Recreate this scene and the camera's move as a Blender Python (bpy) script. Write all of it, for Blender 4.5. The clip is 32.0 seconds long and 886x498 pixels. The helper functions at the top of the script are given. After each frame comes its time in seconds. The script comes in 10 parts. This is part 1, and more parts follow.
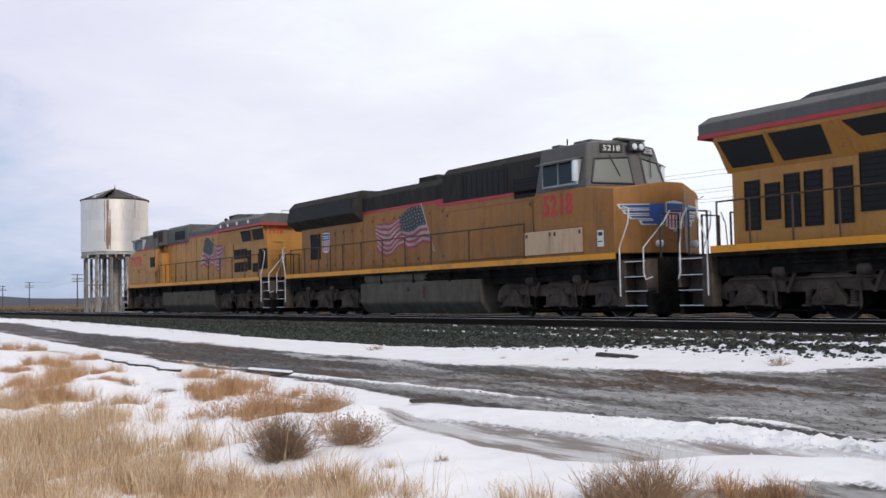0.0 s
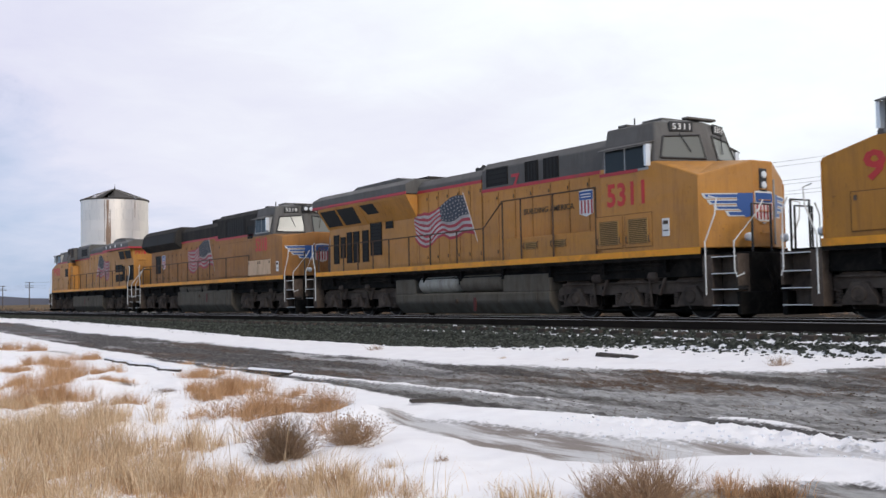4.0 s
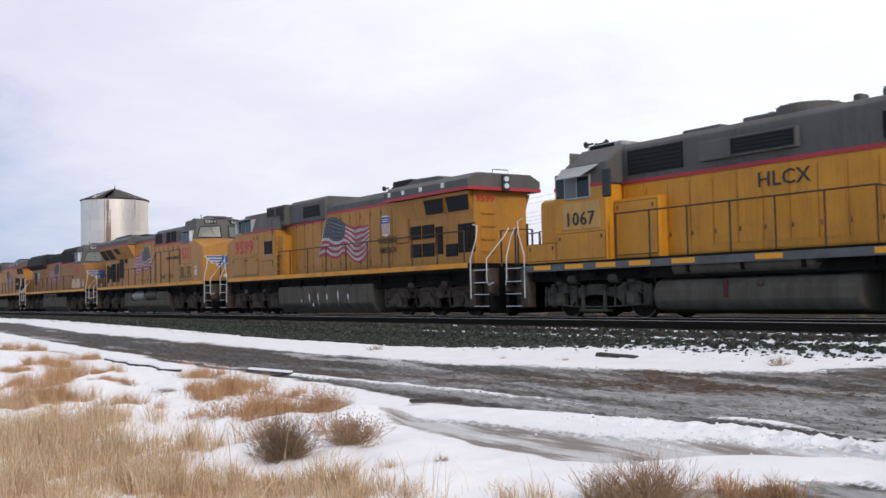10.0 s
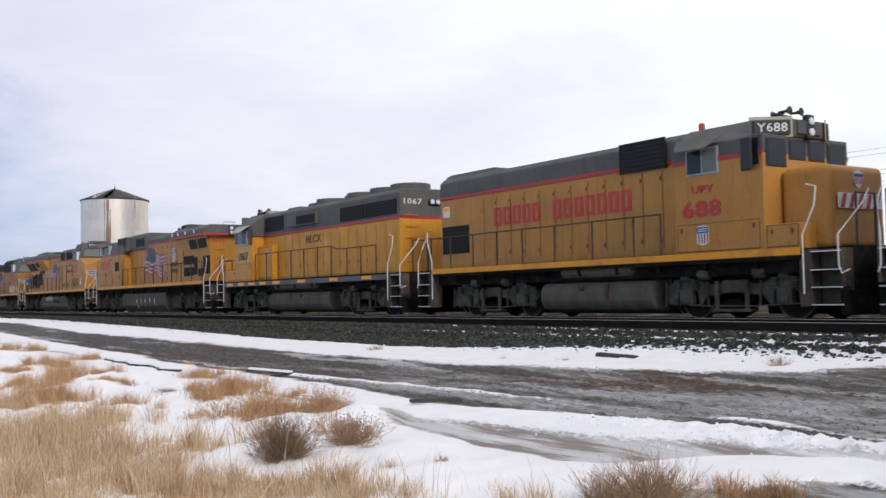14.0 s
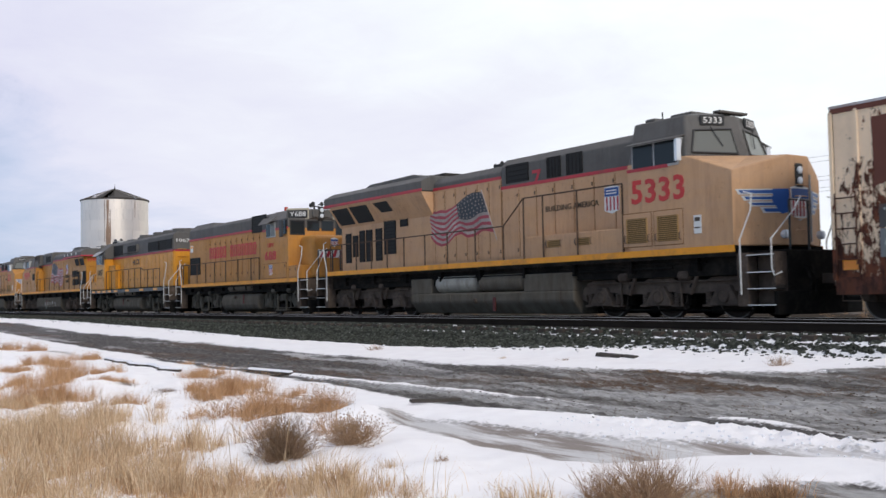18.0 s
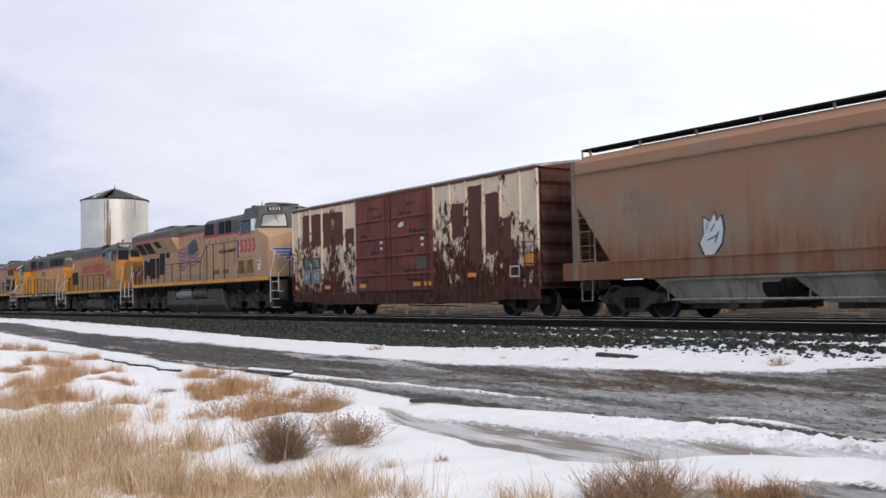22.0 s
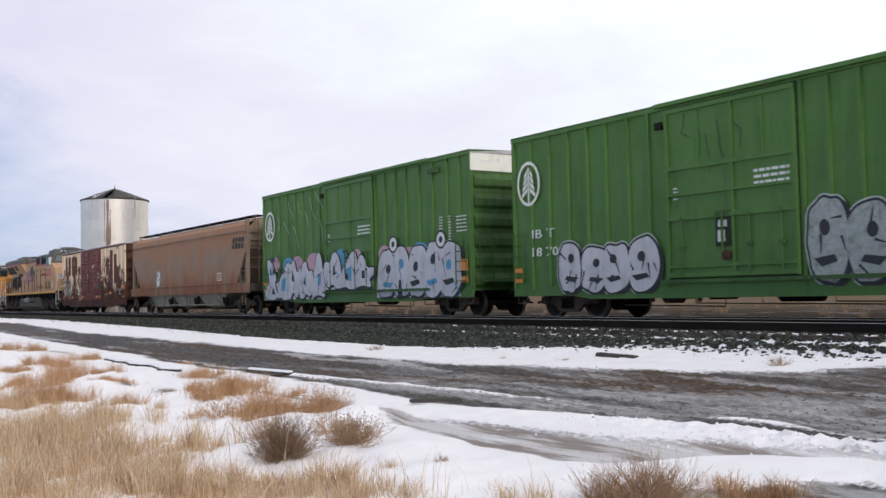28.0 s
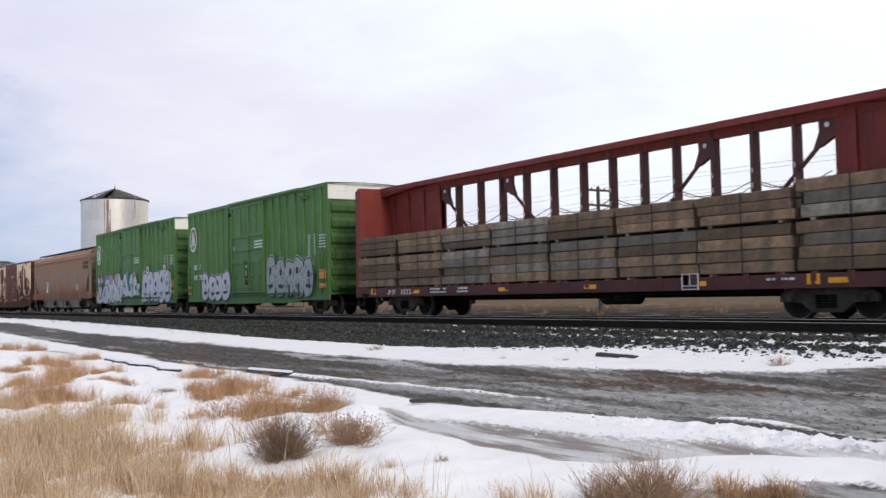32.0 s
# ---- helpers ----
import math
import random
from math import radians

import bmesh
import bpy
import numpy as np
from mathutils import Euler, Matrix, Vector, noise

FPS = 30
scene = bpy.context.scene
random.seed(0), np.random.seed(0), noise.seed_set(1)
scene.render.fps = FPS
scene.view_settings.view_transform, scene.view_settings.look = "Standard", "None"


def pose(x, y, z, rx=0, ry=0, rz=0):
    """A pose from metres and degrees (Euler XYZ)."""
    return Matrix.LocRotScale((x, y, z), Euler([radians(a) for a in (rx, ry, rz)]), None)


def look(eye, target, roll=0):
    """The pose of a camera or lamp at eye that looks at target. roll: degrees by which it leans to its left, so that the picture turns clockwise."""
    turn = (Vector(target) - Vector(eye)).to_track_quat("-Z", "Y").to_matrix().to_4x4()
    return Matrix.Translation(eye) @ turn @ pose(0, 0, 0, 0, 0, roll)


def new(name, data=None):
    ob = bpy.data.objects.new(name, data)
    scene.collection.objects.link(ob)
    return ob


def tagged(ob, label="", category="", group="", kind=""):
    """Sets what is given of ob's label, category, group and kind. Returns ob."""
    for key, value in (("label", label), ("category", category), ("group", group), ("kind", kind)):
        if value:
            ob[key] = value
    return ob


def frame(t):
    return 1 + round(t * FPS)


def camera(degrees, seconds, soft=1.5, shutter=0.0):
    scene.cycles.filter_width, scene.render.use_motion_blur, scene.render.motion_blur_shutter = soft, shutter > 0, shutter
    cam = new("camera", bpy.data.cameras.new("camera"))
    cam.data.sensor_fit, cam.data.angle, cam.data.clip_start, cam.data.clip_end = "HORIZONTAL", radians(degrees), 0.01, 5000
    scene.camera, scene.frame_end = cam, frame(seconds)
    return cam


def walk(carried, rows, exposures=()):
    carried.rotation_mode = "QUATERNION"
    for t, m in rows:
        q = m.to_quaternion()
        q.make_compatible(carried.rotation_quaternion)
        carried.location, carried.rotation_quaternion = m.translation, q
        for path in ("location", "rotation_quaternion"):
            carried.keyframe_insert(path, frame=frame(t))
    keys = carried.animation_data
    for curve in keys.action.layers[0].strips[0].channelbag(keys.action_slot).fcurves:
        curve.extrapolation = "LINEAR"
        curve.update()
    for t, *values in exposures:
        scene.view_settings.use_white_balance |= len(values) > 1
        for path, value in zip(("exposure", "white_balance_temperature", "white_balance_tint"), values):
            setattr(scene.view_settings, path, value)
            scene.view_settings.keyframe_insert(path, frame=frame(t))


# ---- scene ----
# World: the train runs along -x on the track at y = TRACK_Y; z = 0 is the top of its rails.
CAM_H, TRACK_Y, NEAR_Y = 0.644, 18.90, 14.85
cam = camera(47.549, 32.0, soft=1.5, shutter=0.2)
YAW, PITCH = radians(33.616), radians(2.6935)
EYE = (0.0, 0.0, CAM_H)
AIM = (-math.cos(YAW) * math.cos(PITCH), math.sin(YAW) * math.cos(PITCH), CAM_H + math.sin(PITCH))
walk(cam, [(0, look(EYE, AIM, -1.1335)), (32, look(EYE, AIM, -1.1335))])


def train_shift(t):
    """How far the train has run at t seconds; it slowly gathers speed."""
    u = t / 32.0
    return -(152.737 * u + 34.813 * u ** 2 + 8.2815 * u ** 3 - 7.8506 * u ** 4 + 0.08645 * u ** 5)


# ---------------------------------------------------------------- world and light
def nd(tree, kind, **values):
    n = tree.nodes.new(kind)
    for key, v in values.items():
        if key in n.inputs:
            n.inputs[key].default_value = v
    return n


def make_world():
    w = bpy.data.worlds.new("winter_sky")
    scene.world = w
    w.use_nodes = True
    t = w.node_tree
    t.nodes.clear()
    out = t.nodes.new("ShaderNodeOutputWorld")
    bg = t.nodes.new("ShaderNodeBackground")
    sky = t.nodes.new("ShaderNodeTexSky")
    sky.sky_type, sky.sun_disc = "NISHITA", False
    sky.sun_elevation, sky.sun_rotation = radians(32), radians(SUN_TURN)
    sky.dust_density, sky.ozone_density = 2.0, 2.5
    dim = t.nodes.new("ShaderNodeVectorMath")
    dim.operation = "SCALE"
    dim.inputs["Scale"].default_value = 0.1
    t.links.new(sky.outputs[0], dim.inputs[0])
    co = t.nodes.new("ShaderNodeTexCoord")
    sep = t.nodes.new("ShaderNodeSeparateXYZ")
    t.links.new(co.outputs["Generated"], sep.inputs[0])
    # streaky cloud deck
    mp = t.nodes.new("ShaderNodeMapping")
    mp.inputs["Scale"].default_value = (1.0, 1.0, 3.2)
    mp.inputs["Rotation"].default_value = (0.10, 0.14, 0.0)
    t.links.new(co.outputs["Generated"], mp.inputs[0])
    big = nd(t, "ShaderNodeTexNoise", Scale=2.6, Detail=8.0, Roughness=0.55, Distortion=0.5)
    t.links.new(mp.outputs[0], big.inputs["Vector"])
    fine = nd(t, "ShaderNodeTexNoise", Scale=7.0, Detail=8.0, Roughness=0.6, Distortion=0.9)
    t.links.new(mp.outputs[0], fine.inputs["Vector"])
    mixn = t.nodes.new("ShaderNodeMath")
    mixn.operation = "MULTIPLY_ADD"
    mixn.inputs[1].default_value = 0.35
    t.links.new(fine.outputs[0], mixn.inputs[0])
    t.links.new(big.outputs[0], mixn.inputs[2])
    # the deck is brighter towards the hidden sun and bluer low in the west
    bright = t.nodes.new("ShaderNodeVectorMath")
    bright.operation = "DOT_PRODUCT"
    bright.inputs[1].default_value = (-0.30, 0.80, 0.52)
    t.links.new(co.outputs["Generated"], bright.inputs[0])
    ramp = t.nodes.new("ShaderNodeValToRGB")
    r = ramp.color_ramp
    r.elements[0].position, r.elements[0].color = 0.10, (0.255, 0.26, 0.305, 1)
    r.elements[1].position, r.elements[1].color = 0.93, (1.0, 1.06, 1.08, 1)
    for at, tone in ((0.45, (0.74, 0.745, 0.91, 1)), (0.70, (0.85, 0.865, 0.97, 1))):
        r.elements.new(at).color = tone
    wob = t.nodes.new("ShaderNodeMath")
    wob.operation = "MULTIPLY_ADD"
    wob.inputs[1].default_value = 0.64
    wob.inputs[2].default_value = -0.435
    t.links.new(mixn.outputs[0], wob.inputs[0])
    add = t.nodes.new("ShaderNodeMath")
    add.operation = "ADD"
    t.links.new(bright.outputs["Value"], add.inputs[0])
    t.links.new(wob.outputs[0], add.inputs[1])
    t.links.new(add.outputs[0], ramp.inputs[0])
    # thinner cover near the horizon shows the clear sky
    cover = t.nodes.new("ShaderNodeMapRange")
    cover.inputs["From Min"].default_value, cover.inputs["From Max"].default_value = 0.41, 0.72
    cover.inputs["To Min"].default_value, cover.inputs["To Max"].default_value = 0.0, 1.0
    lift = t.nodes.new("ShaderNodeMath")
    lift.operation = "MULTIPLY_ADD"
    lift.inputs[1].default_value = 1.15
    t.links.new(sep.outputs[2], lift.inputs[0])
    t.links.new(add.outputs[0], lift.inputs[2])
    t.links.new(lift.outputs[0], cover.inputs[0])
    mix = t.nodes.new("ShaderNodeMix")
    mix.data_type = "RGBA"
    t.links.new(cover.outputs[0], mix.inputs[0])
    low = t.nodes.new("ShaderNodeMix")
    low.data_type = "RGBA"
    low.inputs[0].default_value = 0.25
    low.inputs[6].default_value = (0.40, 0.56, 0.82, 1)
    t.links.new(dim.outputs[0], low.inputs[7])
    t.links.new(low.outputs[2], mix.inputs[6])
    t.links.new(ramp.outputs[0], mix.inputs[7])
    t.links.new(mix.outputs[2], bg.inputs[0])
    bg.inputs[1].default_value = 1.0
    t.links.new(bg.outputs[0], out.inputs[0])


SUN_TURN = 100.0
make_world()
sun = new("sun", bpy.data.lights.new("sun", "SUN"))
sun.data.energy, sun.data.angle, sun.data.color = 1.75, radians(16), (1.0, 0.94, 0.86)
sun.matrix_world = look((0, 0, 60), (-0.85, 0.10, 59.46))
scene.view_settings.exposure = 0.0


# ---------------------------------------------------------------- materials
def material(name, color, rough=0.6, metal=0.0, vary=0.15, scale=1.5, grime=None, grime_amount=0.0, grime_scale=0.8,
             bump=0.1, bump_scale=40.0, streak=False, coat=0.0, spread=0.0, spec=0.5):
    """Painted or raw surface: two scales of tone, optional dirt (streaked down the sides), fine relief."""
    m = bpy.data.materials.new(name)
    m.use_nodes = True
    t = m.node_tree
    b = t.nodes["Principled BSDF"]
    co = t.nodes.new("ShaderNodeTexCoord")
    vec = co.outputs["Object"]
    n1 = nd(t, "ShaderNodeTexNoise", Scale=scale, Detail=6.0, Roughness=0.65)
    t.links.new(vec, n1.inputs["Vector"])
    hsv = t.nodes.new("ShaderNodeHueSaturation")
    hsv.inputs["Color"].default_value = (*color, 1)
    val = t.nodes.new("ShaderNodeMapRange")
    val.inputs["From Min"].default_value, val.inputs["From Max"].default_value = 0.25, 0.75
    val.inputs["To Min"].default_value, val.inputs["To Max"].default_value = 1 - vary, 1 + vary
    t.links.new(n1.outputs[0], val.inputs[0])
    last_val = val.outputs[0]
    if spread:
        info = t.nodes.new("ShaderNodeObjectInfo")
        sp = t.nodes.new("ShaderNodeMapRange")
        sp.inputs["To Min"].default_value, sp.inputs["To Max"].default_value = 1 - spread, 1 + spread
        t.links.new(info.outputs["Random"], sp.inputs[0])
        mul = t.nodes.new("ShaderNodeMath")
        mul.operation = "MULTIPLY"
        t.links.new(last_val, mul.inputs[0])
        t.links.new(sp.outputs[0], mul.inputs[1])
        last_val = mul.outputs[0]
    t.links.new(last_val, hsv.inputs["Value"])
    col = hsv.outputs[0]
    if grime:
        gm = t.nodes.new("ShaderNodeMapping")
        gm.inputs["Scale"].default_value = (1.0, 1.0, 0.16) if streak else (1, 1, 1)
        t.links.new(vec, gm.inputs[0])
        g = nd(t, "ShaderNodeTexNoise", Scale=grime_scale * (4.0 if streak else 1.0), Detail=9.0, Roughness=0.72, Distortion=0.3)
        t.links.new(gm.outputs[0], g.inputs["Vector"])
        gr = t.nodes.new("ShaderNodeMapRange")
        gr.inputs["From Min"].default_value = 0.62 - 0.42 * grime_amount
        gr.inputs["From Max"].default_value = 0.82 - 0.30 * grime_amount
        t.links.new(g.outputs[0], gr.inputs[0])
        mx = t.nodes.new("ShaderNodeMix")
        mx.data_type = "RGBA"
        t.links.new(gr.outputs[0], mx.inputs[0])
        t.links.new(col, mx.inputs[6])
        mx.inputs[7].default_value = (*grime, 1)
        col = mx.outputs[2]
    t.links.new(col, b.inputs["Base Color"])
    rr = t.nodes.new("ShaderNodeMapRange")
    rr.inputs["To Min"].default_value, rr.inputs["To Max"].default_value = max(rough - 0.1, 0.02), min(rough + 0.12, 1)
    t.links.new(n1.outputs[0], rr.inputs[0])
    t.links.new(rr.outputs[0], b.inputs["Roughness"])
    b.inputs["Metallic"].default_value = metal
    b.inputs["Coat Weight"].default_value = coat
    b.inputs["Specular IOR Level"].default_value = spec
    if bump:
        n2 = nd(t, "ShaderNodeTexNoise", Scale=bump_scale, Detail=4.0)
        t.links.new(vec, n2.inputs["Vector"])
        bp = t.nodes.new("ShaderNodeBump")
        bp.inputs["Strength"].default_value = bump
        bp.inputs["Distance"].default_value = 0.02
        t.links.new(n2.outputs[0], bp.inputs["Height"])
        t.links.new(bp.outputs[0], b.inputs["Normal"])
    return m




def paint(name, color, stain, rough=0.5, streaks=0.5, spots=0.4, fade=0.10, dust=None, dusted=0.0):
    """Weathered coach paint: cloudy fading, fine upright dirt runs, rust spots, a film of dust."""
    m = bpy.data.materials.new(name)
    m.use_nodes = True
    t = m.node_tree
    b = t.nodes["Principled BSDF"]
    co = t.nodes.new("ShaderNodeTexCoord")

    def noise(scale, stretch, detail=6.0, roughness=0.65, warp=0.0):
        mp = t.nodes.new("ShaderNodeMapping")
        mp.inputs["Scale"].default_value = stretch
        t.links.new(co.outputs["Object"], mp.inputs[0])
        n = nd(t, "ShaderNodeTexNoise", Scale=scale, Detail=detail, Roughness=roughness, Distortion=warp)
        t.links.new(mp.outputs[0], n.inputs["Vector"])
        return n.outputs[0]

    def ramp(v, a, c, lo=0.0, hi=1.0):
        r = t.nodes.new("ShaderNodeMapRange")
        for key, x in (("From Min", a), ("From Max", c), ("To Min", lo), ("To Max", hi)):
            r.inputs[key].default_value = x
        t.links.new(v, r.inputs[0])
        return r.outputs[0]

    def times(a, c):
        n = t.nodes.new("ShaderNodeMath")
        n.operation = "MULTIPLY"
        t.links.new(a, n.inputs[0])
        t.links.new(c, n.inputs[1])
        return n.outputs[0]

    def mix(f, a, c):
        n = t.nodes.new("ShaderNodeMix")
        n.data_type = "RGBA"
        t.links.new(f, n.inputs[0])
        for k, x in ((6, a), (7, c)):
            if isinstance(x, tuple):
                n.inputs[k].default_value = (*x, 1)
            else:
                t.links.new(x, n.inputs[k])
        return n.outputs[2]

    cloud = noise(0.9, (1, 1, 1), 7.0, 0.7)
    col = mix(ramp(cloud, 0.3, 0.7), tuple(c * (1 + fade) for c in color), tuple(c * (1 - fade) for c in color))
    wide = noise(1.3, (1, 1, 0.35), 5.0)
    fine = noise(7.0, (1, 1, 0.10), 6.0, 0.7, 0.2)
    col = mix(times(ramp(fine, 0.43, 0.66, 0.0, streaks), ramp(wide, 0.36, 0.58)), col, stain)
    thin = noise(26.0, (1, 1, 0.05), 3.0)
    col = mix(times(ramp(thin, 0.60, 0.72, 0.0, streaks), ramp(wide, 0.42, 0.60)), col, tuple(c * 0.55 for c in stain))
    spot = noise(9.0, (1, 1, 0.6), 4.0, 0.8)
    col = mix(times(ramp(spot, 0.60, 0.67, 0.0, spots), ramp(cloud, 0.40, 0.55)), col, (0.10, 0.042, 0.02))
    if dust:
        col = mix(ramp(noise(1.6, (0.6, 1, 1.6), 6.0, 0.7), 0.36, 0.66, 0.0, dusted), col, dust)
    t.links.new(col, b.inputs["Base Color"])
    t.links.new(ramp(cloud, 0.3, 0.7, rough - 0.08, rough + 0.12), b.inputs["Roughness"])
    b.inputs["Specular IOR Level"].default_value = 0.35
    bp = t.nodes.new("ShaderNodeBump")
    bp.inputs["Strength"].default_value, bp.inputs["Distance"].default_value = 0.12, 0.03
    t.links.new(noise(2.2, (1, 1, 0.5), 2.0), bp.inputs["Height"])
    t.links.new(bp.outputs[0], b.inputs["Normal"])
    return m


MAT = dict(
    yellow=paint("armour_yellow", (0.50, 0.222, 0.038), (0.24, 0.105, 0.03), 0.5, 0.60, 0.7, 0.12, (0.42, 0.215, 0.085), 0.45),
    yellow_clean=paint("clean_yellow", (0.66, 0.282, 0.020), (0.29, 0.12, 0.02), 0.42, 0.50, 0.5, 0.10, (0.46, 0.20, 0.03), 0.35),
    yellow_warm=paint("deep_yellow", (0.475, 0.205, 0.020), (0.20, 0.085, 0.018), 0.45, 0.60, 0.7, 0.12, (0.37, 0.165, 0.035), 0.45),
    yellow_dusty=paint("dusty_yellow", (0.56, 0.33, 0.175), (0.27, 0.145, 0.075), 0.7, 0.50, 0.6, 0.10, (0.50, 0.325, 0.215), 0.5),
    yellow_old=paint("soot_yellow", (0.36, 0.152, 0.030), (0.15, 0.07, 0.028), 0.6, 0.75, 0.8, 0.16, (0.30, 0.15, 0.065), 0.55),
    stripe=material("sill_yellow", (0.85, 0.335, 0.008), 0.5, vary=0.12, grime=(0.36, 0.16, 0.03), grime_amount=0.3),
    patch=material("reflector_yellow", (0.95, 0.40, 0.006), 0.35, vary=0.05),
    orange=material("reflector_orange", (0.85, 0.28, 0.02), 0.35, vary=0.1),
    grey=paint("roof_grey", (0.105, 0.101, 0.096), (0.055, 0.050, 0.045), 0.65, 0.6, 0.3, 0.14, (0.13, 0.115, 0.10), 0.4),
    grey_light=material("light_grey", (0.36, 0.36, 0.35), 0.55, vary=0.12, grime=(0.1, 0.09, 0.08), grime_amount=0.3),
    soot=material("sooty_roof", (0.034, 0.032, 0.030), 0.85, vary=0.35, spec=0.12, grime=(0.06, 0.052, 0.045), grime_amount=0.35, streak=True),
    red=material("red_stripe", (0.43, 0.027, 0.040), 0.5, vary=0.12, grime=(0.15, 0.06, 0.04), grime_amount=0.2),
    number=material("red_number", (0.50, 0.03, 0.028), 0.5, vary=0.15),
    black=material("black_paint", (0.02, 0.02, 0.02), 0.5, vary=0.2),
    slat=material("grille_slat", (0.019, 0.018, 0.017), 0.85, vary=0.3, bump=0.0, spec=0.15),
    grille=material("dark_grille", (0.012, 0.012, 0.012), 0.8, vary=0.3, bump=0.0),
    truck=material("truck_steel", (0.088, 0.066, 0.053), 0.9, vary=0.4, spec=0.10, grime=(0.165, 0.128, 0.100), grime_amount=0.42, grime_scale=1.6, bump=0.3),
    tank=material("tank_grey", (0.150, 0.130, 0.103), 0.85, vary=0.25, spec=0.10, grime=(0.105, 0.083, 0.062), grime_amount=0.45, streak=True),
    tank_white=material("reservoir_grey", (0.36, 0.335, 0.285), 0.55, vary=0.2, grime=(0.16, 0.13, 0.10), grime_amount=0.4, streak=True),
    under=material("underframe_black", (0.011, 0.010, 0.009), 0.9, vary=0.4, spec=0.10, grime=(0.038, 0.031, 0.025), grime_amount=0.35, grime_scale=2.0),
    wheel=material("wheel_steel", (0.045, 0.034, 0.027), 0.9, 0.0, vary=0.35, spec=0.15),
    tread=material("wheel_rim", (0.17, 0.145, 0.125), 0.55, 0.3, vary=0.15),
    sight=material("gauge_frame", (0.11, 0.02, 0.016), 0.6, vary=0.2),
    sill_grey=material("sill_grey", (0.135, 0.135, 0.135), 0.6, vary=0.15, grime=(0.06, 0.055, 0.05), grime_amount=0.3),
    beacon=material("beacon_red", (0.42, 0.05, 0.03), 0.3, vary=0.05),
    seam=material("door_seam", (0.19, 0.085, 0.022), 0.8, vary=0.3),
    railing=material("rusty_railing", (0.075, 0.042, 0.026), 0.8, vary=0.3),
    white=material("white_paint", (0.75, 0.74, 0.71), 0.5, vary=0.08, grime=(0.3, 0.28, 0.25), grime_amount=0.15),
    blue=material("wing_blue", (0.022, 0.085, 0.29), 0.45, vary=0.12),
    silver=material("wing_silver", (0.62, 0.62, 0.60), 0.45, vary=0.1),
    rail=material("rail_steel", (0.022, 0.018, 0.015), 0.95, vary=0.3, bump=0.2, spec=0.05),
    rail_top=material("rail_head", (0.30, 0.30, 0.31), 0.30, 1.0, vary=0.1),
    tie=material("tie_wood", (0.06, 0.045, 0.035), 0.9, vary=0.4, bump=0.5, spread=0.3),
    lens=material("lamp_lens", (0.75, 0.78, 0.8), 0.1, 0.2, vary=0.05),
    tan_door=material("primer_tan", (0.62, 0.42, 0.26), 0.6, vary=0.1, grime=(0.35, 0.2, 0.1), grime_amount=0.3, streak=True),
)


def glass_material(name, tint, rough=0.05):
    m = bpy.data.materials.new(name)
    m.use_nodes = True
    b = m.node_tree.nodes["Principled BSDF"]
    b.inputs["Base Color"].default_value = (*tint, 1)
    b.inputs["Roughness"].default_value = rough
    b.inputs["IOR"].default_value = 1.5
    b.inputs["Specular IOR Level"].default_value = 0.35
    return m


MAT["glass"] = glass_material("dark_glass", (0.02, 0.024, 0.026))
MAT["glass_light"] = glass_material("dusty_glass", (0.15, 0.155, 0.14), 0.2)


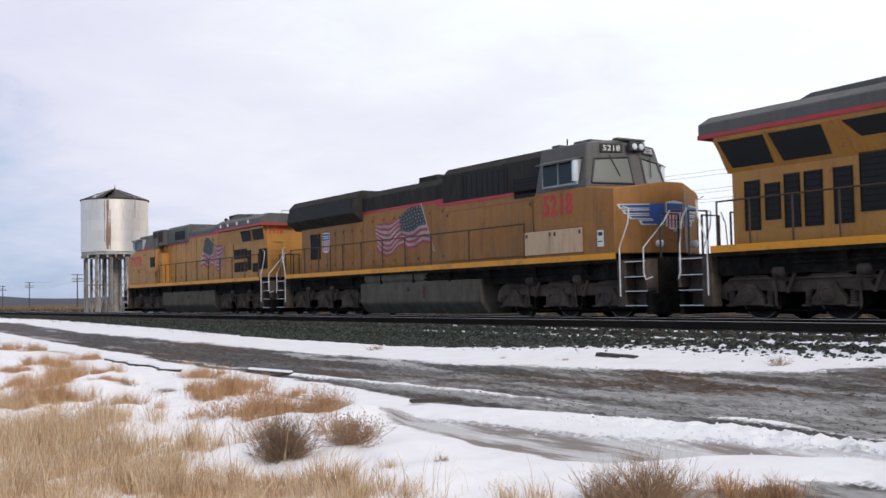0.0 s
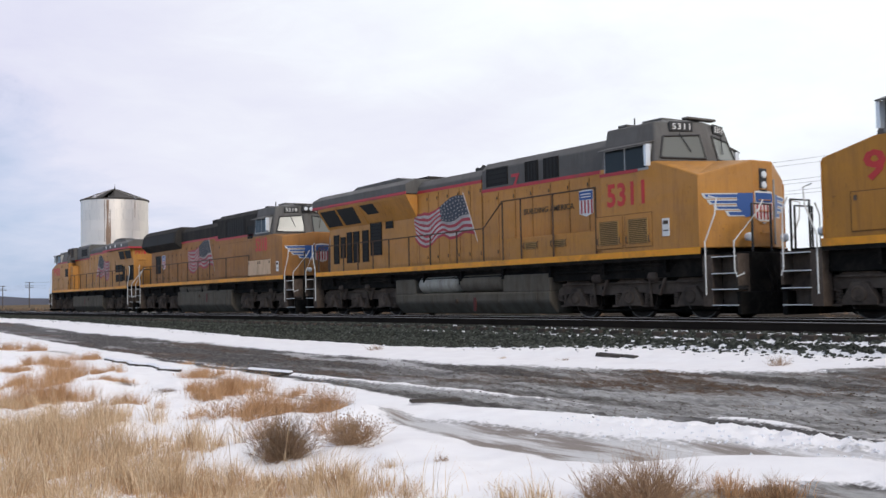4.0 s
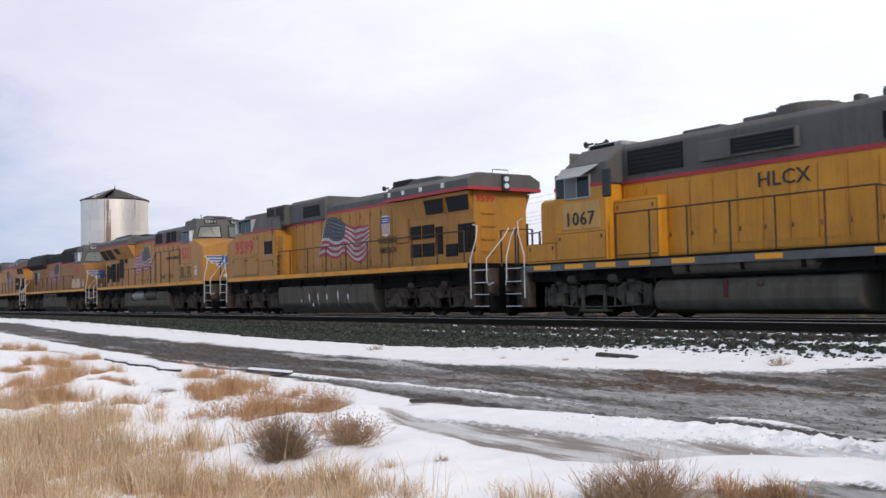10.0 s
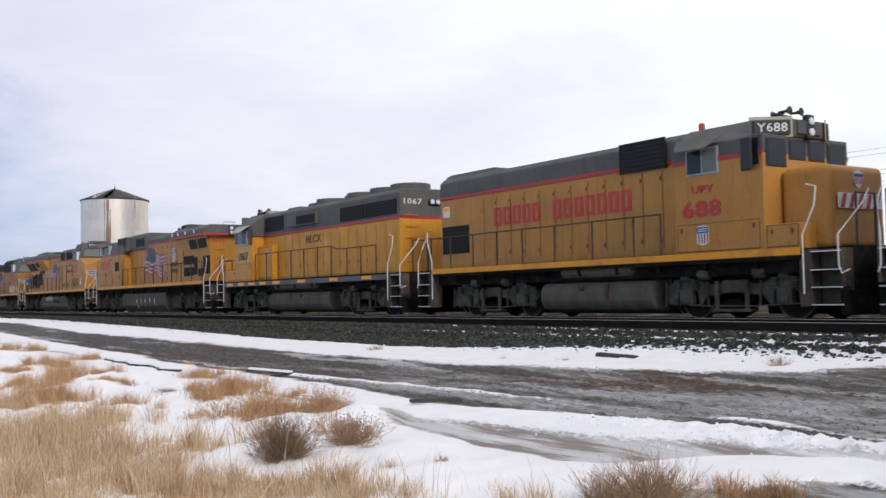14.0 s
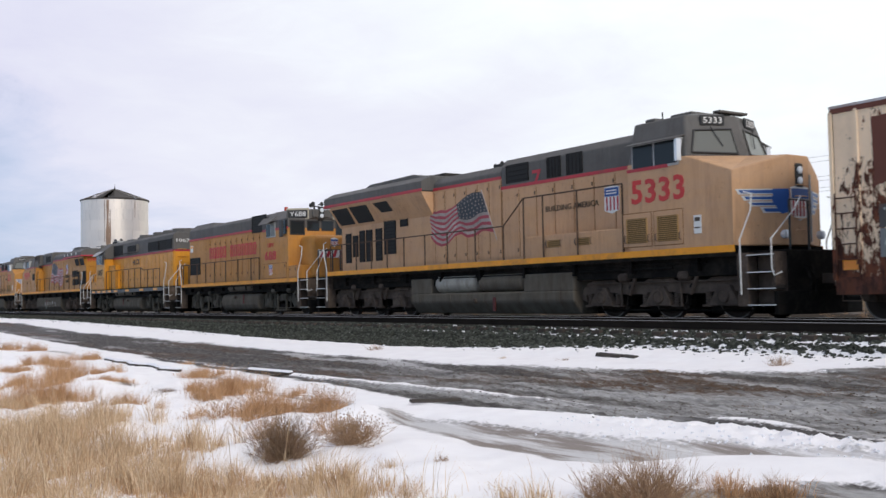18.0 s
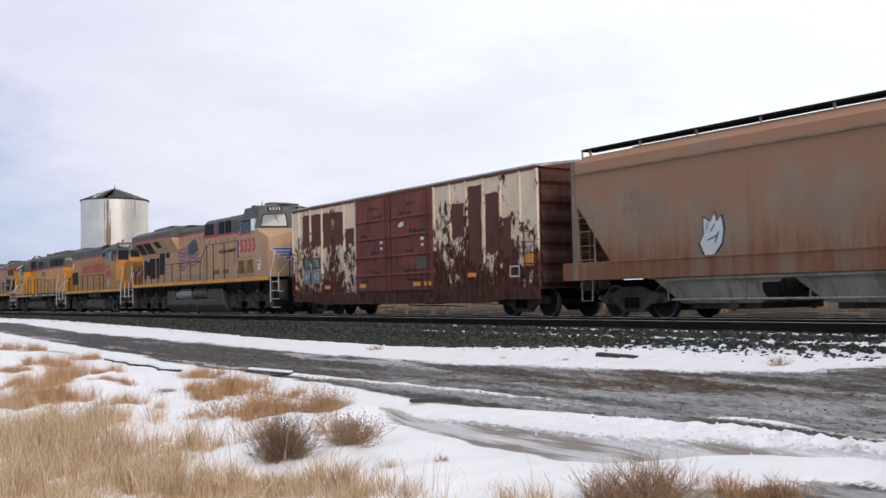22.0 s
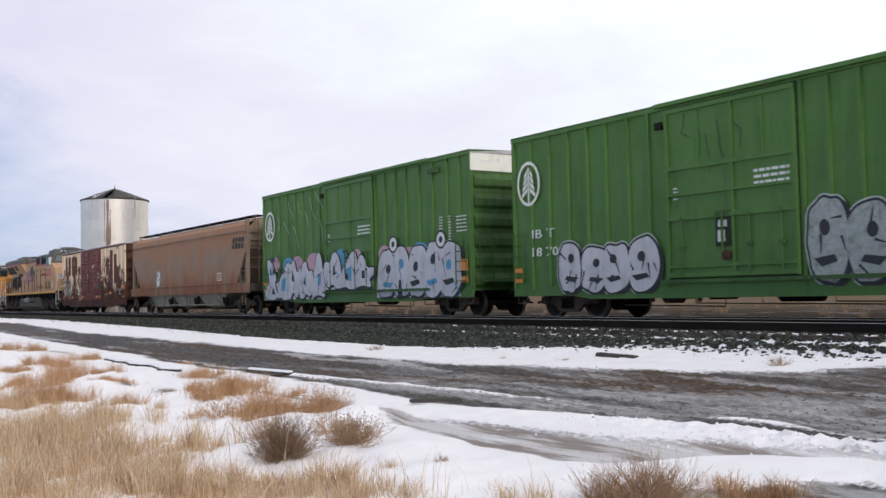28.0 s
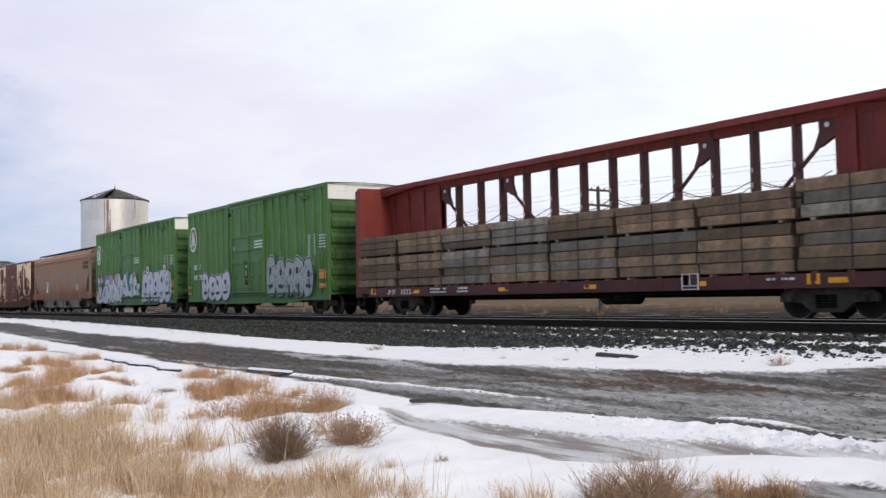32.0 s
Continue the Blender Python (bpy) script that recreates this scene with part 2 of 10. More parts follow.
# ---------------------------------------------------------------- mesh helpers
class Build:
    """Collects plain faces; done() gives the mesh."""

    def __init__(self):
        self.v, self.f = [], []

    def add(self, verts, faces):
        n = len(self.v)
        self.v.extend(verts)
        self.f.extend([tuple(i + n for i in f) for f in faces])
        return self

    def box(self, x0, x1, y0, y1, z0, z1):
        x0, x1, y0, y1, z0, z1 = min(x0, x1), max(x0, x1), min(y0, y1), max(y0, y1), min(z0, z1), max(z0, z1)
        return self.add([(x0, y0, z0), (x1, y0, z0), (x1, y1, z0), (x0, y1, z0), (x0, y0, z1), (x1, y0, z1), (x1, y1, z1), (x0, y1, z1)],
                        [(0, 3, 2, 1), (4, 5, 6, 7), (0, 1, 5, 4), (1, 2, 6, 5), (2, 3, 7, 6), (3, 0, 4, 7)])

    def prism(self, outline, a, b, axis):
        """An outline of 2D points, drawn out from a to b along the axis ('x': points are y, z; 'y': x, z; 'z': x, y)."""
        area = sum(p[0] * q[1] - q[0] * p[1] for p, q in zip(outline, outline[1:] + outline[:1]))
        if area < 0:
            outline = outline[::-1]
        a, b = min(a, b), max(a, b)
        put = {"x": lambda p, h: (h, p[0], p[1]), "y": lambda p, h: (p[0], h, p[1]), "z": lambda p, h: (p[0], p[1], h)}[axis]
        n = len(outline)
        verts = [put(p, a) for p in outline] + [put(p, b) for p in outline]
        flip = axis == "y"
        lo, hi = tuple(range(n)), tuple(range(n, 2 * n))
        faces = [lo if flip else lo[::-1], hi[::-1] if flip else hi]
        for i in range(n):
            j = (i + 1) % n
            q = (i, j, j + n, i + n)
            faces.append(q[::-1] if flip else q)
        return self.add(verts, faces)

    def tube(self, path, r, n=6, closed_ends=True):
        """A round bar along a path of points."""
        path = [Vector(p) for p in path]
        rings = []
        for i, p in enumerate(path):
            d = (path[min(i + 1, len(path) - 1)] - path[max(i - 1, 0)]).normalized()
            u = d.cross(Vector((0, 0, 1)) if abs(d.z) < 0.9 else Vector((0, 1, 0))).normalized()
            w = d.cross(u)
            rings.append([tuple(p + u * (r * math.cos(k * 2 * math.pi / n)) + w * (r * math.sin(k * 2 * math.pi / n))) for k in range(n)])
        verts = [v for ring in rings for v in ring]
        faces = []
        for i in range(len(rings) - 1):
            for k in range(n):
                faces.append((i * n + k, i * n + (k + 1) % n, (i + 1) * n + (k + 1) % n, (i + 1) * n + k))
        faces.append(tuple(range(n))[::-1])
        faces.append(tuple(range((len(rings) - 1) * n, len(rings) * n)))
        return self.add(verts, faces)

    def lathe(self, profile, centre, axis="z", n=24, caps=True):
        """Turns (radius, height) pairs about an axis through centre; closes the ends."""
        verts, faces = [], []
        for rad, h in profile:
            for k in range(n):
                a = k * 2 * math.pi / n
                c, s = rad * math.cos(a), rad * math.sin(a)
                p = {"z": (c, s, h), "y": (s, h, c), "x": (h, c, s)}[axis]
                verts.append(tuple(centre[i] + p[i] for i in range(3)))
        m = len(profile)
        for i in range(m - 1):
            for k in range(n):
                faces.append((i * n + k, i * n + (k + 1) % n, (i + 1) * n + (k + 1) % n, (i + 1) * n + k))
        if caps:
            faces.append(tuple(range(n))[::-1])
            faces.append(tuple(range((m - 1) * n, m * n)))
        return self.add(verts, faces)

    def mesh(self, name, mat):
        me = bpy.data.meshes.new(name)
        me.from_pydata(self.v, [], self.f)
        me.materials.append(mat)
        me.update()
        return me


def part(name, build, mat, parent, label="", bevel=0.0, smooth=False, segments=2):
    """Links one mesh under a thing or a part."""
    me = build.mesh(name, mat) if isinstance(build, Build) else build
    ob = new(name, me)
    ob.parent = parent
    if smooth:
        for p in me.polygons:
            p.use_smooth = True
    if bevel:
        bv = ob.modifiers.new("edges", "BEVEL")
        bv.width, bv.segments, bv.limit_method, bv.angle_limit = bevel, segments, "ANGLE", radians(30)
    if label:
        tagged(ob, label)
    return ob


def thing(name, build, mat, label, category, group="", kind="", bevel=0.0, smooth=False):
    ob = part(name, build, mat, None, bevel=bevel, smooth=smooth)
    return tagged(ob, label, category, group, kind)


def root(name, label, category, group="", kind=""):
    ob = new(name)
    ob.empty_display_size = 0.3
    return tagged(ob, label, category, group, kind)


def wording(name, text, size, x, y, z, mat, parent, side=-1, width=None, depth=0.006, label=""):
    """Painted letters standing on a side wall, turned into a mesh. side -1: read from -y, +1: read from +y. x, z: lower left corner."""
    cu = bpy.data.curves.new(name, "FONT")
    cu.body, cu.size, cu.extrude, cu.resolution_u, cu.offset = text, size, depth, 2, size * (0.026 if mat == MAT["number"] else 0.006)
    cu.space_character = 1.08 if text.isdigit() else 1.04
    tmp = bpy.data.objects.new("tmp", cu)
    scene.collection.objects.link(tmp)
    me = bpy.data.meshes.new_from_object(tmp.evaluated_get(bpy.context.evaluated_depsgraph_get()))
    bpy.data.objects.remove(tmp)
    me.name = name
    me.materials.clear()
    me.materials.append(mat)
    xs = [v.co.x for v in me.vertices]
    wide = max(xs) - min(xs)
    k = (width / wide) if width else 1.0
    x0 = min(xs)
    for v in me.vertices:
        a, b, c = (v.co.x - x0) * k, v.co.y, v.co.z
        v.co = (x + a, y - c, z + b) if side < 0 else (x - a, y + c, z + b)
    me.update()
    return part(name, me, mat, parent, label)


def face_wording(name, text, size, x, y, z, mat, parent, turn, width=None, depth=0.006, label=""):
    """Letters on a wall whose outward normal points along the horizontal angle turn (degrees); x, y, z: lower left corner."""
    ob = wording(name, text, size, 0, 0, 0, mat, parent, -1, width, depth, label)
    ob.matrix_basis = pose(x, y, z, 0, 0, turn + 90)
    return ob


def block_word(car, name, cells, x0, x1, z0, z1, y, mat, side=-1, lean=0.0, gaps=(), bold=0.22):
    """A painted company name as a row of plain upright block shapes; it spells nothing."""
    base = new(name)
    base.parent = car
    step, h = (x1 - x0) / cells, z1 - z0
    for k in range(cells):
        if k in gaps:
            continue
        u, v = step * bold, h * 0.17
        a, c = x0 + k * step + step * 0.10, x0 + (k + 1) * step - step * 0.12
        m = z0 + h * (0.42, 0.55, 0.48)[k % 3]
        shapes = [[(a, z0), (a + u, z0), (a + u, z1), (a, z1)], [(c - u, z0), (c, z0), (c, z1), (c - u, z1)]]
        shapes += [[(a + u, z1 - v), (c - u, z1 - v), (c - u, z1), (a + u, z1)], [(a + u, z0), (c - u, z0), (c - u, z0 + v), (a + u, z0 + v)]]
        if bold > 0.3:
            shapes = [[(a, z0), (c, z0), (c, m), (a, m)], [(a, m + v * 0.6), (c, m + v * 0.6), (c, z1), (a, z1)]]
        b = Build()
        for q in shapes:
            b.prism([(x + lean * (z - z0), z) for x, z in q], y, y + side * 0.010, "y")
        part("letter_block", b, mat, base)
    return base


# ---------------------------------------------------------------- ground
def ground_height(x, y):
    """Flat winter plain that rises a little to the railway bank; the bank carries both tracks."""
    x, y = np.asarray(x, float), np.asarray(y, float)
    z = np.interp(y, [3, 12.9, 13.0, 14.0, 22.0, 24.0, 400], [-0.98, -0.42, -0.40, -0.36, -0.36, -0.55, -0.55])
    return z


def lumps(x, y, scale, seed):
    """Smooth value noise from a few turned waves."""
    rnd = np.random.RandomState(seed)
    out = np.zeros_like(x)
    for k in range(7):
        a, ph, f = rnd.uniform(0, math.pi), rnd.uniform(0, 6.28), rnd.uniform(0.5, 1.6) / scale
        out += np.sin((x * math.cos(a) + y * math.sin(a)) * f * 2 * math.pi + ph)
    return out / 7


TOE = ([-200, -60, -49, -39, -32, -27, -20, -18.3, -15, -13, 20], [13.2, 13.2, 13.0, 12.65, 12.3, 12.0, 11.9, 12.05, 12.6, 12.9, 12.9])
ROAD_FAR = ([-200, -62, -50, -42, -35, -26, -19, -15.5, -12.5, -10.5, -9, -8.1, 20], [12.4, 12.0, 11.1, 10.6, 10.45, 10.28, 10.06, 10.23, 10.68, 11.14, 11.75, 12.3, 12.4])
ROAD_NEAR = ([-200, -52, -43, -32, -26, -22.8, -19, -15.5, -12.4, -11, -9.8, -8.2, -7, -5.6, 20], [9.4, 8.98, 8.52, 8.0, 7.88, 7.5, 7.57, 7.55, 7.4, 7.27, 7.41, 7.74, 7.87, 7.88, 7.8])
RUT_FAR = ([-200, -20, -17.4, -14.9, -13.4, -12.1, -9.84, -8.76, -7.26, -6.16, -5.3, 20], [6.98, 7.0, 6.82, 6.56, 6.47, 6.5, 6.49, 6.63, 6.86, 7.2, 7.6, 7.9])
RUT_NEAR = ([-200, -19.5, -16.9, -14.3, -12.6, -11.4, -10.1, -9.2, -8.1, -6.9, -6.5, -6.3, -6.1, -5.8, -4.9, 20], [6.95, 6.8, 6.6, 6.32, 6.22, 6.28, 6.02, 5.88, 5.81, 5.87, 5.92, 6.3, 6.7, 7.0, 7.35, 7.6])
SLIVER = ([-18.5, -16.3, -14.3, -12.3, -11.0, -10.0], [7.85, 7.97, 7.98, 8.1, 8.17, 8.28])
BANK_Y = np.array([11.5, 12.0, 12.9, 13.25, 13.5, 13.75, 14.3, 16.25, 17.4, 20.5, 22.1])
BANK_Z = np.array([-0.68, -0.475, -0.34, -0.205, -0.19, -0.085, -0.075, -0.075, -0.17, -0.17, -0.8])


def band(y, lo, hi):
    """Positive between lo and hi, in metres from the nearer edge."""
    return np.minimum(y - lo, hi - y)


SURFACE = {}


def surface(x, y):
    """Height of the finished ground at x, y."""
    x, y = np.asarray(x, float), np.asarray(y, float)
    xs, ys, z = SURFACE["xs"], SURFACE["ys"], SURFACE["z"]
    i = np.clip(np.searchsorted(xs, x) - 1, 0, len(xs) - 2)
    j = np.clip(np.searchsorted(ys, y) - 1, 0, len(ys) - 2)
    u, v = (x - xs[i]) / (xs[i + 1] - xs[i]), (y - ys[j]) / (ys[j + 1] - ys[j])
    return (z[i, j] * (1 - u) + z[i + 1, j] * u) * (1 - v) + (z[i, j + 1] * (1 - u) + z[i + 1, j + 1] * u) * v


def make_ground():
    xs = np.concatenate([-np.geomspace(4000, 130, 26), np.linspace(-128, -40, 180), np.linspace(-39.8, -13, 330), np.linspace(-12.95, 4, 300),
                         np.linspace(4.5, 40, 50), np.geomspace(45, 4000, 20)])
    ys = np.concatenate([-np.geomspace(4000, 8, 20), np.linspace(-7.5, 2, 24), np.linspace(2.1, 14, 300), np.linspace(14.2, 60, 90), np.geomspace(65, 4000, 40)])
    X, Y = np.meshgrid(xs, ys, indexing="ij")
    Z = ground_height(X, Y)
    wob = 0.10 * lumps(X, Y, 2.2, 3) + 0.07 * lumps(X, Y, 0.7, 5)
    Yw = Y + wob
    # bare: dirt road, ruts, the strip under the ballast; the rest lies under snow
    road = band(Yw, np.interp(X, *ROAD_NEAR), np.interp(X, *ROAD_FAR))
    # thin ridge of snow thrown up along the wheel track, and one small drift
    streak = np.abs(Yw - np.interp(X, *SLIVER)) - 0.09 * np.clip((X + 18.8) / 2, 0, 1) * np.clip((-9.8 - X) / 1.5, 0, 1)
    drift = (np.hypot((X + 6.85) / 0.62, (Yw - 8.33) / 0.10) - 1) * 0.25
    road = np.minimum(road, np.minimum(streak * 2, drift))
    rut = band(Yw, np.interp(X, *RUT_NEAR), np.interp(X, *RUT_FAR))
    scraped = np.minimum(band(Yw, 5.2 + 0 * X, np.interp(X, [-5.6, -5.0, -4.55, 20], [5.2, 6.35, 6.85, 7.6])), X + 5.4)
    far = band(Yw, 20.8 + 0 * X, 420 + 0.25 * np.abs(X))
    bare = np.maximum(np.maximum(np.maximum(road, rut - 0.05), far), scraped - 0.12)
    near = np.exp(-((X + 15) / 60) ** 2 - ((Y - 6) / 40) ** 2)
    depth = np.clip(0.5 - bare / 0.35, 0, 1)
    Z = Z + near * (0.06 * depth - 0.048 + 0.025 * lumps(X, Y, 3.1, 9) + 0.012 * lumps(X, Y, 0.9, 11))
    # ploughed ridge of lumpy snow between rut and road, low drifts round the bushes
    grain = np.random.RandomState(8).uniform(-1, 1, X.shape)
    grain = (grain + np.roll(grain, 1, 0) + np.roll(grain, 1, 1) + np.roll(np.roll(grain, 1, 0), 1, 1)) / 2
    mid_y = 0.35 * np.interp(X, *RUT_FAR) + 0.65 * np.interp(X, *ROAD_NEAR)
    ridge = np.exp(-((Y - mid_y) / 0.26) ** 2) * np.clip((X + 12) / 5, 0, 1) * np.clip((4 - X) / 4, 0, 1)
    Z = Z + ridge * (0.035 + (0.014 + 0.022 * np.clip((X + 8.5) / 2, 0, 1)) * grain)
    meadow = np.clip((np.interp(X, *RUT_NEAR) - 0.25 - Y) / 0.5, 0, 1) * np.clip((X + 45) / 8, 0, 1) * np.clip((-5.5 - X) / 3, 0, 1)
    Z = Z + meadow * (0.13 * np.clip(lumps(X, Y, 1.5, 31), -0.15, 0.6) + 0.05 * np.clip(lumps(X, Y, 0.55, 33), -0.2, 0.6))
    for hx, hy, hr, hh in ((-10.9, 6.0, 0.42, 0.15), (-8.6, 5.15, 0.55, 0.10), (-7.6, 4.5, 0.7, 0.07), (-16.0, 5.0, 0.6, 0.10), (-19.5, 5.2, 0.8, 0.12), (-18.0, 4.4, 0.7, 0.12), (-14.6, 3.9, 0.6, 0.12)):
        Z = Z + hh * np.exp(-((X - hx) ** 2 + (Y - hy) ** 2) / hr ** 2)
    Z = Z + 0.020 * grain * np.clip(road / 0.3, 0, 1) * (X > -45) * (X < 6)
    # wheel tracks along the road
    for off, w in ((0.35, 0.16), (0.62, 0.12), (0.8, 0.2)):
        yt = np.interp(X, *ROAD_NEAR) * (1 - off) + np.interp(X, *ROAD_FAR) * off + 0.12 * lumps(X, Y * 0, 6.0, 21)
        Z = Z - near * 0.03 * np.exp(-((Y - yt) / w) ** 2)
    # snow lies up to the toe of the stone bank, beyond it the ground dips under the stones
    foot = np.interp(Y, BANK_Y, BANK_Z)
    cover = np.clip((np.interp(X, *TOE) + 0.6 * wob + 0.05 * grain - Y) / 0.10, 0, 1)
    Z = np.where((Y > 11.6) & (Y < 22.0), np.maximum(Z, foot + 0.02) * cover + np.minimum(Z, foot - 0.10) * (1 - cover), Z)
    nx, ny = X.shape
    SURFACE.update(xs=xs, ys=ys, z=Z)
    verts = np.stack([X, Y, Z], -1).reshape(-1, 3)
    i = np.arange(nx * ny).reshape(nx, ny)
    faces = np.stack([i[:-1, :-1], i[1:, :-1], i[1:, 1:], i[:-1, 1:]], -1).reshape(-1, 4)
    me = bpy.data.meshes.new("ground")
    me.from_pydata(verts.tolist(), [], faces.tolist())
    for name, field in (("bare", bare), ("road", road), ("rut", rut), ("far", far)):
        a = me.attributes.new(name, "FLOAT", "POINT")
        a.data.foreach_set("value", np.clip(field, -3, 3).astype(np.float32).ravel())
    for p in me.polygons:
        p.use_smooth = True
    me.materials.append(ground_material())
    ob = new("ground", me)
    tagged(ob, "flat winter ground of snow, frozen mud road and dry soil", "ground", kind="structure")


def ground_material():
    m = bpy.data.materials.new("snow_and_mud")
    m.use_nodes = True
    t = m.node_tree
    b = t.nodes["Principled BSDF"]
    co = t.nodes.new("ShaderNodeTexCoord")

    def attr(name):
        a = t.nodes.new("ShaderNodeAttribute")
        a.attribute_name = name
        return a.outputs["Fac"]

    def noise_at(scale, detail=8.0, rough=0.65, stretch=None):
        n = nd(t, "ShaderNodeTexNoise", Scale=scale, Detail=detail, Roughness=rough)
        if stretch:
            mp = t.nodes.new("ShaderNodeMapping")
            mp.inputs["Scale"].default_value = stretch
            t.links.new(co.outputs["Object"], mp.inputs[0])
            t.links.new(mp.outputs[0], n.inputs["Vector"])
        else:
            t.links.new(co.outputs["Object"], n.inputs["Vector"])
        return n.outputs[0]

    def rng(v, a, c, lo=0.0, hi=1.0):
        r = t.nodes.new("ShaderNodeMapRange")
        for key, x in (("From Min", a), ("From Max", c), ("To Min", lo), ("To Max", hi)):
            r.inputs[key].default_value = x
        t.links.new(v, r.inputs[0])
        return r.outputs[0]

    def mth(op, a, c):
        n = t.nodes.new("ShaderNodeMath")
        n.operation = op
        for k, x in enumerate((a, c)):
            if isinstance(x, (int, float)):
                n.inputs[k].default_value = x
            else:
                t.links.new(x, n.inputs[k])
        return n.outputs[0]

    def mix(f, a, c):
        n = t.nodes.new("ShaderNodeMix")
        n.data_type = "RGBA"
        for k, x in ((0, f), (6, a), (7, c)):
            if isinstance(x, tuple):
                n.inputs[k].default_value = (*x, 1)
            else:
                t.links.new(x, n.inputs[k])
        return n.outputs[2]

    streaks = noise_at(1.0, 9.0, 0.7, (0.35, 2.6, 1.0))
    mid = noise_at(2.2)
    fine = noise_at(14.0, 6.0)
    # mud: grey-brown frozen, dark wet streaks, thin ice
    sx = t.nodes.new("ShaderNodeSeparateXYZ")
    t.links.new(co.outputs["Object"], sx.inputs[0])
    away = rng(sx.outputs[0], -10.0, -24.0, 0.0, 1.0)
    tone = mth("SUBTRACT", streaks, mth("MULTIPLY", away, 0.17))
    mud = mix(rng(tone, 0.40, 0.55), (0.066, 0.058, 0.052), (0.38, 0.372, 0.365))
    grit = noise_at(3.0, 9.0, 0.75, (0.5, 2.2, 1.0))
    mud = mix(rng(grit, 0.52, 0.66, 0.0, 0.75), mud, (0.122, 0.112, 0.103))
    wet = noise_at(0.55, 8.0, 0.65, (0.16, 1.5, 1.0))
    mud = mix(rng(mth("ADD", wet, mth("MULTIPLY", away, 0.13)), 0.49, 0.55, 0.0, 0.92), mud, (0.048, 0.041, 0.037))
    mud = mix(rng(fine, 0.60, 0.75, 0, 0.6), mud, (0.31, 0.305, 0.30))
    crust = noise_at(6.0, 8.0, 0.8, (0.7, 2.0, 1.0))
    mud = mix(rng(crust, 0.50, 0.60, 0.0, 0.7), mud, (0.185, 0.173, 0.163))
    brown = mth("MULTIPLY", rng(noise_at(0.5, 6.0, 0.7, (0.3, 1.6, 1.0)), 0.50, 0.60), rng(crust, 0.40, 0.52))
    mud = mix(mth("MULTIPLY", brown, rng(attr("rut"), 0.0, -0.3)), mud, (0.085, 0.05, 0.03))
    mud = mix(rng(attr("rut"), -0.1, 0.15, 0.0, 0.72), mud, (0.80, 0.78, 0.775))
    mud = mix(mth("MULTIPLY", rng(attr("rut"), -0.1, 0.10), rng(streaks, 0.49, 0.58, 0.0, 0.85)), mud, (0.20, 0.155, 0.128))
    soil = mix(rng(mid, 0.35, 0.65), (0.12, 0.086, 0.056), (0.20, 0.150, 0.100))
    # soil coloured darker near the tracks to keep the gaps under the train dark
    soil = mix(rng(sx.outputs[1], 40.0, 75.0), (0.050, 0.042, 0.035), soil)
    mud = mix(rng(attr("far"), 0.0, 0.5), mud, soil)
    snow = mix(rng(mid, 0.35, 0.7), (0.93, 0.905, 0.90), (0.86, 0.83, 0.83))
    edge = mth("ADD", attr("bare"), mth("MULTIPLY", mth("SUBTRACT", streaks, 0.5), 0.62))
    edge = mth("ADD", edge, mth("MULTIPLY", mth("SUBTRACT", fine, 0.5), 0.45))
    # shallow drift left lying on the road in thin streaks
    left = rng(noise_at(0.9, 7.0, 0.6, (0.22, 2.0, 1.0)), 0.56, 0.63, 0.0, 0.45)
    bare = rng(edge, -0.06, 0.06)
    bare = mth("MULTIPLY", bare, mth("SUBTRACT", 1.0, mth("MULTIPLY", mth("MULTIPLY", left, rng(attr("far"), 0.0, -0.5)), rng(attr("road"), 0.9, 0.1, 0.2, 1.0))))
    patch = rng(noise_at(0.35, 7.0, 0.6), 0.56, 0.62)
    farsnow = mth("MULTIPLY", rng(attr("far"), 0.0, 0.4), patch)
    bare = mth("MULTIPLY", bare, mth("SUBTRACT", 1.0, mth("MULTIPLY", farsnow, 0.10)))
    t.links.new(mix(bare, snow, mud), b.inputs["Base Color"])
    t.links.new(mth("MAXIMUM", rng(bare, 0, 1, 0.85, 0.58), rng(attr("far"), 0.0, 0.4)), b.inputs["Roughness"])
    t.links.new(rng(attr("far"), 0.0, 0.4, 0.12, 0.0), b.inputs["Specular IOR Level"])
    bp = t.nodes.new("ShaderNodeBump")
    bp.inputs["Strength"].default_value = 0.8
    bp.inputs["Distance"].default_value = 0.05
    t.links.new(mth("ADD", mth("MULTIPLY", mid, 0.7), mth("MULTIPLY", fine, rng(bare, 0, 1, 0.15, 0.6))), bp.inputs["Height"])
    t.links.new(bp.outputs[0], b.inputs["Normal"])
    return m


make_ground()


# ---------------------------------------------------------------- tracks
def make_track(name, yc, top, x0=-900.0, x1=120.0):
    """One track: two rails with head, web and foot; ties under them."""
    tr = root(name, "straight railway track with dark steel rails on wooden ties", "railway track", kind="structure")
    tr.location = (0, yc, top)
    for sgn in (-1, 1):
        y = sgn * 0.755
        b = Build().prism([(y - 0.075, -0.18), (y + 0.075, -0.18), (y + 0.075, -0.165), (y + 0.012, -0.145), (y + 0.012, -0.045), (y + 0.036, -0.035),
                           (y + 0.036, -0.006), (y - 0.036, -0.006), (y - 0.036, -0.035), (y - 0.012, -0.045), (y - 0.012, -0.145), (y - 0.075, -0.165)], x0, x1, "x")
        rail = part("rail", b, MAT["rail"], tr)
        part("rail_head", Build().prism([(y - 0.034, -0.006), (y + 0.034, -0.006), (y + 0.026, 0.0), (y - 0.026, 0.0)], x0, x1, "x"), MAT["rail_top"], rail)
    return tr


